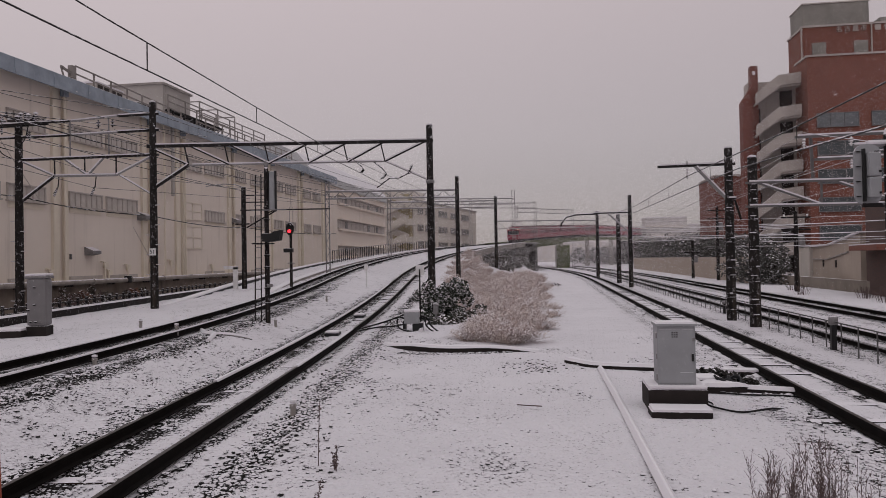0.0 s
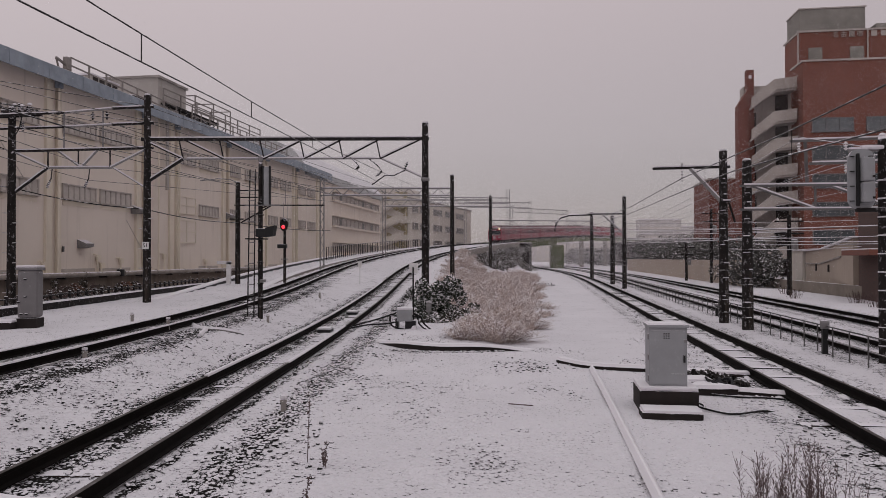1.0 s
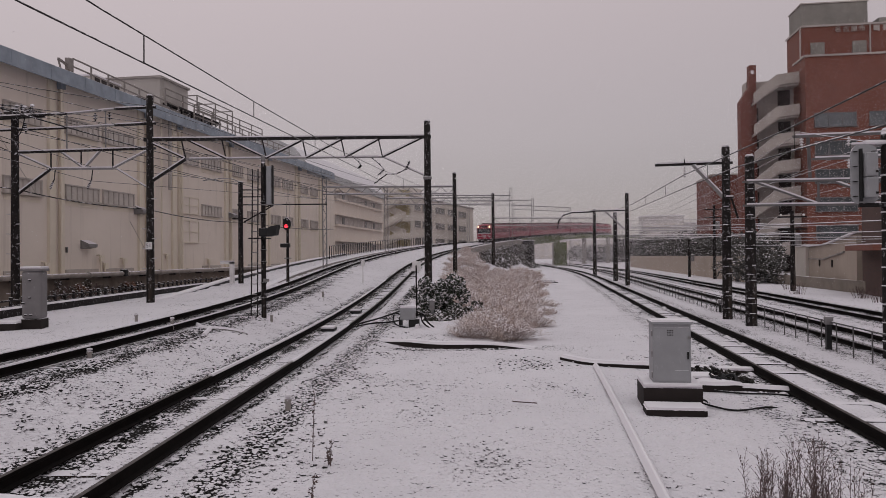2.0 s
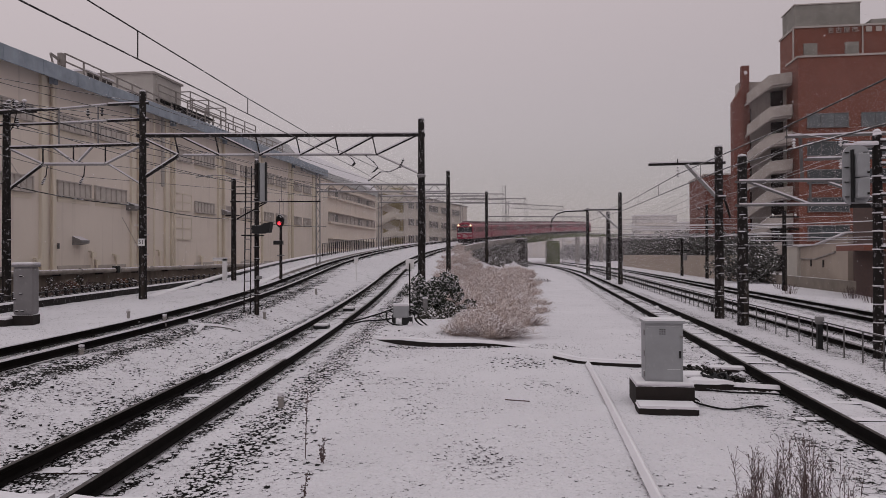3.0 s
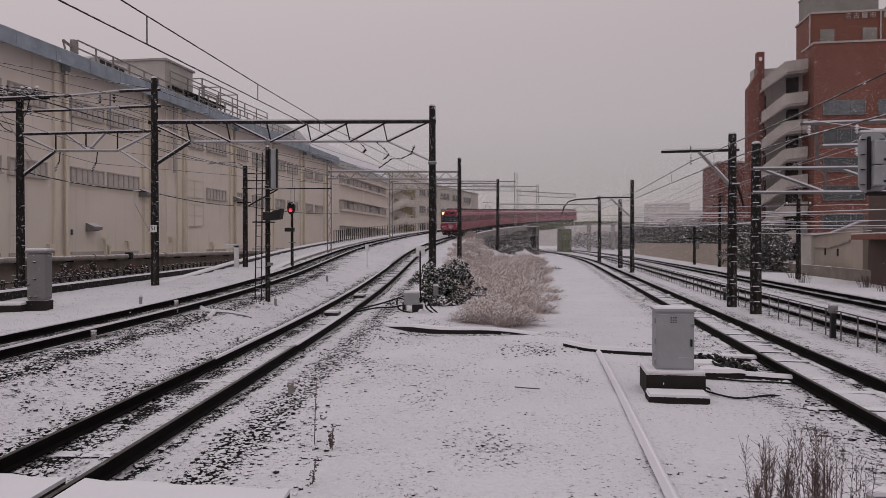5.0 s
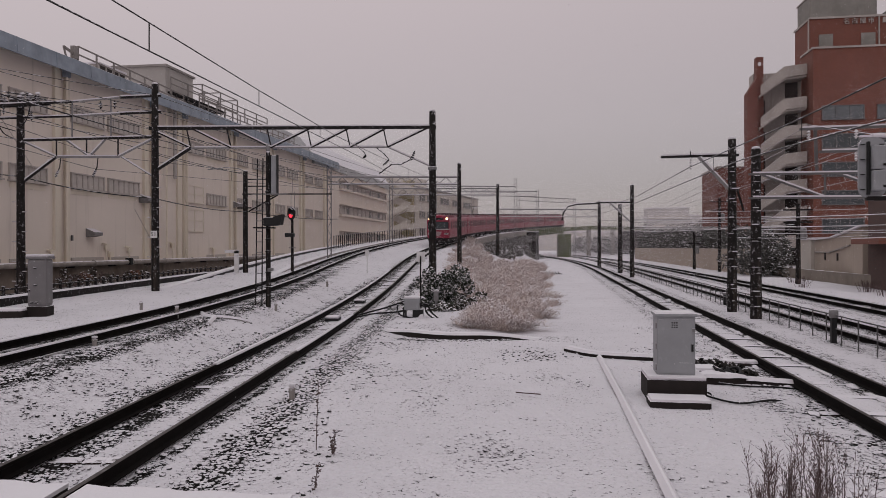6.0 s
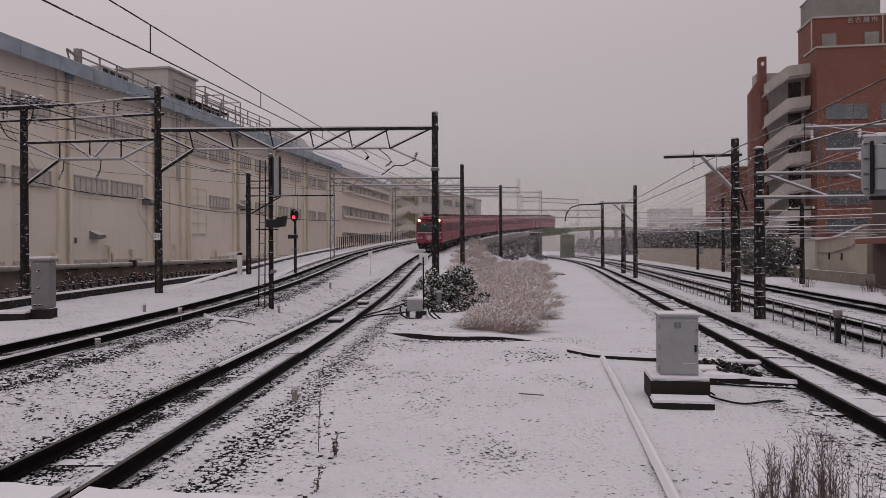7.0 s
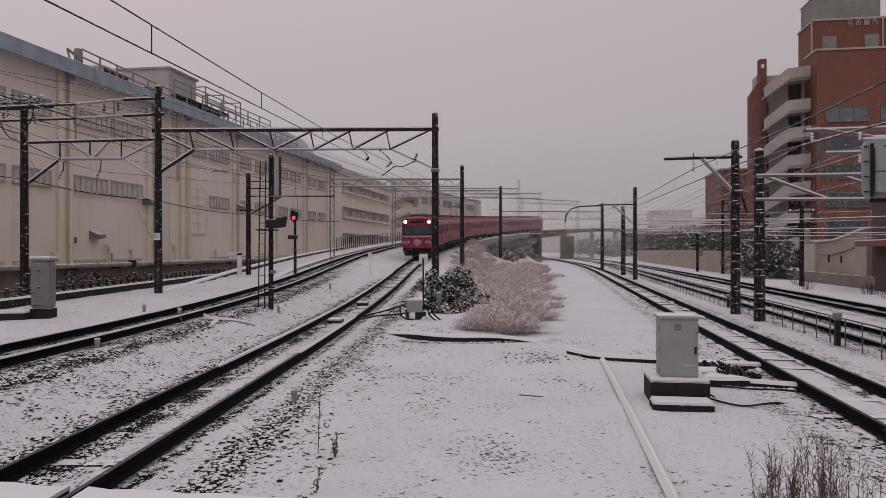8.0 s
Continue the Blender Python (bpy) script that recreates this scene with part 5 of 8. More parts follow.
def school():
    root = tagged(empty("school_building"), "tall red-brown brick building with a pale concrete outside stair", "building")
    part("wall", box(B(), (46.1, 96.2, 13.2), (30, 4.2, 26.4)), M["brick"], root)
    part("coping", box(B(), (46.1, 96.2, 26.5), (30.3, 4.5, 0.22)), M["pale"], root, "snow-lined coping")
    part("wall", box(B(), (48.5, 99.6, 12.8), (29, 3.0, 25.6)), M["brick"], root)
    part("wall", box(B(), (48.0, 104.0, 16.0), (30, 6.0, 32.0)), M["brick"], root)
    part("coping", box(B(), (48.0, 104.0, 32.12), (30.3, 6.3, 0.24)), M["pale"], root)
    for x in (32.75, 41.3):
        part("downpipe", tube(B(), ((x, 100.9, 26.3), (x, 100.9, 32)), 0.10, 8), M["pale"], root)
    part("roof_tank", box(B(), (37.4, 104.5, 33.9), (8.2, 5.0, 3.0), None, 0.10), M["tank"], root, "grey rooftop plant housing")
    part("tank_cap", box(B(), (37.4, 104.5, 35.45), (8.4, 5.2, 0.14)), M["pale"], root)
    part("roof_vent", box(B(), (44.5, 103.0, 32.7), (3.4, 2.0, 1.0), None, 0.2), M["tank"], root, "low grey roof vent")
    for x in (34.9, 40.0):
        part("blind_panel", box(B(), (x, 100.95, 28.9), (1.7, 0.16, 2.1), None, 0.02), M["tank"], root, "grey blocked window panel")
    for k in range(7):
        z = 17.75 - k * 3.42
        for a, b in ((32.1, 36.8), (38.3, 43.1), (44.8, 49.6), (51.4, 56.2)):
            window_front(root, a, b, 94.1, z, z + 1.7, 3, M["curtain"] if k == 0 else M["dimglass"])
    # stair bay
    part("wall", box(B(), (28.2, 99.5, 12.3), (5.8, 2.0, 24.6)), M["pale"], root, "pale concrete stair wall")
    part("column", box(B(), (24.75, 97.3, 10.9), (1.3, 1.6, 21.8)), M["brick2"], root)
    part("column_cap", prism(B(), ((24.1, 21.8), (25.4, 21.8), (25.4, 23.9)), 96.7, 98.1), M["brick2"], root)
    part("chimney", box(B(), (25.75, 97.6, 13.2), (0.85, 1.1, 26.4)), M["brick2"], root, "brick chimney shaft")
    part("chimney_slot", box(B(), (25.7, 97.03, 25.5), (0.34, 0.06, 0.45)), M["snow"], root)
    levels = [23.3] + [19.3 - k * 3.4 for k in range(6)]
    for z in levels:
        part("balustrade", prism(B(), ((25.5, z - 2.1), (25.5, z - 0.75), (28.2, z + 1.45), (30.9, z + 1.75), (30.9, z + 0.40), (28.5, z + 0.15)), 95.6, 95.85), M["pale"], root)
        part("flight", prism(B(), ((25.5, z - 2.2), (25.5, z - 1.9), (28.5, z + 0.2), (30.9, z + 0.42), (30.9, z + 0.12), (28.5, z - 0.1)), 95.85, 98.4), M["pale"], root)
        # flat dark panels on the wall give the shade inside the doorways
        part("stair_opening_shade", box(B(), (29.9, 98.45, z - 1.0), (1.5, 0.1, 2.3)), M["dark"], root, "dark panel painted for the shade in a door opening")
        part("stair_opening_shade", box(B(), (26.1, 98.45, z - 3.2), (1.3, 0.1, 2.1)), M["dark"], root, "dark panel painted for the shade in a door opening")
    txt = bpy.data.curves.new("lettering", "FONT")
    txt.body, txt.size, txt.extrude, txt.space_character = "\u540d\u53e4\u5c4b\u5e02", 0.82, 0.05, 1.40
    ob = new("lettering", txt)
    ob.matrix_basis = pose(37.0, 100.9, 31.25, 90, 0, 0)
    ob.parent = root
    txt.materials.append(M["pale"])
    tagged(ob, "pale raised lettering on the parapet")
    # further characters, too worn to read
    for i in range(4):
        part("letter_bar", box(B(), (42.1 + 1.18 * i, 100.95, 31.55), (0.72, 0.08, 0.70)), M["pale"], root)


school()


def wing():
    root = tagged(empty("school_wing"), "lower red brick wing behind the stair", "building")
    part("wall", box(B(), (37.1, 137, 8), (18.8, 13, 16)), M["brick2"], root)
    part("coping", box(B(), (37.1, 137, 16.1), (19.1, 13.3, 0.25)), M["pale"], root)


wing()


def side_wall(bm, outline, x0, x1):
    """An outline in y and z, pushed from x0 to x1."""
    a = [bm.verts.new((x0, y, z)) for y, z in outline]
    b = [bm.verts.new((x1, y, z)) for y, z in outline]
    bm.faces.new(a)
    bm.faces.new(b[::-1])
    n = len(a)
    for i in range(n):
        bm.faces.new((a[i], b[i], b[(i + 1) % n], a[(i + 1) % n]))
    bmesh.ops.recalc_face_normals(bm, faces=bm.faces)
    return bm


def gate_house():
    root = tagged(empty("gate_house", pose(18.3, 47, 0, 0, 0, -8.6)), "beige rendered outbuilding with a sloping snowy roof", "building")
    part("wall", side_wall(B(), ((15.2, -0.1), (0, -0.1), (0, 3.6), (3.5, 3.35), (8.8, 3.0), (15.2, 2.95)), 0, 6), M["beige"], root)
    part("roof", side_wall(B(), ((15.3, 2.95), (8.8, 3.01), (3.5, 3.36), (-0.1, 3.62), (-0.1, 3.73), (3.5, 3.46), (8.8, 3.1), (15.3, 3.05)), -0.2, 6.2), M["snow"], root, "snow-covered sloping roof")
    part("string_course", side_wall(B(), ((14.8, 1.95), (9.5, 1.95), (3.0, 2.45), (3.0, 2.55), (9.5, 2.04), (14.8, 2.04)), -0.1, 0.0), M["concrete"], root)
    for y in (10.8, 6.6):
        part("slit_window", box(B(), (-0.03, y, 1.7), (0.12, 0.2, 0.5)), M["dark"], root)
    part("lean_to", box(B(), (1.6, 18.2, 1.5), (3.6, 5.6, 3.0)), M["farwall"], root, "grey rendered lean-to")
    part("lean_to_roof", box(B(), (1.6, 18.2, 3.05), (3.8, 5.8, 0.1)), M["snow"], root)


gate_house()


def brick_shed():
    root = tagged(empty("balcony_block", pose(18.2, 46.6, 0, 0, 0, -8.6)), "dark brick block with a red-edged balcony", "building")
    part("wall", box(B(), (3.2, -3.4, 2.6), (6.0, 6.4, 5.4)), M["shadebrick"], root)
    part("balcony", box(B(), (-0.2, -3.6, 2.7), (1.2, 6, 0.3)), M["brick"], root, "red balcony edge with snow")
    part("balcony_snow", box(B(), (-0.2, -3.6, 2.88), (1.2, 6, 0.06)), M["snow"], root)


brick_shed()


def boundary_wall():
    ob = part("boundary_wall", box(B(), (16.6, 110, 1.1), (0.3, 88, 2.3)), M["beige"])
    tagged(ob, "long beige rendered boundary wall with a snowy top", "wall", kind="structure")
    ob = part("boundary_wall", box(B(), (18.4, 42.0, 0.35), (0.25, 46, 0.8)), M["lowwall"])
    tagged(ob, "low grey boundary wall in front of the outbuildings", "wall", kind="structure")


boundary_wall()


# ---------------------------------------------------------------- bridge
def bridge():
    root = tagged(empty("railway_bridge"), "mossy green girder railway bridge on concrete abutments, snow on ledges", "bridge")
    ss = [BRIDGE - 2 + i * 2.0 for i in range(60)]
    part("deck", sweep(B(), [on_line(s, 0, -0.35) for s in ss], ((-7.2, -0.25), (2.4, -0.25), (2.4, 0.12), (-7.2, 0.12))), M["concrete"], root)
    g = [s for s in ss if s <= 132]
    part("girder", sweep(B(), [on_line(s, -2.55, 0) for s in g], ((-0.15, -1.15), (0.15, -1.15), (0.15, -1.05), (0.04, -1.05), (0.04, 0.45), (0.15, 0.45), (0.15, 0.55), (-0.15, 0.55))), M["green"], root, "mossy green plate girder")
    for s in g:
        part("stiffener", bar(B(), on_line(s, -2.68, -1.05), on_line(s, -2.68, 0.45), 0.10), M["green"], root)
    part("girder", sweep(B(), [on_line(s, 7.0, 0) for s in g], ((-0.15, -1.15), (0.15, -1.15), (0.15, 0.2), (-0.15, 0.2))), M["green"], root)
    h = [s for s in ss if s >= 130]
    part("parapet_beam", sweep(B(), [on_line(s, -2.5, 0) for s in h], ((-0.15, -0.75), (0.15, -0.75), (0.15, 0.3), (-0.15, 0.3))), M["green"], root)
    c = on_line(BRIDGE, 2.3, 0)
    part("abutment", box(B(), (0, 0, c.z / 2 - 0.5), (10.2, 2.4, c.z - 0.6), pose(c.x, c.y, 0, 0, 0, -math.degrees(heading(BRIDGE)))), M["stonewall"], root, "stained masonry abutment")
    part("abutment", box(B(), (2.6, 189.0, 2.75), (3.2, 16.0, 5.9)), M["green"], root, "mossy concrete abutment")
    part("abutment_reveal", box(B(), (0.9, 187.0, 2.7), (0.4, 12.0, 5.6)), M["concrete"], root, "pale concrete reveal")
    for s, w in ((158.0, 1.2), (180, 1.2)):
        for l in (-2.0, 6.0):
            p = on_line(s, l, -0.6)
            part("pier", box(B(), (p.x, p.y, p.z / 2 - 0.1), (1.2, 1.2, p.z)), M["concrete"], root)
    part("abutment", box(B(), (0, 0, 3.9), (7.5, 5.0, 8.2), pose(27.4, 256.0, 0, 0, 0, -26), 0.05), M["stonewall"], root, "dark stained far abutment")
    c = on_line(BRIDGE, -3.7, 0.1)
    part("wing_pier", box(B(), (0, 0, c.z / 2 - 0.1), (2.3, 3.2, c.z), pose(c.x, c.y, 0, 0, 0, -8), 0.04), M["stonewall"], root, "dark brown masonry pier")
    part("pier_snow", box(B(), (0, 0, c.z - 0.05), (2.4, 3.3, 0.16), pose(c.x, c.y, 0, 0, 0, -8), 0.05), M["snow"], root)
    for s in [132 + i * 2.5 for i in range(28)]:
        part("rail_post", bar(B(), on_line(s, -2.6, 0.2), on_line(s, -2.6, 1.1), 0.06), M["steel"], root)
    part("handrail", sweep(B(), [on_line(s, -2.6, 1.1) for s in h], ((-0.03, -0.03), (0.03, -0.03), (0.03, 0.03), (-0.03, 0.03))), M["galv"], root)


bridge()


def parapet():
    root = tagged(empty("parapet_wall"), "grey concrete parapet along the embankment, snow on top", "wall")
    ss = [40 + i * 1.5 for i in range(37)]
    part("wall", sweep(B(), [on_line(s, -2.75, 0) for s in ss], ((-0.15, -0.75), (0.15, -0.75), (0.15, 0.30), (-0.15, 0.30))), M["concrete"], root)
    part("snow_top", sweep(B(), [on_line(s, -2.75, 0.30) for s in ss], ((-0.16, 0.0), (0.16, 0.0), (0.08, 0.09), (-0.08, 0.09))), M["snow"], root)


parapet()


# ---------------------------------------------------------------- the train
CAR, PITCH, HALF = 18.6, 19.1, 1.37
SHELL = ((1.30, 0.92), (1.37, 1.25), (1.37, 2.95), (1.29, 3.22), (1.05, 3.45), (0.6, 3.60), (0.0, 3.66))


def train_car(label, lead, panto):
    root = tagged(empty("train_car"), label, "train car", group="red train")
    ring = [(x, z) for x, z in SHELL] + [(-x, z) for x, z in SHELL[::-1][1:]]
    half = CAR / 2
    bm = B()
    rows = [(-half, 1.0), (half - 0.5, 1.0), (half - 0.15, 0.985), (half, 0.955)] if lead else [(-half, 1.0), (half, 1.0)]
    rings = [[bm.verts.new((x * k, y, 0.92 + (z - 0.92) * (k if z > 2 else 1))) for x, z in ring] for y, k in rows]
    n = len(ring)
    for u, v in zip(rings, rings[1:]):
        for j in range(n):
            bm.faces.new((u[j], u[(j + 1) % n], v[(j + 1) % n], v[j]))
    bm.faces.new(rings[0][::-1])
    bm.faces.new(rings[-1])
    bmesh.ops.recalc_face_normals(bm, faces=bm.faces)
    body = part("body", bm, M["red"], root, "scarlet painted steel body")
    bm = B()
    top = [(1.22, 3.30), (1.05, 3.46), (0.6, 3.61), (0, 3.67), (-0.6, 3.61), (-1.05, 3.46), (-1.22, 3.30)]
    sweep(bm, [Vector((0, -half + 0.05, 0)), Vector((0, half - (0.5 if lead else 0.05), 0))], [(-x, z + 0.012) for x, z in top], closed=False)
    part("roof", bm, M["roof"], root, "dark roof dusted with snow")
    part("underframe", box(box(box(B(), (0, 0, 0.78), (2.5, CAR - 0.4, 0.3)), (0, 2.2, 0.5), (2.3, 3.0, 0.5)), (0, -2.0, 0.5), (2.3, 2.6, 0.5)), M["under"], root)
    for y in (-half + 2.9, half - 2.9):
        bogie = part("bogie", box(B(), (0, y, 0.60), (1.7, 0.5, 0.3)), M["under"], root)
        for sx in (-0.95, 0.95):
            part("side_frame", box(B(), (sx, y, 0.52), (0.22, 2.7, 0.28), None, 0.04), M["under"], bogie)
        for dy in (-1.05, 1.05):
            bm = B()
            for sx in (-0.56, 0.56):
                lathe(bm, ((0.43, -0.06), (0.43, 0.06)), 18, Matrix.Translation((sx, y + dy, 0.43)) @ pose(0, 0, 0, 0, 90, 0))
            tube(bm, ((-0.5, y + dy, 0.43), (0.5, y + dy, 0.43)), 0.07, 8)
            part("wheelset", bm, M["under"], bogie)
    # doors and windows
    doors = (-6.1, 0.0, 5.8) if lead else (-6.1, 0.0, 6.1)
    for sx in (-1, 1):
        x = sx * (HALF + 0.008)
        for d in doors:
            dr = part("door", box(B(), (x, d, 2.03), (0.03, 1.36, 1.94), None, 0.008), M["red"], root)
            part("door_gap", box(B(), (x + sx * 0.012, d, 2.03), (0.012, 0.03, 1.9)), M["rubber"], dr)
            for o in (-0.34, 0.34):
                part("door_glass", box(B(), (x + sx * 0.012, d + o, 2.42), (0.02, 0.44, 0.8)), M["trainglass"], dr)
            part("door_step", box(B(), (x + sx * 0.02, d, 1.02), (0.05, 1.4, 0.04)), M["silver"], dr)
        for a, b in ((-8.8, -7.2), (-5.1, -3.2), (-3.0, -1.0), (1.0, 2.9), (3.1, 4.8), (7.1, 8.5)):
            w = part("window", box(B(), (x, (a + b) / 2, 2.42), (0.025, b - a, 0.92)), M["dulltrim"], root, "window with dull trim")
            part("pane", box(B(), (x + sx * 0.008, (a + b) / 2, 2.42), (0.025, b - a - 0.1, 0.80)), M["trainglass"], w)
        part("rain_gutter", box(B(), (sx * 1.33, -0.2, 3.10), (0.05, CAR - 1.0, 0.04)), M["red"], root)
    for y in (-7.9, -3.2, -0.4, 2.4, 5.2, 7.4):
        part("roof_unit", box(B(), (0.12 * math.sin(y * 3), y, 3.72), (1.5, 1.3 + 0.5 * math.sin(y * 5), 0.26), None, 0.06), M["roofbox"], root, "grey roof equipment with snow")
    for y in (-1.8, 1.1, 3.9):
        part("roof_pipe", bar(B(), (-0.7, y, 3.72), (0.7, y, 3.72), 0.12), M["under"], root)
    if panto:
        p = part("pantograph", bar(bar(bar(bar(B(), (-0.5, -6.9, 3.8), (-0.3, -5.9, 4.5), 0.05), (0.5, -6.9, 3.8), (0.3, -5.9, 4.5), 0.05), (-0.3, -5.9, 4.5), (0, -6.9, 5.0), 0.04), (0.3, -5.9, 4.5), (0, -6.9, 5.0), 0.04), M["steel"], root)
        part("pantograph_head", bar(B(), (-0.85, -6.9, 5.02), (0.85, -6.9, 5.02), 0.07), M["steel"], p)
        part("pantograph_base", box(B(), (0, -6.6, 3.78), (1.5, 1.7, 0.08)), M["steel"], p)
    if lead:
        f = half + 0.005
        face = part("windscreen_surround", box(B(), (0, f, 2.42), (2.44, 0.05, 0.84), None, 0.02), M["rubber"], root, "black windscreen band")
        for x0, x1 in ((-1.14, -0.42), (-0.36, 0.36), (0.42, 1.14)):
            part("windscreen", box(B(), ((x0 + x1) / 2, f + 0.02, 2.44), (x1 - x0, 0.03, 0.70), None, 0.01), M["glass"], face)
        part("waist_band", box(B(), (0, f + 0.01, 1.93), (2.5, 0.05, 0.12), None, 0.01), M["silver"], root, "pale band under the windscreen")
        part("destination_box", box(B(), (0, f - 0.02, 3.16), (1.15, 0.06, 0.26), None, 0.01), M["black"], root, "dark destination display")
        for sx in (-1.01, 1.01):
            bm = B()
            lathe(bm, ((0.16, -0.02), (0.17, 0.03), (0.14, 0.06)), 18, Matrix.Translation((sx, f - 0.02, 3.16)) @ pose(0, 0, 0, -90, 0, 0))
            ring_ = part("headlight", bm, M["silver"], root)
            bm = B()
            lathe(bm, ((0.125, 0.0), (0.125, 0.05), (0.07, 0.07)), 18, Matrix.Translation((sx, f + 0.0, 3.16)) @ pose(0, 0, 0, -90, 0, 0))
            part("headlight_lens", bm, M["headlamp"], ring_, "lit warm headlight", smooth=True)
        for sx in (-0.95, 0.95):
            l = part("marker_light", box(B(), (sx, f + 0.01, 1.42), (0.5, 0.06, 0.2), None, 0.03), M["silver"], root, "silver tail light panel")
            part("marker_lens", box(B(), (sx, f + 0.03, 1.42), (0.2, 0.05, 0.12), None, 0.02), M["dark"], l)
        bm = B()
        rim = [0.36 * (0.75 + 0.4 * ((i * 7) % 5) / 4) for i in range(16)]
        ring_b = [bm.verts.new((r * math.cos(i * math.pi / 8), f + 0.004, 1.42 + 0.85 * r * math.sin(i * math.pi / 8))) for i, r in enumerate(rim)]
        ring_t = [bm.verts.new((0.6 * r * math.cos(i * math.pi / 8), f + 0.035, 1.42 + 0.5 * r * math.sin(i * math.pi / 8))) for i, r in enumerate(rim)]
        for i in range(16):
            bm.faces.new((ring_b[i], ring_b[(i + 1) % 16], ring_t[(i + 1) % 16], ring_t[i]))
        bm.faces.new(ring_t)
        bmesh.ops.recalc_face_normals(bm, faces=bm.faces)
        part("snow_crust", bm, M["crust"], root, "crust of blown snow")
        part("coupler", box(B(), (0, f + 0.25, 0.80), (0.32, 0.6, 0.3), None, 0.04), M["under"], root)
        part("skirt", prism(B(), ((-1.25, 0.92), (1.25, 0.92), (1.1, 0.28), (-1.1, 0.28)), f - 0.35, f - 0.15), M["under"], root, "black obstacle deflector")
        part("gutter_visor", box(B(), (0, f - 0.06, 3.42), (2.2, 0.14, 0.05)), M["red"], root)
    return root


CARS = [train_car("leading scarlet train car with lit headlights", True, False)]
CARS.append(train_car("scarlet train car with a raised pantograph", False, True))
CARS.append(train_car("scarlet train car with dusted roof and dull window trim", False, False))
CARS.append(copy_thing(CARS[1], Matrix()))
CARS.append(copy_thing(CARS[2], Matrix()))
CARS.append(copy_thing(CARS[2], Matrix()))


def motions():
    """The train rolls down the curve towards the station and slows a little."""
    times = [i * 0.5 for i in range(17)]
    for k, car in enumerate(CARS):
        rows = []
        for t in times:
            front = 11.4 * (8.0 - t) + 0.0745 * (8.0 - t) ** 2
            s = front + 0.2 + CAR / 2 + k * PITCH
            a, b = on_line(s - 6.0), on_line(s + 6.0)
            c = (a + b) / 2
            d = a - b
            yaw = math.degrees(math.atan2(-d.x, d.y))
            pitch = math.degrees(math.atan2(d.z, d.xy.length))
            rows.append((t, pose(c.x, c.y, c.z, pitch, 0, yaw)))
        walk(car, rows)
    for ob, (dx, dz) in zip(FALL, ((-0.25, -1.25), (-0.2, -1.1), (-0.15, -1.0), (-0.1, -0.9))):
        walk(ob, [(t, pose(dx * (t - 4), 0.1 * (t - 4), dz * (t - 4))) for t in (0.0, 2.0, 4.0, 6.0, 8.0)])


# ---------------------------------------------------------------- kerbs, troughs and fences
def follow(left, up, a, b, step=2.0):
    out, s = [], a
    while s <= b:
        p = on_line(s, second_offset(s) + left, second_rise(s) + up - 0.2)
        out.append(p)
        s += step
    return out


def left_kerb():
    root = tagged(empty("retaining_kerb"), "dark low retaining kerb with a lip of snow", "kerb")
    pts = [Vector((yard_edge(y) - 0.1, y, 0.42)) for y in (12, 16, 20, 24, 28, 32, 36, 40, 44, 48)]
    part("kerb", sweep(B(), pts, ((-0.3, -1.2), (0.1, -1.2), (0.1, 0.30), (-0.3, 0.30))), M["wetkerb"], root, "wet dark concrete face")
    part("snow_lip", sweep(B(), [p + Vector((0, 0, 0.30)) for p in pts], ((-0.3, 0.0), (0.13, 0.0), (0.10, 0.05), (-0.25, 0.06))), M["snow"], root)
    root = tagged(empty("retaining_kerb"), "thin dark kerb along the outer track bed, snow on top", "kerb")
    pts = follow(4.75, 0.0, -38, 20)
    pts = [p - Vector((0, 0, 0.34 * (1 - smooth01(0, 11, i)))) for i, p in enumerate(pts)]
    part("kerb", sweep(B(), pts, ((-0.25, -0.5), (0.1, -0.5), (0.1, 0.16), (-0.25, 0.16))), M["black"], root, "wet dark concrete face")
    part("snow_lip", sweep(B(), [p + Vector((0, 0, 0.16)) for p in pts], ((-0.3, 0.0), (0.13, 0.0), (0.10, 0.07), (-0.25, 0.09))), M["snow"], root)
    root = tagged(empty("cable_trough"), "concrete cable trough with a snowy lid", "cable trough")
    pts = follow(1.75, 0.0, -30, 60)
    pts = [p - Vector((0, 0, 0.36 * (1 - smooth01(0, 8, i)))) for i, p in enumerate(pts)]
    part("trough", sweep(B(), pts, ((-0.2, -0.1), (0.2, -0.1), (0.2, 0.16), (-0.2, 0.16))), M["concrete"], root)
    part("snow_lid", sweep(B(), [p + Vector((0, 0, 0.16)) for p in pts], ((-0.22, 0.0), (0.22, 0.0), (0.17, 0.06), (-0.17, 0.06))), M["snow"], root)


left_kerb()


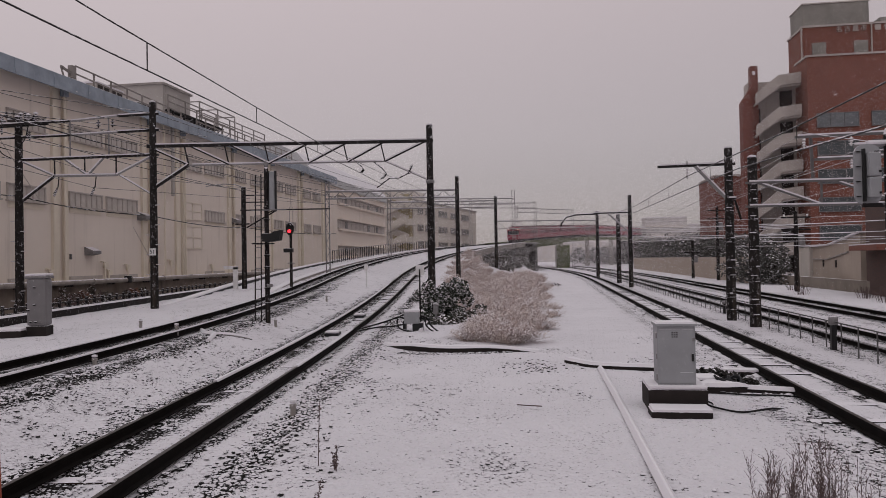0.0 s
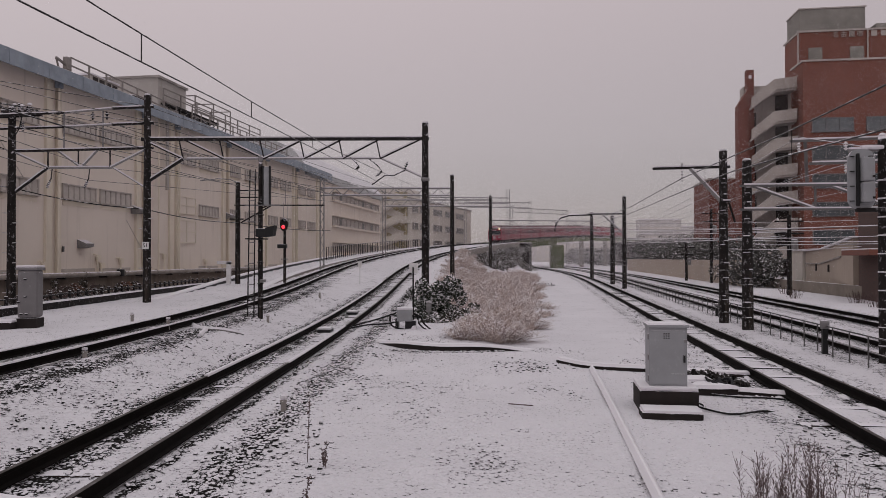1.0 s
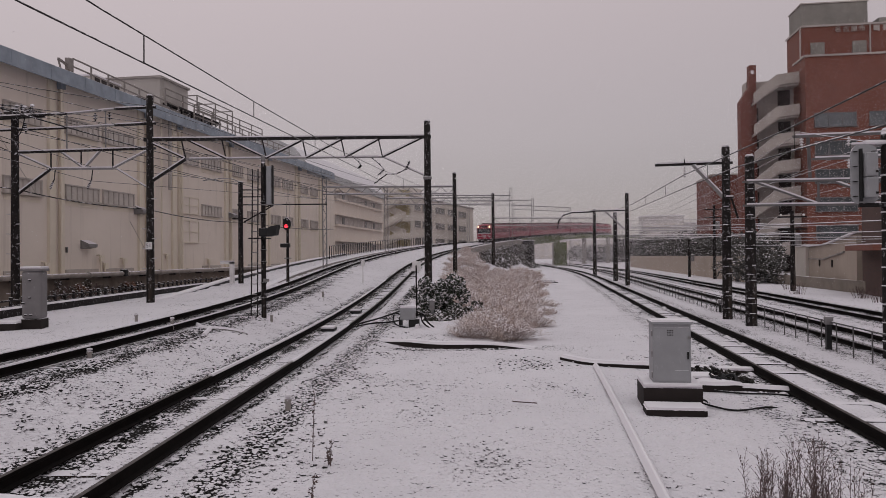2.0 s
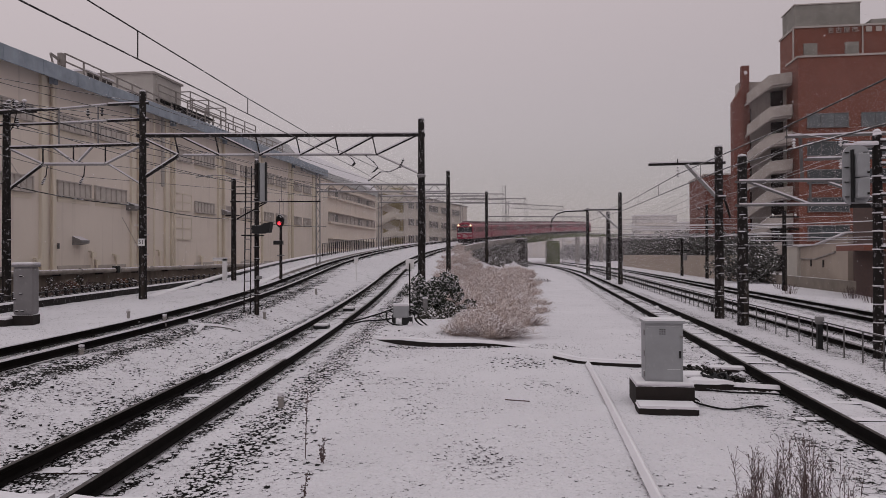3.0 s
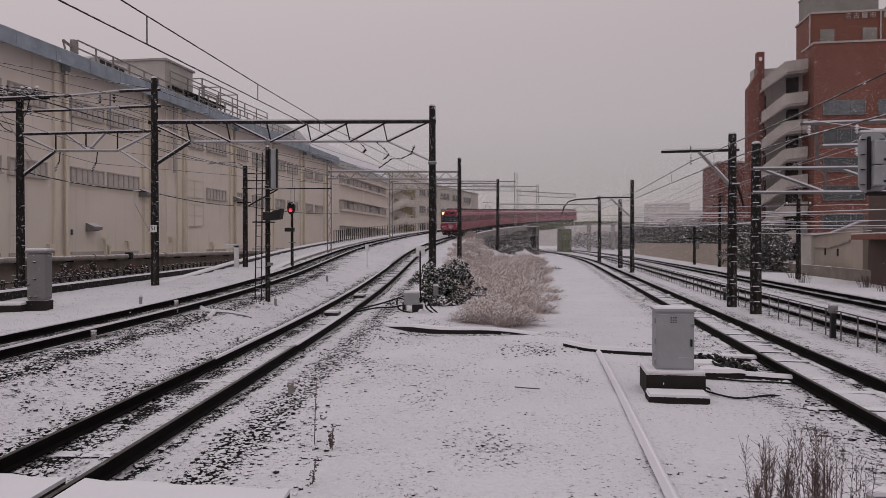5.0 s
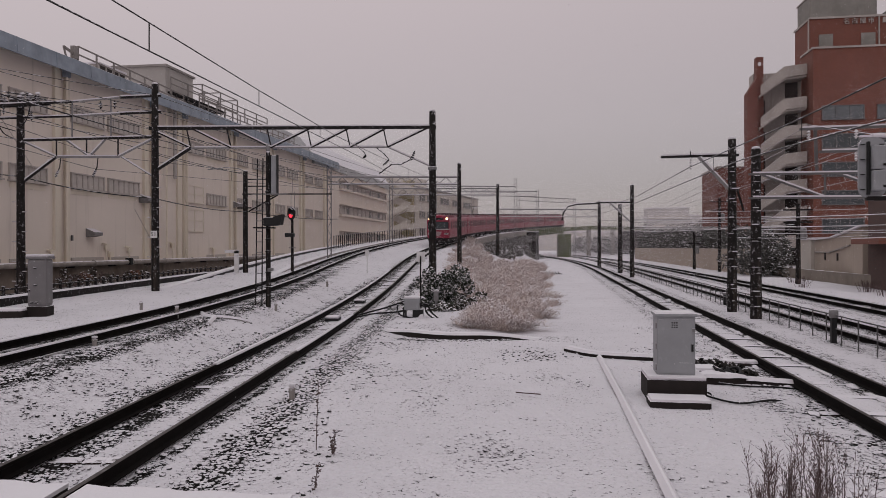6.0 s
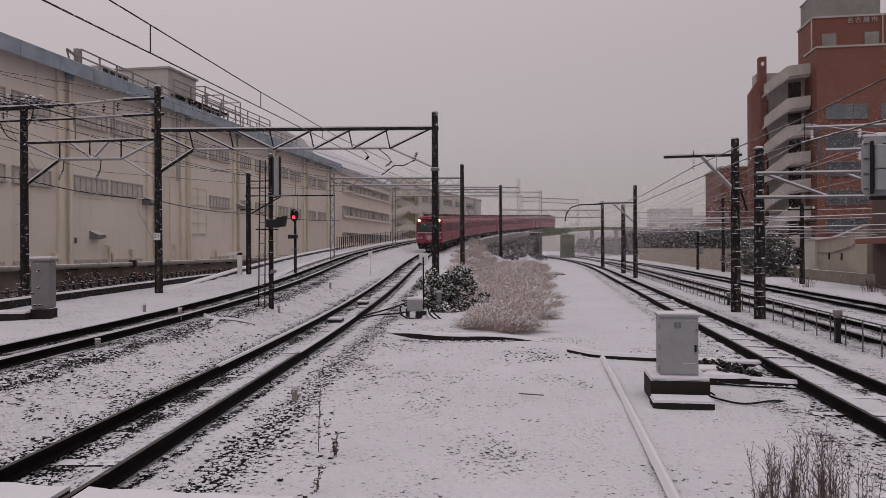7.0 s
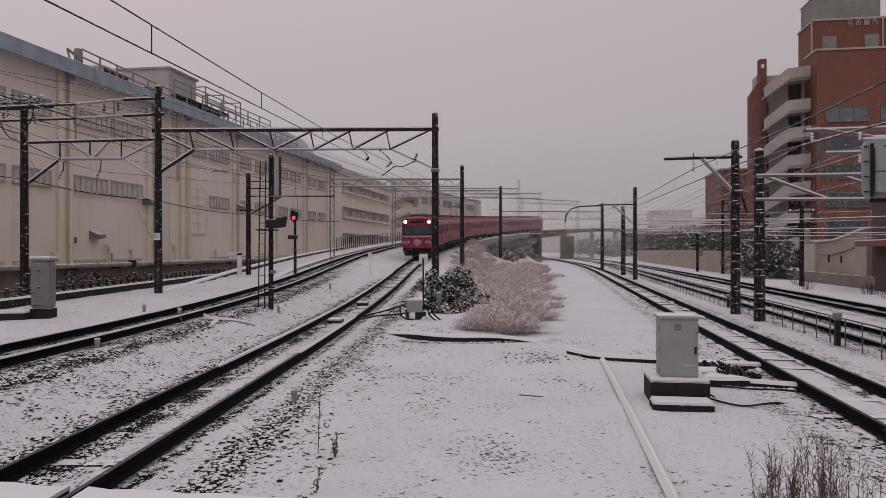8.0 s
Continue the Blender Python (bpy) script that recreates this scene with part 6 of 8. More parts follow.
def left_fence():
    root = tagged(empty("low_fence"), "low dark fence of stubby posts and rails along the factory yard", "fence")
    y = 16.0
    last = None
    while y < 62:
        x = yard_edge(y) - 0.28 if y < 46 else -23.38
        z = 0.62 if y < 46 else max(0.62, ground_z(x, y))
        part("post", box(B(), (x, y, z + 0.20), (0.08, 0.08, 0.54)), M["steel"], root)
        part("snow_cap", box(B(), (x, y, z + 0.478), (0.08, 0.08, 0.016)), M["snow"], root)
        if last:
            for h in (0.16, 0.36):
                part("rail", bar(B(), (last[0], last[1], last[2] + h), (x, y, z + h), 0.06), M["steel"], root)
        last = (x, y, z)
        y += 0.8
    root = tagged(empty("lattice_railing"), "grey railing on the viaduct edge beside the annex", "railing")
    prev = None
    s = 11.0
    while s < 66:
        p = on_line(s, second_offset(s) + 4.3, second_rise(s) - 0.25)
        part("post", bar(B(), p, p + Vector((0, 0, 1.35)), 0.07), M["steel"], root)
        if prev:
            for h in (0.15, 1.35):
                part("rail", bar(B(), prev + Vector((0, 0, h)), p + Vector((0, 0, h)), 0.06), M["galv"], root)
        prev = p
        s += 0.95 if s < 30 else 1.4


left_fence()


def right_fence():
    root = tagged(empty("track_fence"), "low thin dark fence with two rails between the tracks", "fence")
    y, last = 9.0, None
    while y < 96:
        x = 6.92 if y < 60 else 6.92 - 0.0004 * (y - 60) ** 2
        part("post", bar(B(), (x, y, -0.1), (x, y, 0.70), 0.025), M["fence"], root)
        if last:
            for h, w in ((0.70, 0.032), (0.36, 0.022)):
                part("rail", bar(B(), (last[0], last[1], h), (x, y, h), w), M["fence"], root)
        last = (x, y)
        y += 1.0
    for px, py, h in ((6.88, 19.4, 0.86), (6.98, 31.5, 0.55)):
        r = tagged(empty("marker_post", pose(px, py, 0)), "short dark post with a pale junction box", "post", group="trackside posts")
        part("post", box(B(), (0, 0, h * 0.35), (0.12, 0.12, h * 0.9)), M["black"], r)
        part("junction_box", box(B(), (0, 0, h * 0.85), (0.21, 0.16, h * 0.26), None, 0.06), M["galv"], r, "pale rounded junction box with snow")


right_fence()


# ---------------------------------------------------------------- cabinets
def relay_cabinet():
    root = tagged(empty("relay_cabinet", pose(1.9, 12.15, 0.355)), "pale grey steel relay cabinet on a dark snowy plinth", "cabinet", group="trackside cabinets")
    part("body", box(B(), (0, 0, 0.485), (0.585, 0.46, 0.93), None, 0.012), M["cabinet"], root)
    part("lid", box(B(), (0, 0, 0.97), (0.64, 0.52, 0.05), None, 0.012), M["cabinet"], root)
    part("snow_layer", box(B(), (0, 0.03, 0.998), (0.58, 0.44, 0.02), None, 0.009), M["snow"], root, "thin layer of snow")
    door = part("door", box(B(), (0.0, -0.232, 0.475), (0.53, 0.012, 0.85), None, 0.003), M["cabinet"], root)
    part("handle", box(B(), (0.245, -0.25, 0.46), (0.03, 0.03, 0.12), None, 0.006), M["black"], door, "black handle")
    part("hinge", box(B(), (0.265, -0.24, 0.74), (0.05, 0.03, 0.05)), M["galv"], door)
    for i in range(3):
        for j in range(3):
            part("label_bar", box(B(), (-0.06 + i * 0.035, -0.2405, 0.85 - j * 0.035), (0.022, 0.004, 0.016 if j else 0.02)), M["black"] if j else M["dark"], door)
    part("scrape", box(B(), (0.15, -0.2405, 0.22), (0.2, 0.004, 0.006)), M["label"], door)
    for z in (0.80, 0.47, 0.14):
        part("side_hinge", box(B(), (-0.298, -0.18, z), (0.02, 0.05, 0.09)), M["galv"], root)
    p = part("plinth", box(B(), (-0.01, 0.05, -0.20), (0.90, 0.86, 0.34), None, 0.01), M["stonewall"], root, "dark wet concrete plinth")
    part("plinth_snow", box(B(), (-0.01, 0.06, 0.0), (0.89, 0.85, 0.05), None, 0.018), M["snow"], p)
    st = part("step_slab", box(B(), (-0.05, -0.72, -0.33), (0.88, 0.46, 0.14), None, 0.01), M["stonewall"], root, "dark step slab")
    part("step_snow", box(B(), (-0.04, -0.70, -0.25), (0.86, 0.46, 0.05), None, 0.018), M["snow"], st)


relay_cabinet()


def yard_cabinet():
    root = tagged(empty("yard_cabinet", pose(-14.80, 19.2, 0.33, 0, 0, 14)), "tall grey cabinet with rounded corners and snow on top", "cabinet", group="trackside cabinets")
    part("body", box(B(), (0, 0, 1.08), (0.54, 0.48, 1.38), None, 0.09), M["greycase"], root)
    part("cap", box(B(), (0, 0, 1.80), (0.61, 0.54, 0.08), None, 0.03), M["greycase"], root)
    part("snow_layer", box(B(), (0, 0, 1.87), (0.59, 0.52, 0.06), None, 0.03), M["snow"], root)
    part("base", box(B(), (0, 0, 0.14), (0.56, 0.50, 0.50), None, 0.02), M["stonewall"], root, "dark concrete base")
    for x, z in ((-0.05, 1.5), (-0.05, 1.0), (0.0, 0.5), (-0.3, 0.85), (-0.2, 0.5)):
        part("vent_knob", box(B(), (x * 0.7, -0.25, z), (0.07, 0.06, 0.035), None, 0.01), M["steel"], root)
        part("knob_snow", box(B(), (x * 0.7, -0.25, z + 0.022), (0.07, 0.06, 0.014), None, 0.005), M["snow"], root)
    r = tagged(empty("cable_duct", pose(-15.6, 18.7, 0.40, 0, 0, 14)), "low dark duct leading to the grey cabinet, snow on top", "duct")
    part("duct", box(B(), (0, 0, 0.10), (1.3, 0.7, 0.26), None, 0.03), M["stonewall"], r)
    part("snow_layer", box(B(), (0, 0.05, 0.25), (1.28, 0.62, 0.07), None, 0.03), M["snow"], r)


yard_cabinet()


def point_machine():
    z = 0.1
    root = tagged(empty("point_machine", pose(-4.75, 24.2, z - 0.12, 0, 0, 6)), "small snowy track switch box on a frame with thick cables", "track equipment")
    part("case", box(B(), (0, 0, 0.52), (0.52, 0.42, 0.40), None, 0.03), M["cabinet"], root, "pale grey metal case")
    part("snow_layer", box(B(), (0, 0, 0.74), (0.52, 0.42, 0.08), None, 0.035), M["snow"], root)
    part("frame", box(box(B(), (-0.25, 0, 0.18), (0.10, 0.4, 0.5)), (0.2, 0, 0.18), (0.35, 0.35, 0.32)), M["black"], root, "dark support frame")
    for i, (pts) in enumerate((((-0.25, -0.2, 0.5), (-0.45, -0.2, 0.55), (-0.42, -0.25, 0.2), (0.1, -0.35, 0.06), (0.7, -0.35, 0.03)),
                               ((0.25, -0.1, 0.5), (0.42, -0.15, 0.55), (0.5, -0.2, 0.25), (0.75, -0.3, 0.05)),
                               ((0.25, 0.0, 0.45), (0.5, 0.0, 0.5), (0.65, -0.1, 0.25), (0.9, -0.15, 0.04)),
                               ((-0.28, 0.1, 0.6), (-0.7, 0.1, 0.45), (-1.2, 0.1, 0.30), (-1.9, 0.1, 0.12)),
                               ((-0.28, -0.2, 0.3), (-0.7, -0.3, 0.25), (-1.2, -0.3, 0.22), (-1.9, -0.5, 0.1)))):
        part("cable", tube(B(), rounded([Vector(p) for p in pts]), 0.03, 6), M["cable"], root, "thick black cable with snow")
    part("foot", prism(B(), ((0.2, 0.0), (0.45, 0.0), (0.4, 0.22), (0.3, 0.2)), -0.75, -0.5), M["snow"], root)


point_machine()


def pole_post(label, x, y, h, r, mat, box_top=None):
    root = tagged(empty("marker_post", pose(x, y, ground_z(x, y) - 0.03)), label, "post", group="trackside posts")
    part("post", lathe(B(), ((r, -0.1), (r, 0), (r * 0.9, h), (r * 0.6, h + 0.02)), 8), M[mat], root)
    if box_top:
        part("head", box(B(), (0, 0, h + box_top[1] / 2 - 0.02), (box_top[0], box_top[0] * 0.8, box_top[1]), None, 0.01), M[mat], root)
    part("snow_cap", box(B(), (0, 0, h + (box_top[1] if box_top else 0) + 0.02), ((box_top[0] if box_top else r * 1.8), (box_top[0] if box_top else r * 1.8) * 0.8, 0.05), None, 0.015), M["snow"], root)


def white_board():
    root = tagged(empty("trackside_board", pose(-4.72, 25.6, ground_z(-4.72, 25.6) - 0.03)), "plain white board on a thin dark post by the track", "sign")
    part("post", lathe(B(), ((0.03, 0), (0.028, 2.05)), 8), M["steel"], root)
    part("board", box(B(), (0.0, 0.06, 2.02), (0.31, 0.03, 0.36), None, 0.012), M["white"], root)


white_board()
pole_post("short pale post with a small box beside the bush", -4.35, 26.8, 0.35, 0.05, "galv", (0.18, 0.36))
for x, y, h in ((-4.1, 11.0, 0.19), (-10.1, 18.4, 0.34), (-9.2, 13.5, 0.14), (-12.9, 21.3, 0.22), (-10.7, 33.5, 0.26), (-9.15, 23.1, 0.24)):
    pole_post("short pale concrete marker stub in the snow", x, y, h, 0.05, "concrete", (0.095, 0.05))
pole_post("grey square post near the platform end", 2.80, 6.75, 0.10, 0.06, "concrete", (0.2, 0.16))
pole_post("slim white marker post with a small plate", -11.6, 44.5, 1.1, 0.035, "white", (0.22, 0.35))


def tee_post(x, y, h):
    root = tagged(empty("tee_post", pose(x, y, ground_z(x, y))), "white T-shaped concrete post with a snowy arm", "post", group="trackside posts")
    part("post", box(B(), (0, 0, h / 2), (0.22, 0.2, h)), M["white"], root)
    part("arm", box(B(), (-0.28, 0, h - 0.05), (0.78, 0.2, 0.12)), M["white"], root)
    part("snow_layer", box(B(), (-0.28, 0, h + 0.04), (0.80, 0.22, 0.06), None, 0.02), M["snow"], root)


tee_post(-17.9, 39.3, 1.25)


def number_sign():
    root = tagged(empty("pole_number_plate", pose(-16.72, 28.58, 2.98)), "small white number plate fixed to a pole", "sign")
    part("plate", box(B(), (0, 0, 0), (0.30, 0.02, 0.30), None, 0.01), M["white"], root)
    txt = bpy.data.curves.new("digits", "FONT")
    txt.body, txt.size, txt.extrude, txt.align_x, txt.align_y = "51", 0.24, 0.004, "CENTER", "CENTER"
    txt.materials.append(M["black"])
    ob = new("digits", txt)
    ob.parent = root
    ob.matrix_basis = pose(0, -0.016, 0, 90, 0, 0)


number_sign()


def platform_post():
    root = tagged(empty("barrier_post", pose(-2.572, 3.0, ground_z(-2.572, 3.0))), "slim orange-red barrier post at the platform end", "post")
    part("post", tube(B(), ((0.0, 0, -0.1), (-0.032, 0, 1.0), (-0.062, 0, 1.95)), 0.05, 10), M["orange"], root, smooth=True)
    part("foot", lathe(B(), ((0.14, -0.02), (0.14, 0.03), (0.06, 0.07)), 14), M["black"], root)
    part("cap", lathe(B(), ((0.052, 1.94), (0.052, 1.97), (0.02, 2.0)), 10, Matrix.Translation((-0.062, 0, 0))), M["orange"], root)


platform_post()


# ---------------------------------------------------------------- on the ground
def rail_snow():
    root = tagged(empty("rail_snow"), "narrow ridge of snow lying on a rail head", "snow", group="rail snow")
    pts = [on_line(-48.3 + i * 1.0, 0.565, 0.003) for i in range(34)]
    part("ridge", sweep(B(), pts, ((-0.046, -0.012), (0.046, -0.012), (0.032, 0.03), (-0.030, 0.03))), M["snow"], root)
    root = tagged(empty("rail_snow"), "narrow ridge of snow lying on a rail head", "snow", group="rail snow")
    pts = [on_line(-46.5 + i * 1.0, -0.565, 0.003) for i in range(9)]
    part("ridge", sweep(B(), pts, ((-0.042, -0.01), (0.036, -0.01), (0.022, 0.024), (-0.028, 0.024))), M["snow"], root)
    for side in (-0.565, 0.565):
        root = tagged(empty("rail_snow"), "narrow ridge of snow lying on a rail head", "snow", group="rail snow")
        pts = [on_line(-62 + i * 1.5, second_offset(-62 + i * 1.5) + side, second_rise(-62 + i * 1.5) + 0.003) for i in range(70)]
        part("ridge", sweep(B(), pts, ((-0.036, -0.008), (0.036, -0.008), (0.024, 0.022), (-0.024, 0.022))), M["snow"], root)
    # drifts lying against the rails of the straight track
    for side in (-0.565, 0.565):
        for face in (-1, 1):
            root = tagged(empty("snow_drift"), "uneven low drift of snow against a rail", "snow", group="rail drifts")
            pts = []
            for i in range(280):
                y = 6 + i * 0.15
                rise = -0.125 + 0.05 * noise.noise((y * 0.9, side * 7, face * 3.0)) + 0.075 * noise.noise((y * 3.7, side, face))
                pts.append(Vector((right_x(y) + side + face * 0.10, y, 0.085 + rise)))
            part("drift", sweep(B(), pts, ((-0.14, -0.09), (0.14, -0.09), (0.06, 0.03), (0.0, 0.05), (-0.06, 0.03))), M["snow"], root)


rail_snow()


def crossing():
    """Boards level with the rail heads, cut square at the platform end."""
    root = tagged(empty("crossing_deck"), "snow-covered crossing boards flush with the rail", "crossing")

    def reach(left):
        lo, hi = -66.0, -45.0
        for _ in range(40):
            m = (lo + hi) / 2
            lo, hi = (m, hi) if on_line(m, left).y < 6.16 + 0.03 * math.sin(9 * left) else (lo, m)
        return lo

    for a, b in ((2.4, 0.62), (0.50, -0.43), (-0.62, -2.6)):
        for name, w, up0, up1, mat in (("board", 0.0, -0.25, -0.035, "stonewall"), ("snow_layer", 0.012, -0.035, 0.004, "snow")):
            bm = B()
            ls = [a + (b - a) * i / 8 for i in range(9)]
            ends = [on_line(reach(l) + w, l, 0) for l in ls]
            plan = ends + [on_line(-66, b, 0), on_line(-66, a, 0)]
            lo = [bm.verts.new((p.x, p.y, 0.2 + up0)) for p in plan]
            hi = [bm.verts.new((p.x, p.y, 0.2 + up1)) for p in plan]
            bm.faces.new(lo[::-1])
            bm.faces.new(hi)
            n = len(plan)
            for i in range(n):
                bm.faces.new((lo[i], lo[(i + 1) % n], hi[(i + 1) % n], hi[i]))
            bmesh.ops.recalc_face_normals(bm, faces=bm.faces)
            part(name, bm, M[mat], root, "even layer of fresh snow" if w else "")


crossing()


def ground_ridges():
    # dark-edged snow slab before the grass, and cable troughs on the ground
    def ridge(name, label, pts, w, h, mat):
        root = tagged(empty(name), label, "cable trough", group="ground troughs")
        pts = rounded([Vector((x, y, 0)) for x, y in pts])
        pts = [Vector((x, y, ground_z(x, y) - (0.15 * (smooth01(len(pts) * 0.55, len(pts) - 1, i) + smooth01(len(pts) * 0.28, 0, i)) if h > 0.11 else 0))) for i, (x, y, _) in enumerate(pts)]
        part("trough", sweep(B(), pts, ((-w, -0.2), (w, -0.2), (w, h), (-w, h))), M[mat], root)
        part("snow_lid", sweep(B(), [p + Vector((0, 0, h)) for p in pts], ((-w - 0.02, 0), (w + 0.02, 0), (w - 0.03, 0.06), (-w + 0.03, 0.06))), M["snow"], root)

    ridge("cable_trough", "dark low trough edge under snow before the grass", ((-4.75, 20.6), (-4.0, 19.5), (-2.9, 18.8), (-1.9, 18.9), (-1.0, 19.15), (-0.4, 19.2)), 0.14, 0.13, "stonewall")
    ridge("cable_trough", "dark trough leading to the relay cabinet", ((0.3, 17.1), (0.55, 16.7), (0.95, 16.25), (1.9, 16.0), (2.6, 15.9)), 0.10, 0.07, "stonewall")
    ridge("cable_trough", "narrow snow-covered trough running towards the platform", ((0.96, 16.0), (1.03, 12.5), (1.06, 10.0), (1.09, 7.5), (1.13, 4.5)), 0.045, 0.035, "concrete")
    ridge("cable_trough", "short dark duct behind the relay cabinet", ((2.3, 13.6), (2.95, 13.5), (3.4, 13.8)), 0.25, 0.12, "stonewall")
    ridge("cable_trough", "short forked trough under the snow", ((-10.6, 20.6), (-9.5, 19.3), (-8.7, 19.9)), 0.06, 0.02, "concrete")
    ridge("cable_trough", "short forked trough under the snow", ((-9.45, 19.3), (-8.9, 17.8)), 0.05, 0.02, "concrete")
    root = tagged(empty("track_cables"), "bundle of dark cables under snow crossing to the track", "cable")
    for pts in (((2.35, 12.3), (2.5, 11.9), (2.8, 11.6), (3.3, 11.9), (3.6, 12.1)), ((2.75, 13.3), (3.2, 13.05), (3.8, 13.0), (4.2, 13.1)), ((2.6, 14.6), (3.3, 14.2), (4.0, 14.1)), ((2.42, 12.5), (2.5, 12.2), (2.46, 12.0))):
        ps = [Vector((x, y, ground_z(x, y) + (0.03 if i < len(pts) - 1 else -0.04))) for i, (x, y) in enumerate(pts)]
        part("cable", tube(B(), rounded(ps), 0.018, 6), M["cable"], root)
    root = tagged(empty("cable_coil", pose(3.05, 13.75, ground_z(3.05, 13.75))), "tangled coil of black cable behind the relay cabinet", "cable")
    for k in range(9):
        rr, zz = 0.17 + 0.06 * math.sin(k * 2.1), 0.02 + 0.02 * k
        ps = [Vector((rr * math.cos(a) + 0.10 * math.sin(k * 1.3), rr * math.sin(a) * 1.2, zz + 0.06 * math.sin(2 * a + k))) for a in [i * math.pi / 8 for i in range(17)]]
        part("loop", tube(B(), ps, 0.024, 5), M["rubber"], root)
    stick = tagged(empty("stick", pose(0, 0, 0)), "short dark twig lying in the snow", "twig")
    part("twig", tube(B(), rounded([Vector((x, y, ground_z(x, y) + 0.03 + 0.02 * i)) for i, (x, y) in enumerate(((-0.62, 11.95), (-0.45, 11.8), (-0.22, 11.65)))]), 0.010, 5), M["twig"], stick)

    def block(label, x, y, w, d, h, turn):
        root = tagged(empty("concrete_block", pose(x, y, ground_z(x, y), 0, 0, turn)), label, "block", group="cable blocks")
        part("block", box(B(), (0, 0, h / 2 - 0.1), (w, d, h + 0.2), None, 0.015), M["stonewall"], root)
        part("snow_layer", box(B(), (0, 0, h + 0.02), (w - 0.02, d - 0.02, 0.05), None, 0.02), M["snow"], root)

    block("dark wet block behind the relay cabinet, snow on top", 2.72, 13.95, 0.46, 0.5, 0.17, 4)
    block("dark wet slab beside the straight track, snow on top", 2.75, 15.4, 0.9, 0.35, 0.10, 6)
    block("dark wet slab beside the straight track, snow on top", 3.7, 15.5, 0.7, 0.3, 0.07, -5)
    ridge("cable_trough", "black duct under a snowy cable leading to the straight track", ((2.85, 13.45), (3.3, 13.5), (3.8, 13.35), (4.35, 13.2)), 0.07, 0.06, "stonewall")
    root = tagged(empty("track_rack", pose(-0.05, 65.0, ground_z(-0.05, 65.0))), "row of short bent dark bars standing in the snow", "rack")
    for i in range(5):
        part("bar", tube(B(), ((-0.5 + i * 0.25, 0, -0.05), (-0.52 + i * 0.25, 0, 0.15), (-0.62 + i * 0.25, 0, 0.27)), 0.035, 6), M["steel"], root)
    part("foot_bar", bar(B(), (-0.75, 0, 0.06), (0.75, 0, 0.06), 0.07), M["steel"], root)
    root = tagged(empty("track_magnet", on_bed(-38.6)), "flat snow-covered box between the rails", "track equipment", group="track boxes")
    part("box", box(B(), (0, 0, 0.06), (0.42, 0.62, 0.10), None, 0.02), M["black"], root)
    part("snow_layer", box(B(), (0, 0, 0.135), (0.40, 0.60, 0.05), None, 0.02), M["snow"], root)
    copy_thing(root, on_bed(-32.5))


def on_bed(s):
    p = on_line(s, 0.05, -0.19)
    return pose(p.x, p.y, p.z, 0, 0, -math.degrees(heading(s)))


ground_ridges()


# ---------------------------------------------------------------- loose stones
def merged(name, verts, faces, mat, smooth=False):
    me = bpy.data.meshes.new(name)
    me.from_pydata(verts, [], faces)
    me.materials.append(mat)
    if smooth:
        me.polygons.foreach_set("use_smooth", np.ones(len(me.polygons), dtype=bool))
    return new(name, me)


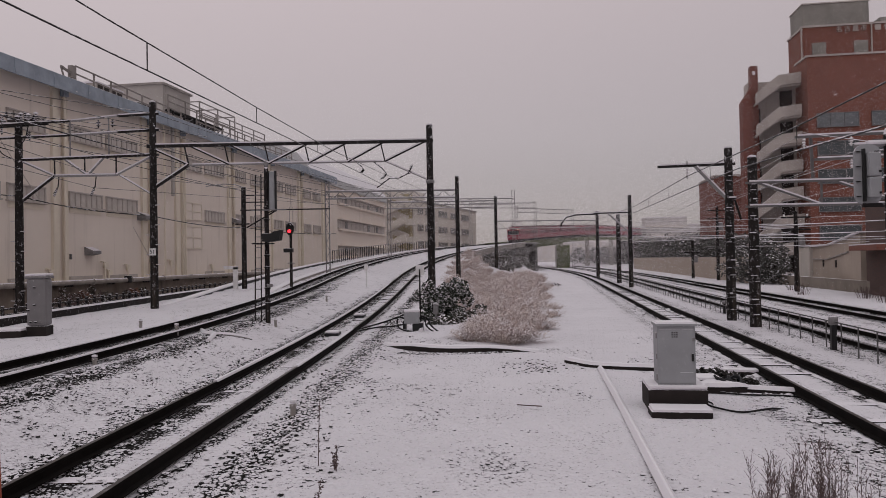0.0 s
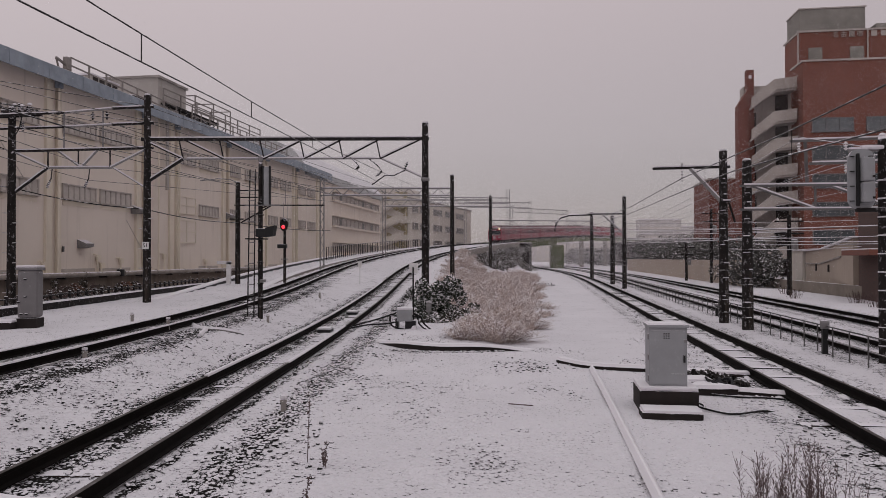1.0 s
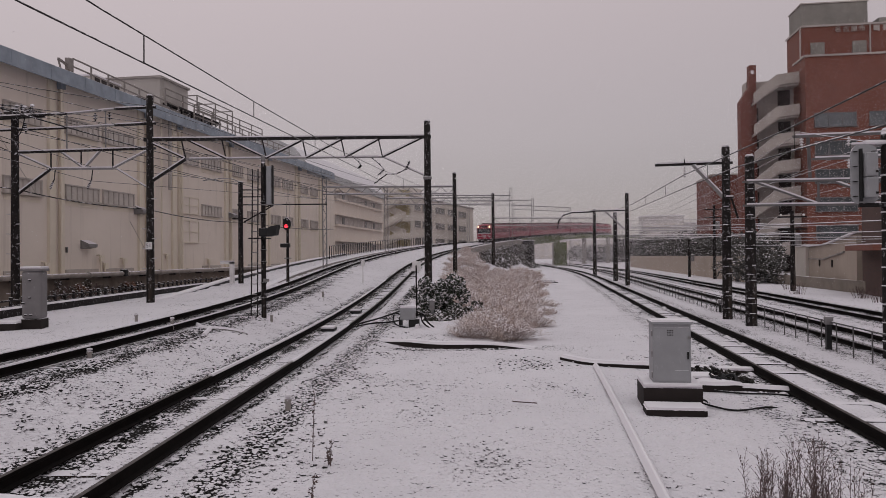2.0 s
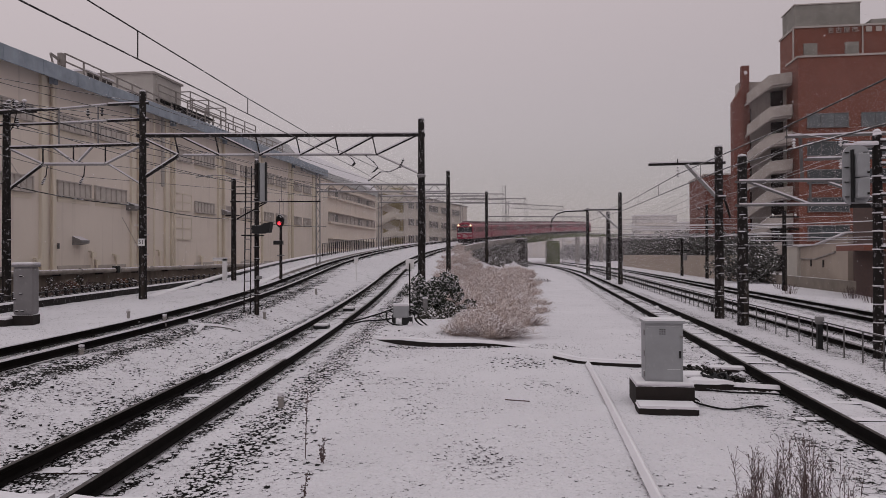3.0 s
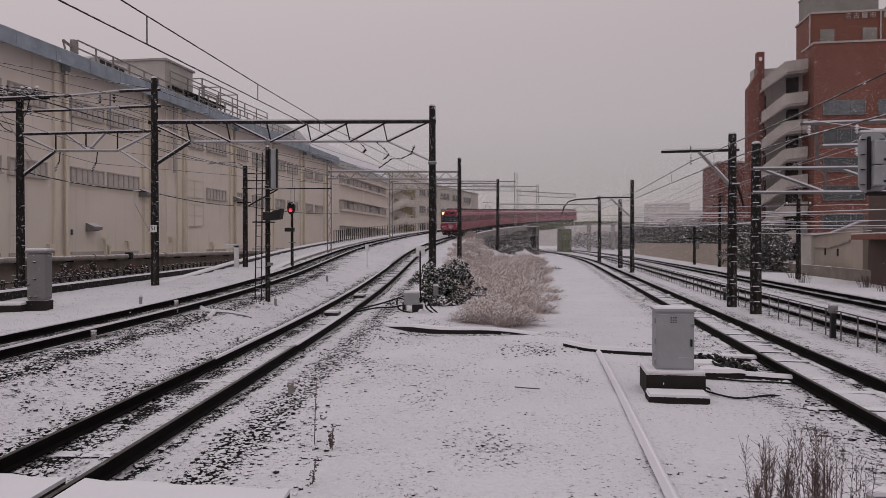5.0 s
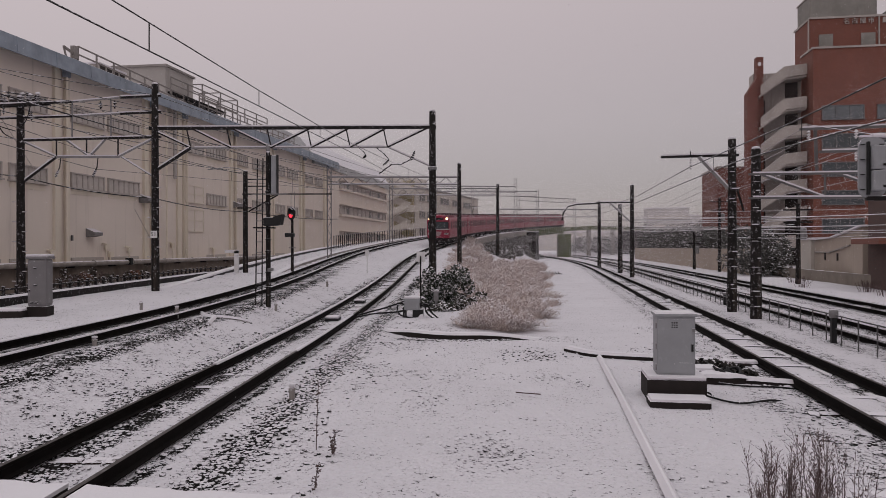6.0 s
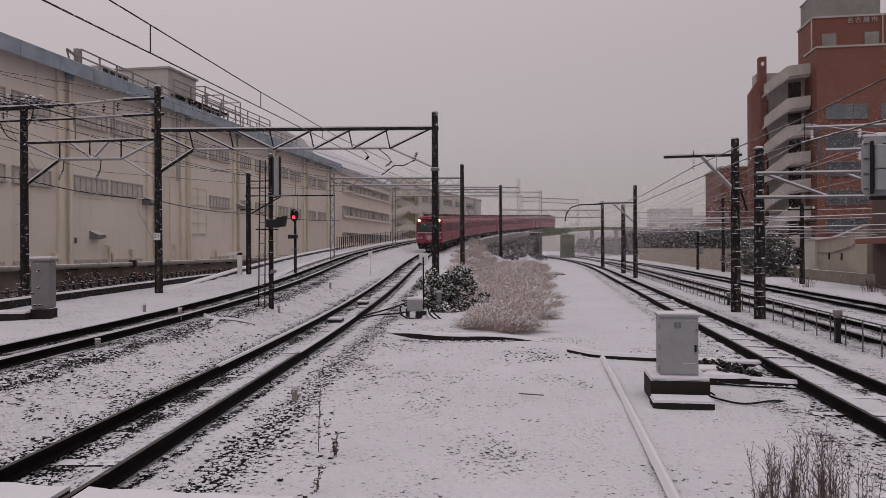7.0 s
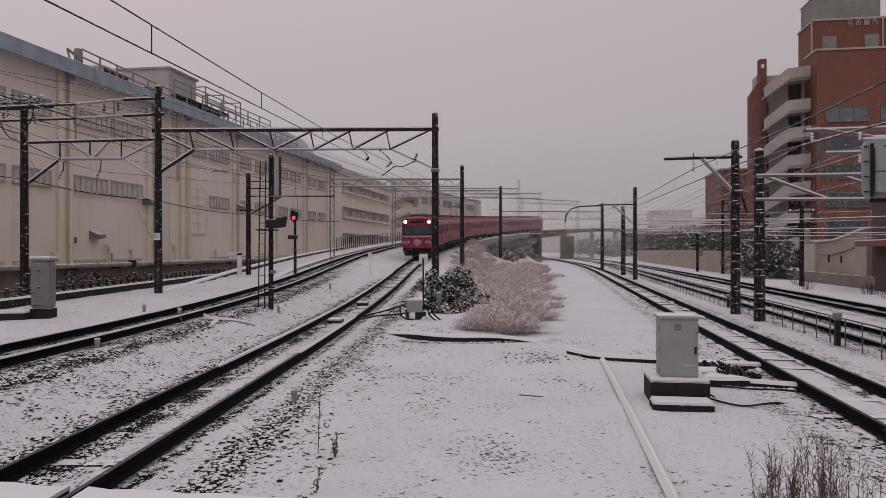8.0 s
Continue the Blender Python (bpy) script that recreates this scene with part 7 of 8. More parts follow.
def stones():
    t = (1 + 5 ** 0.5) / 2
    ico = np.array([(-1, t, 0), (1, t, 0), (-1, -t, 0), (1, -t, 0), (0, -1, t), (0, 1, t), (0, -1, -t), (0, 1, -t), (t, 0, -1), (t, 0, 1), (-t, 0, -1), (-t, 0, 1)]) / (1 + t * t) ** 0.5
    tri = np.array([(0, 11, 5), (0, 5, 1), (0, 1, 7), (0, 7, 10), (0, 10, 11), (1, 5, 9), (5, 11, 4), (11, 10, 2), (10, 7, 6), (7, 1, 8), (3, 9, 4), (3, 4, 2), (3, 2, 6), (3, 6, 8), (3, 8, 9), (4, 9, 5), (2, 4, 11), (6, 2, 10), (8, 6, 7), (9, 8, 1)])
    rng = np.random.default_rng(4)
    spots = []

    def scatter(n, s_lo, s_hi, l_lo, l_hi, second=False):
        # more stones close by, in clumps
        for _ in range(n):
            s = s_lo + (s_hi - s_lo) * rng.random() ** 1.8
            l = l_lo + (l_hi - l_lo) * rng.random()
            p = on_line(s, l + (second_offset(s) if second else 0), 0)
            c = noise.noise((p.x * 0.9, p.y * 0.9, 1.0)) + 0.5 * noise.noise((p.x * 3, p.y * 3, 5.0))
            if c > -0.12 + 0.25 * rng.random():
                spots.append((p.x, p.y))

    scatter(3500, -57, -20, 0.62, 1.0)
    scatter(1500, -57, -20, -0.80, -0.62)
    scatter(4500, -57, -20, 0.14, 0.5)
    for _ in range(5200):
        s = -57 + 31 * rng.random() ** 1.5
        p = on_line(s, -1.50 + 0.19 * rng.normal(), 0)
        spots.append((p.x, p.y))
    for _ in range(5000):
        s = -57 + 37 * rng.random() ** 1.5
        p = on_line(s, 0.98 + 0.17 * rng.normal(), 0)
        spots.append((p.x, p.y))
    scatter(1500, -56, -20, 1.0, 1.7)
    scatter(8000, -57, -10, -1.7, -0.62, True)
    scatter(3500, -57, -10, 0.62, 1.3, True)
    scatter(900, -57, -30, -2.6, -1.9)
    scatter(2200, -57, -25, 1.7, 3.0)
    for _ in range(1200):
        y = 9 + 30 * rng.random() ** 1.6
        x = right_x(y) + rng.choice((-1, 1)) * (0.62 + 0.5 * rng.random())
        if noise.noise((x * 1.2, y * 0.8, 9)) > -0.15:
            spots.append((x, y))
    for _ in range(420):
        u = rng.random()
        spots.append((-4.1 + 3.0 * u + 0.08 * rng.normal(), 18.75 - 0.35 * math.sin(3.1 * u) + 0.25 * u + 0.07 * rng.normal()))
    for _ in range(170):
        spots.append((-0.5 + 0.38 * rng.normal(), 16.4 + 0.42 * rng.normal()))
    top = np.array([f for f in tri if not {2, 3}.intersection(f.tolist()) or ico[f, 2].mean() > -0.45])
    verts, faces = [], []
    k = 0
    for x, y in spots:
        r = 0.016 + 0.017 * rng.random()
        q = ico * (r * (np.array((0.75, 0.75, 0.40)) + np.array((0.7, 0.7, 0.45)) * rng.random(3))) * (1 + 0.5 * (rng.random((12, 1)) - 0.5))
        a = rng.random() * 6.28
        c, s = math.cos(a), math.sin(a)
        q = q @ np.array([(c, s, 0), (-s, c, 0), (0, 0, 1)])
        verts.append(q + np.array((x, y, ground_z(x, y) + r * (0.05 + 0.55 * rng.random()))))
        faces.append(top + 12 * k)
        k += 1
    # snow-capped lumps over the whole forecourt
    lv, lf, k = [], [], 0
    while k < 8500:
        y = 5.6 + 17 * rng.random() ** 1.6
        x = -11 + 15.5 * rng.random()
        p = noise.noise((x * 0.5, y * 0.5, 6)) + 0.6 * noise.noise((x * 1.7, y * 1.7, 8)) + 0.25 * smooth01(-0.5, -4.0, x) - 0.12
        if p < 0.28 * rng.normal(0, 1) + 0.02:
            continue
        if bare_at(x, y) > 0.5:
            continue
        r = 0.012 + 0.016 * rng.random() ** 1.4
        q = ico * (r * (np.array((0.75, 0.75, 0.5)) + np.array((0.6, 0.6, 0.4)) * rng.random(3))) * (1 + 0.5 * (rng.random((12, 1)) - 0.5))
        a = rng.random() * 6.28
        c, s = math.cos(a), math.sin(a)
        lv.append(q @ np.array([(c, s, 0), (-s, c, 0), (0, 0, 1)]) + np.array((x, y, ground_z(x, y) + r * (-0.30 + 0.50 * rng.random()))))
        lf.append(top + 12 * k)
        k += 1
    tagged(merged("gravel_lumps", np.concatenate(lv).tolist(), np.concatenate(lf).tolist(), M["lump"], True), "gravel under a thin crust of snow", "gravel", kind="stuff")
    ob = merged("ballast_stones", np.concatenate(verts).tolist(), np.concatenate(faces).tolist(), M["stone"], True)
    tagged(ob, "dark angular ballast stones capped with wet snow", "gravel", kind="stuff")


stones()


# ---------------------------------------------------------------- plants
def grass():
    """Tufts of dry stems that arch outward and droop under the snow."""
    rng = np.random.default_rng(8)
    verts, faces = [], []

    def stem(x, y, z, h, dx, dy, w):
        a = rng.random() * 3.14
        wx, wy = math.cos(a) * w, math.sin(a) * w
        k = len(verts)
        for t, up, ww in ((0.0, 0.0, 0.7), (0.35, 0.62, 1.0), (0.75, 0.98, 1.5)):
            verts.extend([(x + dx * t - wx * ww, y + dy * t - wy * ww, z + h * up), (x + dx * t + wx * ww, y + dy * t + wy * ww, z + h * up)])
        verts.append((x + dx * 1.15, y + dy * 1.15, z + h * (0.86 + 0.2 * (rng.random() - 0.5))))
        faces.append((k, k + 1, k + 3, k + 2))
        faces.append((k + 2, k + 3, k + 5, k + 4))
        faces.append((k + 4, k + 5, k + 6))

    def plume(x, y, z, h, dx, dy, w):
        """A leaning stalk with short side sprays along its upper half."""
        k = len(verts)
        verts.extend([(x - w, y, z), (x + w, y, z), (x + dx * 0.5 + w, y + dy * 0.5, z + h * 0.75), (x + dx * 0.5 - w, y + dy * 0.5, z + h * 0.75), (x + dx, y + dy, z + h)])
        faces.append((k, k + 1, k + 2, k + 3))
        faces.append((k + 3, k + 2, k + 4))
        for _ in range(9):
            t = 0.35 + 0.65 * rng.random()
            px, py, pz = x + dx * t * t, y + dy * t * t, z + h * (1.3 * t - 0.3 * t * t)
            ax, ay = rng.normal(0, 1, 2)
            ln = (0.05 + 0.09 * rng.random()) * (1.3 - 0.6 * t) * w / 0.006
            az = 0.35 + 0.5 * rng.normal()
            k = len(verts)
            sx, sy = -ay * w * 1.1, ax * w * 1.1
            verts.extend([(px - sx * 0.5, py - sy * 0.5, pz), (px + ax * ln * 0.6 + sx, py + ay * ln * 0.6 + sy, pz + az * ln * 0.6), (px + ax * ln, py + ay * ln, pz + (az - 0.5) * ln), (px + ax * ln * 0.6 - sx, py + ay * ln * 0.6 - sy, pz + az * ln * 0.6 + w)])
            faces.append((k, k + 1, k + 2, k + 3))

    tufts = 0
    while tufts < 640:
        y = 20.7 + 80 * rng.random() ** 1.9
        lo = -3.9 - 0.11 * (y - 20) + 0.4 * math.sin(y * 0.7)
        hi = -0.95 + 0.65 * smooth01(20.5, 30, y) - 0.02 * (y - 30) * (y > 30) + 0.25 * math.sin(y * 1.3) + 0.2 * math.sin(y * 3.1)
        if y < 30:
            lo = max(lo, -2.75)
        x = lo + (hi - lo) * rng.random()
        if y < 20.9 + 0.9 * noise.noise((x * 1.3, 3.0, 2.0)) + 1.7 * max(0, abs(x + 1.65) - 0.5):
            continue
        if noise.noise((x * 0.9, y * 0.6, 12.0)) < -0.32:
            continue
        tufts += 1
        far = 1 + 0.012 * max(0, y - 24)
        size = (0.26 + 0.42 * rng.random() ** 1.3) * (0.75 + 0.45 * min(1, min(x - lo, hi - x) + 0.2)) * far ** 0.4
        g = ground_z(x, y) - 0.03
        bx, by = rng.normal(0.05, 0.22, 2) * size / 0.5
        for _ in range(60):
            ang, rr = rng.random() * 6.28, rng.random() ** 0.6
            ox, oy = math.cos(ang) * rr * 0.26 * far, math.sin(ang) * rr * 0.26 * far
            h = size * (0.3 + 0.5 * rng.random()) * (1.05 - 0.45 * rr)
            reach = size * (0.15 + 0.6 * rr)
            stem(x + ox, y + oy, g, h, math.cos(ang) * reach + bx + rng.normal(0, 0.08), math.sin(ang) * reach + by + rng.normal(0, 0.08), (0.003 + 0.005 * rng.random()) * far)
        for _ in range(26):
            ang, rr = rng.random() * 6.28, rng.random() ** 0.5
            ox, oy = math.cos(ang) * rr * 0.24 * far, math.sin(ang) * rr * 0.24 * far
            h = size * (0.55 + 0.75 * rng.random()) * (1.1 - 0.5 * rr)
            lean = size * (0.1 + 0.5 * rr)
            plume(x + ox, y + oy, g, h, math.cos(ang) * lean + bx + rng.normal(0, 0.07), math.sin(ang) * lean + by + rng.normal(0, 0.07), 0.006 * far)
    tagged(merged("dry_grass", verts, faces, M["straw"]), "dry pinkish-beige grass bent and frosted with snow", "grass", kind="stuff")


grass()


def leaves(rng, verts, faces, c, r, n, size, flat=0.6):
    """Leaves scattered through a lumpy clump."""
    for _ in range(n):
        d = rng.normal(0, 1, 3)
        d /= np.linalg.norm(d)
        p = np.array(c) + d * np.array(r) * (0.55 + 0.45 * rng.random() ** 0.5)
        u = rng.normal(0, 1, 3)
        u[2] *= flat
        u /= np.linalg.norm(u)
        v = np.cross(u, rng.normal(0, 1, 3))
        v /= np.linalg.norm(v) + 1e-6
        s = size * (0.6 + 0.8 * rng.random())
        k = len(verts)
        verts += [tuple(p - u * s), tuple(p + v * s * 0.45), tuple(p + u * s), tuple(p - v * s * 0.45 + np.array((0, 0, s * 0.15)))]
        faces.append((k, k + 1, k + 2, k + 3))


def bush(name, label, clumps, mat, size, n, seed, stems=True, category="bush"):
    rng = np.random.default_rng(seed)
    root = tagged(empty(name), label, category)
    verts, faces = [], []
    bm = B()
    for c, r in clumps:
        for _ in range(7):
            d = rng.normal(0, 0.55, 3)
            cc = (c[0] + d[0] * r[0], c[1] + d[1] * r[1], c[2] + d[2] * r[2] * 0.8)
            leaves(rng, verts, faces, cc, [v * 0.5 for v in r], n // 7, size)
        g = ground_z(c[0], c[1])
        tube(bm, ((c[0], c[1], g - 0.05), (c[0] + 0.05, c[1], (g + c[2]) / 2), (c[0] + 0.1, c[1] + 0.05, c[2] + r[2] * 0.5)), [0.04, 0.03, 0.012], 6)
    part("stems", bm, M["twig"], root)
    ob = merged("foliage", verts, faces, M[mat])
    ob.parent = root
    return root


bush("evergreen_bush", "dark evergreen bush with snow lying on its leaves",
     [((-4.55, 28.4, 0.72), (0.55, 0.55, 0.6)), ((-4.0, 28.3, 0.72), (0.52, 0.55, 0.6)), ((-4.2, 28.3, 1.22), (0.55, 0.5, 0.52)), ((-4.85, 28.2, 0.42), (0.42, 0.5, 0.38)), ((-3.7, 27.9, 0.42), (0.4, 0.5, 0.34)), ((-4.4, 27.7, 0.36), (0.5, 0.5, 0.36)), ((-4.25, 28.2, 1.02), (0.5, 0.45, 0.55)), ((-5.0, 27.7, 0.2), (0.3, 0.4, 0.2)), ((-4.5, 28.2, 1.15), (0.4, 0.45, 0.45))], "leaf", 0.06, 1900, 3)
bush("evergreen_bush", "low spreading evergreen shrub weighed down with snow", [((-3.2, 26.9, 0.40), (0.5, 0.5, 0.34)), ((-2.85, 26.6, 0.28), (0.42, 0.4, 0.26)), ((-3.7, 26.6, 0.22), (0.5, 0.4, 0.22)), ((-4.3, 26.4, 0.14), (0.4, 0.4, 0.15))], "snowleaf", 0.07, 800, 5)

bush("weed_bush", "low dark weeds tangled with cables beside the straight track", [((3.15, 14.25, 0.10), (0.34, 0.38, 0.14)), ((3.4, 14.6, 0.06), (0.3, 0.35, 0.10)), ((2.95, 14.7, 0.08), (0.3, 0.3, 0.12))], "tangle", 0.05, 700, 19)
bush("weed_bush", "dark tangled weeds with snow behind the yard kerb", [((-20.0, 26.3, 0.55), (0.4, 0.5, 0.42)), ((-19.9, 25.4, 0.4), (0.3, 0.4, 0.3))], "weed", 0.07, 500, 9)
bush("weed_bush", "withered brown weeds with snow behind the yard kerb", [((-21.1, 31.8, 0.6), (0.4, 0.6, 0.45)), ((-21.9, 36.5, 0.5), (0.3, 0.6, 0.4))], "weed", 0.07, 420, 10)

for mat, label, clumps, seed in (
        ("weed", "dark withered weeds along the factory plinth", ((34.88, 0.56, 0.42), (35.62, 0.58, 0.42), (37.48, 0.75, 0.45), (37.90, 0.41, 0.36), (41.79, 0.44, 0.34), (40.34, 0.43, 0.30)), 70),
        ("rustweed", "rust-brown withered shrub against the factory plinth", ((36.19, 0.62, 0.36), (41.05, 0.54, 0.42)), 71),
):
    for i, (y, z, rr) in enumerate(clumps):
        bush("weed_bush", label, [((-25.2, y, z + 0.12), (0.4, rr, rr)), ((-25.1, y + 0.2, z - 0.45), (0.4, rr * 1.2, rr * 0.8))], mat, 0.08, 480, seed + 5 * i)


def creeper():
    rng = np.random.default_rng(12)
    verts, faces = [], []
    for _ in range(70):
        s = 44 + 46 * rng.random()
        l = -3.5 - 3.0 * rng.random()
        p = on_line(s, l)
        z = ground_z(p.x, p.y) - 0.1 + 0.4 * rng.random()
        r = 0.5 + 0.6 * rng.random()
        leaves(rng, verts, faces, (p.x, p.y, z), (r, r, r * 0.7), 170, 0.16)
    for _ in range(120):
        s = 40 + 55 * rng.random() ** 0.7
        l = -3.0 - 1.4 * rng.random()
        p = on_line(s, l, -0.75 - 1.3 * rng.random())
        r = 0.35 + 0.5 * rng.random()
        leaves(rng, verts, faces, p, (r, r * 1.4, r * 0.6), 150, 0.13)
    tagged(merged("creeper_thicket", verts, faces, M["ivy"]), "tangled snow-laden creepers on the embankment below the parapet", "shrubs", kind="stuff")
    verts, faces = [], []
    for _ in range(210):
        y = 72 + 85 * rng.random()
        x = 17.6 + 4.0 * rng.random()
        z = 1.4 + 2.3 * rng.random() ** 1.3 + 0.014 * (y - 72) + 0.5 * noise.noise((x * 0.2, y * 0.15, 4))
        leaves(rng, verts, faces, (x, y, z), (0.9, 1.6, 1.0), 150, 0.2)
    for _ in range(40):
        y = 52 + 10 * rng.random()
        x = 13.5 + 3.0 * rng.random()
        z = 0.4 + 1.9 * rng.random()
        leaves(rng, verts, faces, (x + 2, y + 9, z), (0.7, 0.9, 0.7), 110, 0.14)
    far_v, far_f = [], []
    for _ in range(260):
        y = 150 + 45 * rng.random()
        x = 19 + 24 * rng.random() ** 0.8 + 0.07 * (y - 150)
        z = 1.0 + (5.2 + 2.6 * noise.noise((x * 0.16, y * 0.05, 2))) * rng.random() ** 0.7
        leaves(rng, far_v, far_f, (x, y, z), (1.6, 1.6, 1.3), 110, 0.22)
    for _ in range(120):
        y = 255 + 30 * rng.random()
        x = 8 + 60 * rng.random()
        z = 0.5 + 5.0 * rng.random()
        leaves(rng, far_v, far_f, (x, y, z), (3.0, 2.5, 1.8), 110, 0.4)
    tagged(merged("distant_trees", far_v, far_f, M["frosted"]), "bare frosted trees beyond the hedge, grey in the snowfall", "trees", kind="stuff")
    tagged(merged("hedge_trees", verts, faces, M["hedge"]), "dark hedge trees dusted with snow behind the boundary wall", "hedge", kind="stuff")


creeper()


def twig_shrub(label, x, y, h, n, spread, seed, r=0.006, fuzz=0):
    rng = np.random.default_rng(seed)
    root = tagged(empty("bare_shrub", pose(x, y, ground_z(x, y) - 0.03)), label, "shrub", group="bare shrubs")
    bm = B()
    for i in range(n):
        bx, by = rng.normal(0, spread * 0.45, 2)
        hh = h * (0.45 + 0.55 * rng.random())
        lx, ly = rng.normal(0, 0.045, 2) * hh + np.array((bx, by)) * 0.5
        pts = [Vector((bx, by, 0)), Vector((bx + lx * 0.35 + rng.normal(0, 0.01), by + ly * 0.35, hh * 0.4)), Vector((bx + lx * 0.75, by + ly * 0.75, hh * 0.75)), Vector((bx + lx, by + ly, hh))]
        tube(bm, pts, [r, r * 0.8, r * 0.6, r * 0.3], 4)
        for j in range(int(rng.integers(2, 6))):
            t = 0.35 + 0.6 * rng.random()
            a = pts[1].lerp(pts[3], t)
            d = Vector((rng.normal(0, 0.05), rng.normal(0, 0.05), 0.06 + 0.10 * rng.random())) * (h / 0.8)
            tube(bm, (a, a + d * 0.6, a + d), [r * 0.5, r * 0.45, r * 0.2], 3)
            if j % 2 == 0:
                for _ in range(3):
                    e = a + d * rng.random() + Vector(rng.normal(0, 0.008, 3))
                    tube(bm, (e, e + Vector((0, 0, 0.014))), [r * 0.9, r * 1.1], 3)
        for j in range(fuzz):
            a = pts[1].lerp(pts[3], 0.25 + 0.75 * rng.random())
            d = Vector((rng.normal(0, 0.028), rng.normal(0, 0.028), 0.02 + 0.05 * rng.random()))
            tube(bm, (a, a + d * 0.6, a + d), [r * 0.4, r * 0.4, r * 0.6], 3, False)
    part("branchwork", bm, M["twig"], root)


for x, y, h, n, sp, seed, fz in ((1.62, 5.85, 0.95, 20, 0.11, 21, 30), (1.78, 5.85, 0.93, 14, 0.07, 22, 28), (1.94, 5.8, 1.06, 20, 0.09, 28, 28), (2.08, 5.85, 1.12, 12, 0.10, 29, 9), (2.28, 5.9, 0.80, 7, 0.06, 30, 9)):
    twig_shrub("bare reddish-brown twiggy shrub in the snow", x, y, h, n, sp, seed, 0.0034, fz)


def weed_stalk(x, y, h, lean, seed):
    """One straight dry stalk with small withered leaves close to it."""
    rng = np.random.default_rng(seed)
    root = tagged(empty("weed_stalk", pose(x, y, ground_z(x, y) - 0.03)), "thin straight dry weed stalk standing in the snow", "weed", group="weed stalks")
    part("stem", tube(B(), ((0, 0, 0), (lean * 0.4, 0, h * 0.5), (lean, 0.01, h)), [0.006, 0.005, 0.003], 5), M["twig"], root)
    verts, faces = [], []
    for _ in range(26):
        k = rng.random()
        leaves(rng, verts, faces, (lean * k + rng.normal(0, 0.012), rng.normal(0, 0.012), h * (0.18 + 0.82 * k)), (0.012, 0.012, 0.02), 2, 0.018)
    ob = merged("withered_leaves", verts, faces, M["twig"])
    ob.parent = root


weed_stalk(-2.80, 8.3, 0.84, 0.03, 23)
weed_stalk(-2.52, 8.1, 0.34, 0.01, 24)
weed_stalk(-2.55, 8.15, 0.24, -0.03, 31)
weed_stalk(-2.35, 6.9, 0.30, 0.04, 32)
twig_shrub("rust-brown shrub against the factory plinth", -21.0, 28.8, 1.9, 60, 0.8, 25, 0.012)
twig_shrub("bare shrub against the factory plinth", -22.4, 33.5, 1.9, 50, 0.9, 26, 0.012)
twig_shrub("small bare shrub in the snow by the outer track", 16.0, 38.0, 0.9, 40, 0.5, 27, 0.012)


for i, (x, y) in enumerate(((15.2, 33.0), (16.4, 41.5), (17.2, 37.0), (15.9, 52.0), (17.6, 44.5), (14.6, 46.0), (17.3, 33.5))):
    twig_shrub("small withered weed on the snowy verge", x, y, 0.45 + 0.12 * (i % 3), 22, 0.35, 60 + i, 0.010)


# ---------------------------------------------------------------- wires
def wire(bm, p, q, r=0.011, sag=0.0, n=10):
    p, q = Vector(p), Vector(q)
    tube(bm, [p.lerp(q, i / n) - Vector((0, 0, 4 * sag * (i / n) * (1 - i / n))) for i in range(n + 1)], r, 4)


def catenary(label, contact, messenger, hangers, r=0.011):
    root = tagged(empty("overhead_wire"), label, "overhead wire", group="overhead wires")
    for name, pts in (("contact_wire", contact), ("messenger_wire", messenger)):
        bm = B()
        for a, b in zip(pts, pts[1:]):
            wire(bm, a, b, r)
        part(name, bm, M["wire"], root)
    for a, b in hangers:
        part("dropper", bar(B(), a, b, 0.012), M["wire"], root)


CONTACT = ((-4.36, 1.6, 4.62), (-4.82, 6.28, 4.79), (-5.49, 13.07, 5.07), (-6.58, 24.11, 5.52), (-7.18, 30.25, 5.72), (-8.7, 55, 6.75), (-9.6, 79, 7.9))
MESSENGER = ((-4.45, 2.5, 5.12), (-4.94, 7.48, 5.21), (-5.48, 12.97, 5.36), (-6.2, 20.27, 5.62), (-7.18, 30.25, 6.2), (-8.7, 55, 7.4), (-9.6, 79, 8.5))
catenary("copper contact wire and messenger over the near track", CONTACT, MESSENGER,
         (((-5.04, 8.5, 4.88), (-5.04, 8.5, 5.24)), ((-5.48, 13.0, 5.07), (-5.48, 13.0, 5.36)), ((-6.0, 18.2, 5.28), (-6.0, 18.2, 5.54)), ((-7.65, 38, 6.05), (-7.65, 38, 6.55))))
catenary("contact wire and messenger over the second track", ((-12.0, 3.0, 5.4), (-19.2, 28.3, 5.75), (-15.0, 54.3, 6.7), (-14.5, 78.7, 7.9)),
         ((-12.0, 3.0, 6.2), (-19.2, 28.3, 6.35), (-15.0, 54.3, 7.3), (-14.5, 78.7, 8.4)),
         (((-17.0, 20, 5.65), (-17.0, 20, 6.3)), ((-17.6, 38, 6.1), (-17.6, 38, 6.65)), ((-16.2, 46, 6.4), (-16.2, 46, 6.95))))
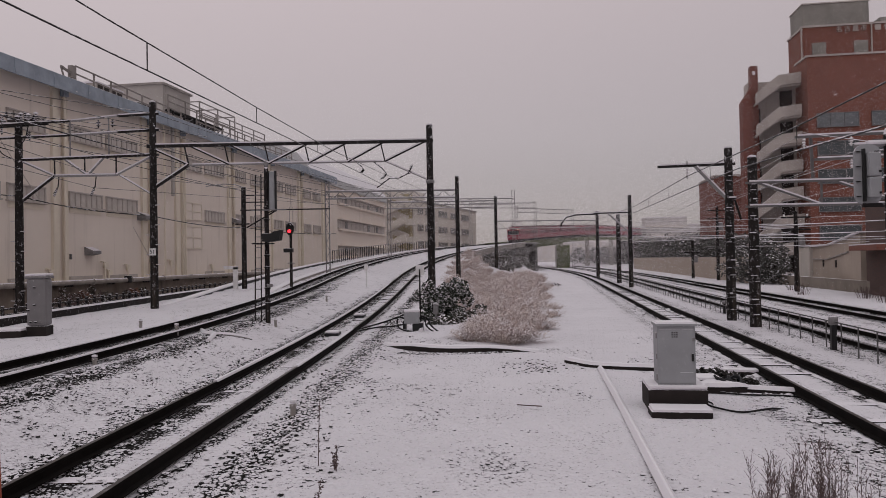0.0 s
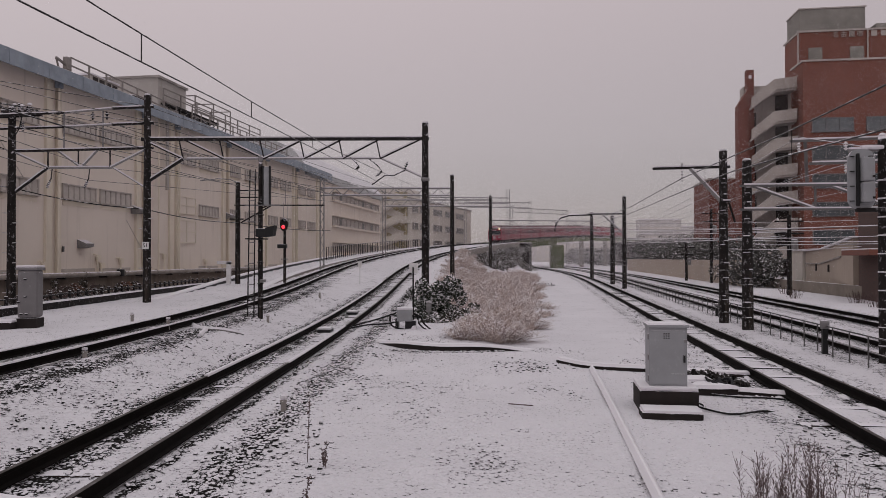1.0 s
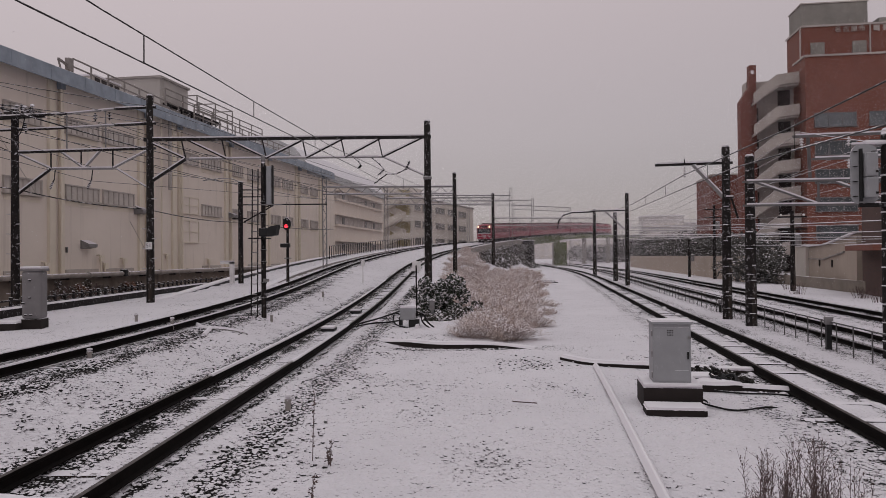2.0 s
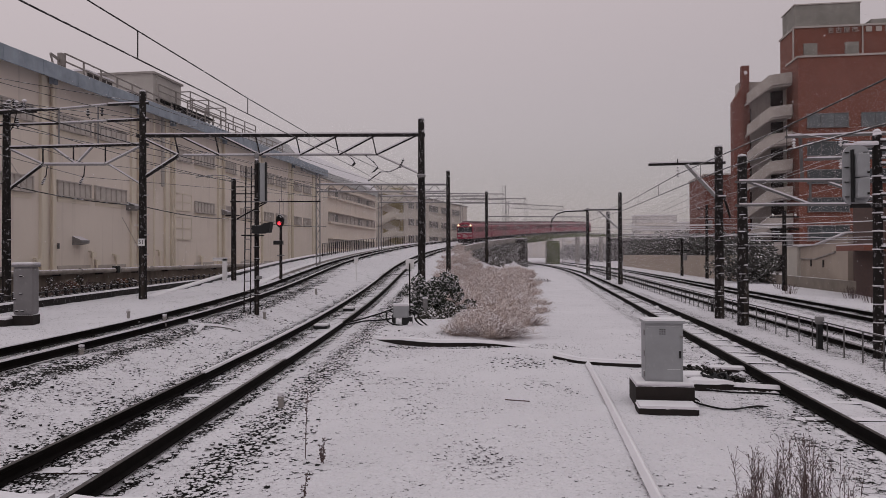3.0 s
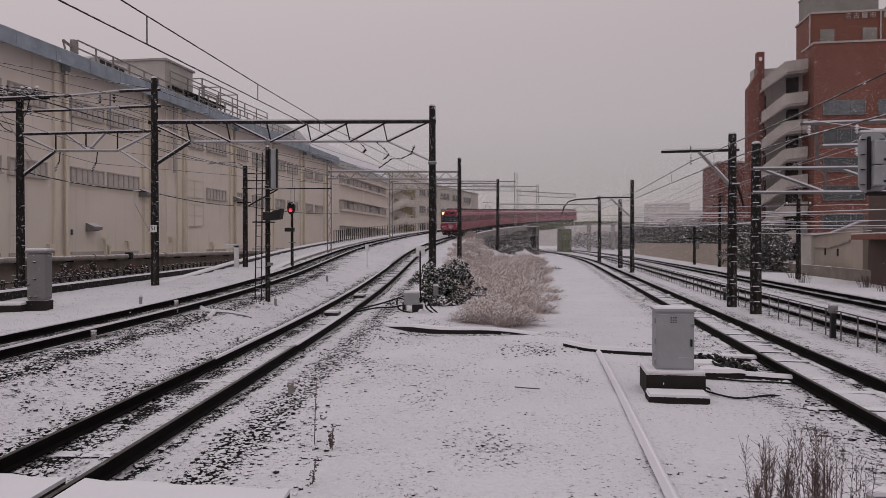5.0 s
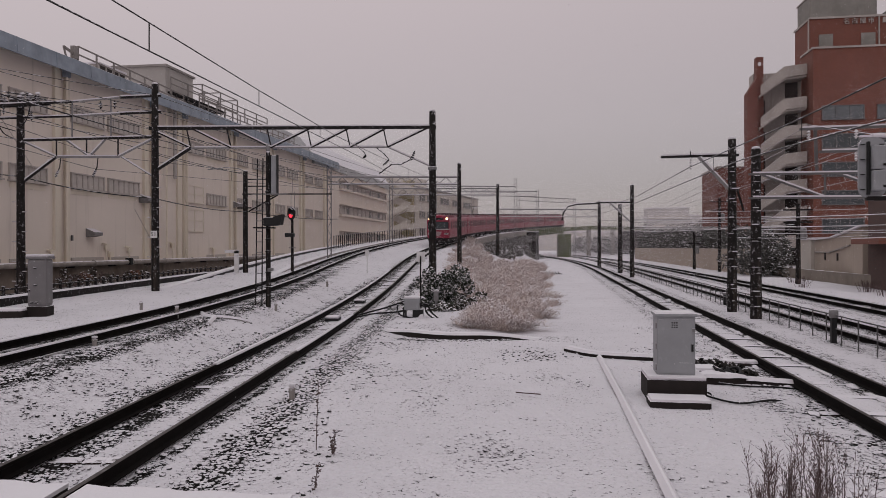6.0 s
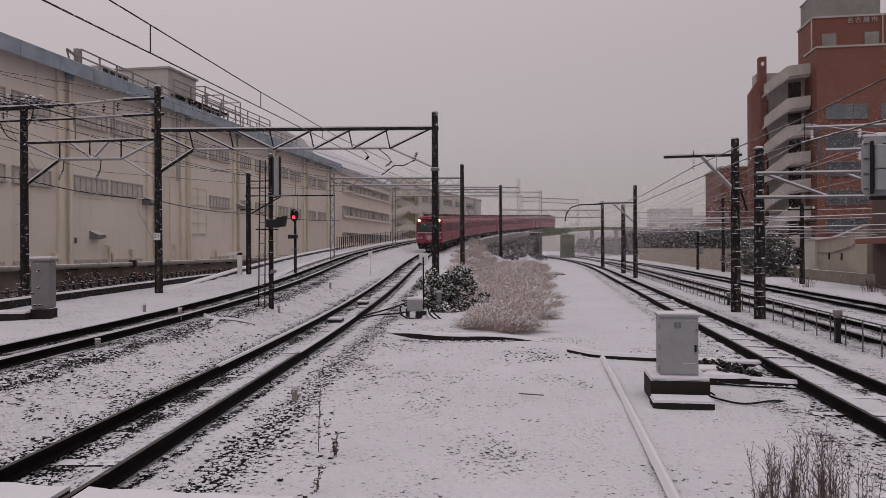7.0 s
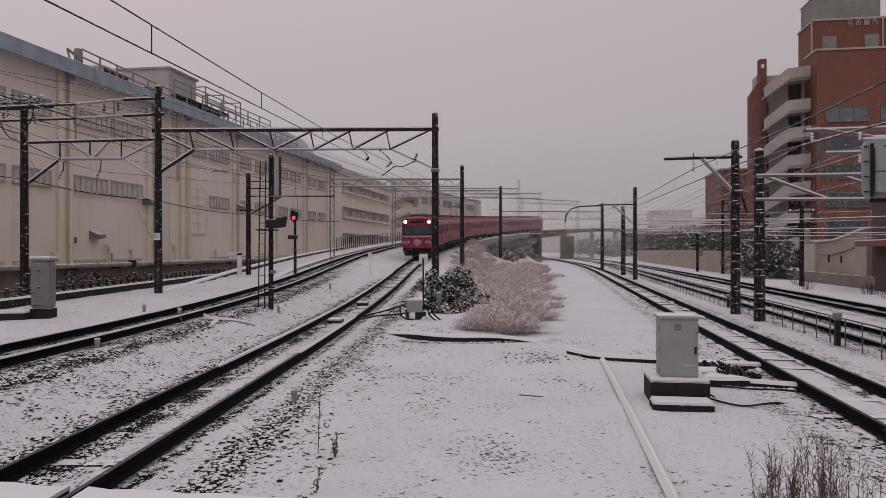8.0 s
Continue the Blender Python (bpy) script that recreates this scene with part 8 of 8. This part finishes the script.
catenary("snow-lined contact wire and messenger over the low level track", ((5.2, 4, 3.98), (5.1, 12.36, 4.38), (5.05, 16.5, 4.58), (5, 20.71, 4.76), (4.95, 27.75, 4.86), (4.8, 43.22, 5.01), (3.6, 87, 5.75)),
         ((5.2, 4, 4.95), (5.1, 12.35, 5.03), (5.05, 16.5, 5.07), (5, 20.7, 5.17), (4.95, 27.74, 5.35), (4.8, 43.21, 5.37), (3.6, 87, 6.3)),
         (((5.06, 16.0, 4.56), (5.06, 16.0, 5.07)), ((4.98, 24.0, 4.81), (4.98, 24.0, 5.25)), ((4.91, 32.0, 4.9), (4.91, 32.0, 5.36)), ((4.85, 38.0, 4.96), (4.85, 38.0, 5.36)),), 0.017)


def feeder_lines():
    runs = [
        ((-18.87, 22.34, 8.49), (-16.9, 34, 8.76), 0.010), ((-24, 9, 8.2), (-18.1, 30.56, 8.25), 0.010),
        ((-18.6, 12, 8.0), (-16.75, 28.7, 7.05), 0.020), ((-16.75, 28.7, 7.05), (-15.5, 54, 7.2), 0.014),
        ((-22.4, 10, 8.1), (-20.8, 27.1, 7.68), 0.014), ((-20.8, 27.1, 7.68), (-17.5, 39.8, 6.6), 0.012),
        ((-22.9, 27.7, 8.9), (-17.0, 54, 8.5), 0.010), ((-22.0, 27.8, 8.85), (-17.1, 54, 8.3), 0.010),
        ((-18.9, 28.3, 8.2), (-17.0, 54, 7.7), 0.010), ((-18.3, 28.4, 8.2), (-16.9, 54, 7.5), 0.010),
        ((-24.5, 16, 9.2), (-16.75, 28.75, 8.9), 0.010), ((-26, 20, 8.9), (-16.75, 28.75, 8.2), 0.010), ((-21.5, 14, 7.1), (-22.4, 27.9, 7.0), 0.012),
        ((-16.75, 28.75, 8.9), (-14.2, 78, 9.2), 0.010), ((-16.75, 28.75, 8.2), (-14.4, 78, 8.9), 0.010), ((-22.4, 27.9, 7.9), (-17.06, 54, 7.9), 0.012), ((-16.8, 28.7, 6.4), (-17.5, 39.8, 6.7), 0.012), ((-17.5, 39.8, 6.7), (-17.06, 54, 6.9), 0.012),
        ((-17.06, 54, 8.5), (-17.69, 78.2, 10.2), 0.012), ((-17.06, 54, 8.2), (-17.69, 78.2, 9.8), 0.012),
    ]
    root = tagged(empty("feeder_cables"), "dark feeder wires strung along the factory side", "overhead wire", group="overhead wires")
    for a, b, r in runs:
        bm = B()
        wire(bm, a, b, r * 1.35, 0.12)
        part("feeder", bm, M["wire"], root)
    bm = B()
    for a, b in (((-26.5, 20, 6.2), (-22.4, 27.9, 5.45)), ((-22.4, 27.9, 5.45), (-16.95, 28.8, 4.55)), ((-16.95, 28.8, 4.55), (-17.5, 39.76, 4.5)), ((-17.5, 39.76, 4.5), (-16.4, 54, 4.6))):
        wire(bm, a, b, 0.022, 0.15)
    part("signal_cable", bm, M["cable"], root, "thick black signal cable")
    root = tagged(empty("feeder_cables"), "snow-lined feeder wires over the main line", "overhead wire", group="overhead wires")
    for a, b, r, sg in (
                        ((6.1, 13.0, 4.68), (7.33, 23.4, 5.56), 0.014, 0.0), ((7.33, 23.4, 5.56), (9.3, 92, 6.0), 0.014, 0.4),
                        ((7.6, 17.0, 4.7), (8.25, 25.4, 6.4), 0.012, 0.0), ((8.25, 25.4, 6.4), (9.5, 92, 6.3), 0.012, 0.4), ((9.0, 17.0, 4.9), (9.7, 25.4, 5.7), 0.014, 0.05), ((9.7, 25.4, 5.7), (10.5, 92, 5.9), 0.012, 0.4),
                        ((8.4, 12, 5.0), (8.4, 60, 5.25), 0.011, 0.0), ((12.0, 12, 5.0), (12.0, 60, 5.25), 0.011, 0.0), ((8.4, 60, 5.25), (7.5, 110, 5.3), 0.011, 0), ((12, 60, 5.25), (11.0, 110, 5.3), 0.011, 0),
                        ((6.6, 25.9, 3.35), (13.5, 24.0, 3.5), 0.02, 0.0), ((6.6, 25.9, 3.05), (13.5, 23.6, 3.15), 0.014, 0.02), ((6.3, 28.2, 3.1), (14.0, 33, 3.1), 0.016, 0.05), ((6.3, 28.2, 2.75), (16, 40, 3.0), 0.012, 0.08),
                        ((6.0, 59.7, 3.6), (19, 62, 4.2), 0.03, 0.1), ((6.0, 59.7, 4.4), (20, 64, 4.6), 0.03, 0.1), ((6.1, 69.8, 5.0), (21, 75, 5.4), 0.035, 0.1), ((6.1, 69.8, 4.2), (21, 80, 4.4), 0.03, 0.1),
                        ((6.0, 59.7, 4.0), (36, 66, 4.3), 0.025, 0.1), ((6.0, 59.7, 4.75), (36, 66, 5.3), 0.025, 0.15), ((6.0, 59.7, 5.2), (36, 67, 5.9), 0.022, 0.15), ((5.3, 87.9, 5.6), (40, 92, 5.9), 0.035, 0.2), ((5.3, 87.9, 4.9), (40, 92, 5.0), 0.035, 0.2), ((6.6, 25.9, 2.85), (13.5, 23.8, 2.9), 0.012, 0.03)):
        bm = B()
        wire(bm, a, b, r, sg)
        part("feeder", bm, M["frostwire"], root)


feeder_lines()


def street_pole(x, y, h, label):
    root = tagged(empty("utility_pole", pose(x, y, 0)), label, "pole", group="utility poles")
    part("shaft", lathe(B(), ((0.18, -0.3), (0.17, 0), (0.12, h)), 10), M["pole"], root)
    for z in (h - 0.4, h - 1.2):
        part("crossarm", bar(B(), (-0.9, 0, z), (0.9, 0, z), 0.09), M["steel"], root)
    for i in range(3):
        part("insulator", lathe(B(), ((0.05, h - 0.36), (0.08, h - 0.28), (0.04, h - 0.2)), 8, Matrix.Translation((-0.7 + i * 0.7, 0, 0))), M["porcelain"], root)
    part("transformer", lathe(B(), ((0.2, h - 2.3), (0.22, h - 2.25), (0.22, h - 1.6), (0.1, h - 1.55)), 12, Matrix.Translation((0.3, 0, 0))), M["galv"], root)


street_pole(15.9, 74, 7.2, "snowy utility pole beside the boundary wall")
street_pole(15.0, 82, 4.0, "shorter utility pole beside the boundary wall")
street_pole(15.6, 50, 5.2, "dark utility pole before the grey lean-to")


# ---------------------------------------------------------------- distance
def skyline():
    rng = np.random.default_rng(31)
    for i in range(12):
        w, h = 22 + 26 * rng.random(), 9 + 12 * rng.random()
        x, y = -110 + i * 38 + 10 * rng.random(), 430 + 90 * rng.random()
        root = tagged(empty("distant_building", pose(x, y, 0)), "distant city block in haze-paled colours with a snowy roof", "building", group="distant buildings")
        part("wall", box(B(), (0, 0, h / 2), (w, 14, h)), M["haze_wall"], root)
        part("roof", box(B(), (0, 0, h + 0.2), (w + 0.6, 14.6, 0.4)), M["snow"], root)
        for k in range(int(h / 3.6)):
            for j in range(int(w / 5)):
                part("window", box(B(), (-w / 2 + 2.5 + j * 5, -7.05, 2.2 + k * 3.6), (2.6, 0.12, 1.3)), M["farwall"], root)


skyline()


def mid_blocks():
    for x, y, w, h, st in ((38.5, 262, 14.0, 15.6, 4), (54.0, 275, 17.0, 13.6, 4)):
        root = tagged(empty("distant_building", pose(x, y, 0)), "flat-roofed block with walls and windows paled for haze", "building", group="distant buildings")
        part("wall", box(B(), (0, 0, h / 2), (w, 9, h)), M["midwall"], root)
        part("roof", box(B(), (0, 0, h + 0.15), (w + 0.5, 9.5, 0.3)), M["snow"], root)
        for k in range(st):
            z = h - 2.0 - k * 3.2
            part("balcony", box(B(), (0, -4.9, z - 1.0), (w - 0.6, 0.9, 1.0)), M["farwall"], root)
            for j in range(int(w / 2.6)):
                # panes get the pale wall colour, as haze would leave them
                part("window", box(B(), (-w / 2 + 1.6 + j * 2.6, -4.53, z + 0.3), (1.6, 0.12, 1.5)), M["haze_wall"], root)


mid_blocks()


# ---------------------------------------------------------------- falling snow, and haze made of flakes
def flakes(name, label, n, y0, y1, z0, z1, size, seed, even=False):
    """Loose flakes in the air before the platform; each is a small three-sided fleck. Size grows with distance, so the
    far layers stand in for haze.
    """
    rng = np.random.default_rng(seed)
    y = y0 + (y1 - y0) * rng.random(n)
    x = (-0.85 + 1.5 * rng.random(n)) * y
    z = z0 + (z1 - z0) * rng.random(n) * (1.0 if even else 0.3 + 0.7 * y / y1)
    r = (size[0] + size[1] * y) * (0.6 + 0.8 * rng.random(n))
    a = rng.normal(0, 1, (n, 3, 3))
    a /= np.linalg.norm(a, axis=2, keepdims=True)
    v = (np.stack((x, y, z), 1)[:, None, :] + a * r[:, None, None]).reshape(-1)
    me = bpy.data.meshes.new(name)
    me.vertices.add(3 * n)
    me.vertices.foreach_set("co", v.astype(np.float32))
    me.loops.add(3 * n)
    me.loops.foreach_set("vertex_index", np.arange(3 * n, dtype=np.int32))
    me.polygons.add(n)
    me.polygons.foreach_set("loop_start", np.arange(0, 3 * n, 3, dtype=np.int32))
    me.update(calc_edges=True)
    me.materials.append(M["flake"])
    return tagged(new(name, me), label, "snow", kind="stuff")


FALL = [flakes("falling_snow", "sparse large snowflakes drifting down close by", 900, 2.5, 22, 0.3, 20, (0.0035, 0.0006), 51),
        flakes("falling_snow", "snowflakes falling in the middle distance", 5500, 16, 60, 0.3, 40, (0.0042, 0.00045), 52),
        # far layers: flakes enlarged with distance and packed to imitate haze
        flakes("falling_snow", "falling flakes, oversized to read as haze beyond the gantries", 330000, 48, 110, -4.0, 20, (0.0, 0.00042), 54, True),
        flakes("falling_snow", "dense flakes, oversized with distance, standing in for far haze", 840000, 110, 250, -6.0, 18, (0.0, 0.00040), 53, True)]


motions()
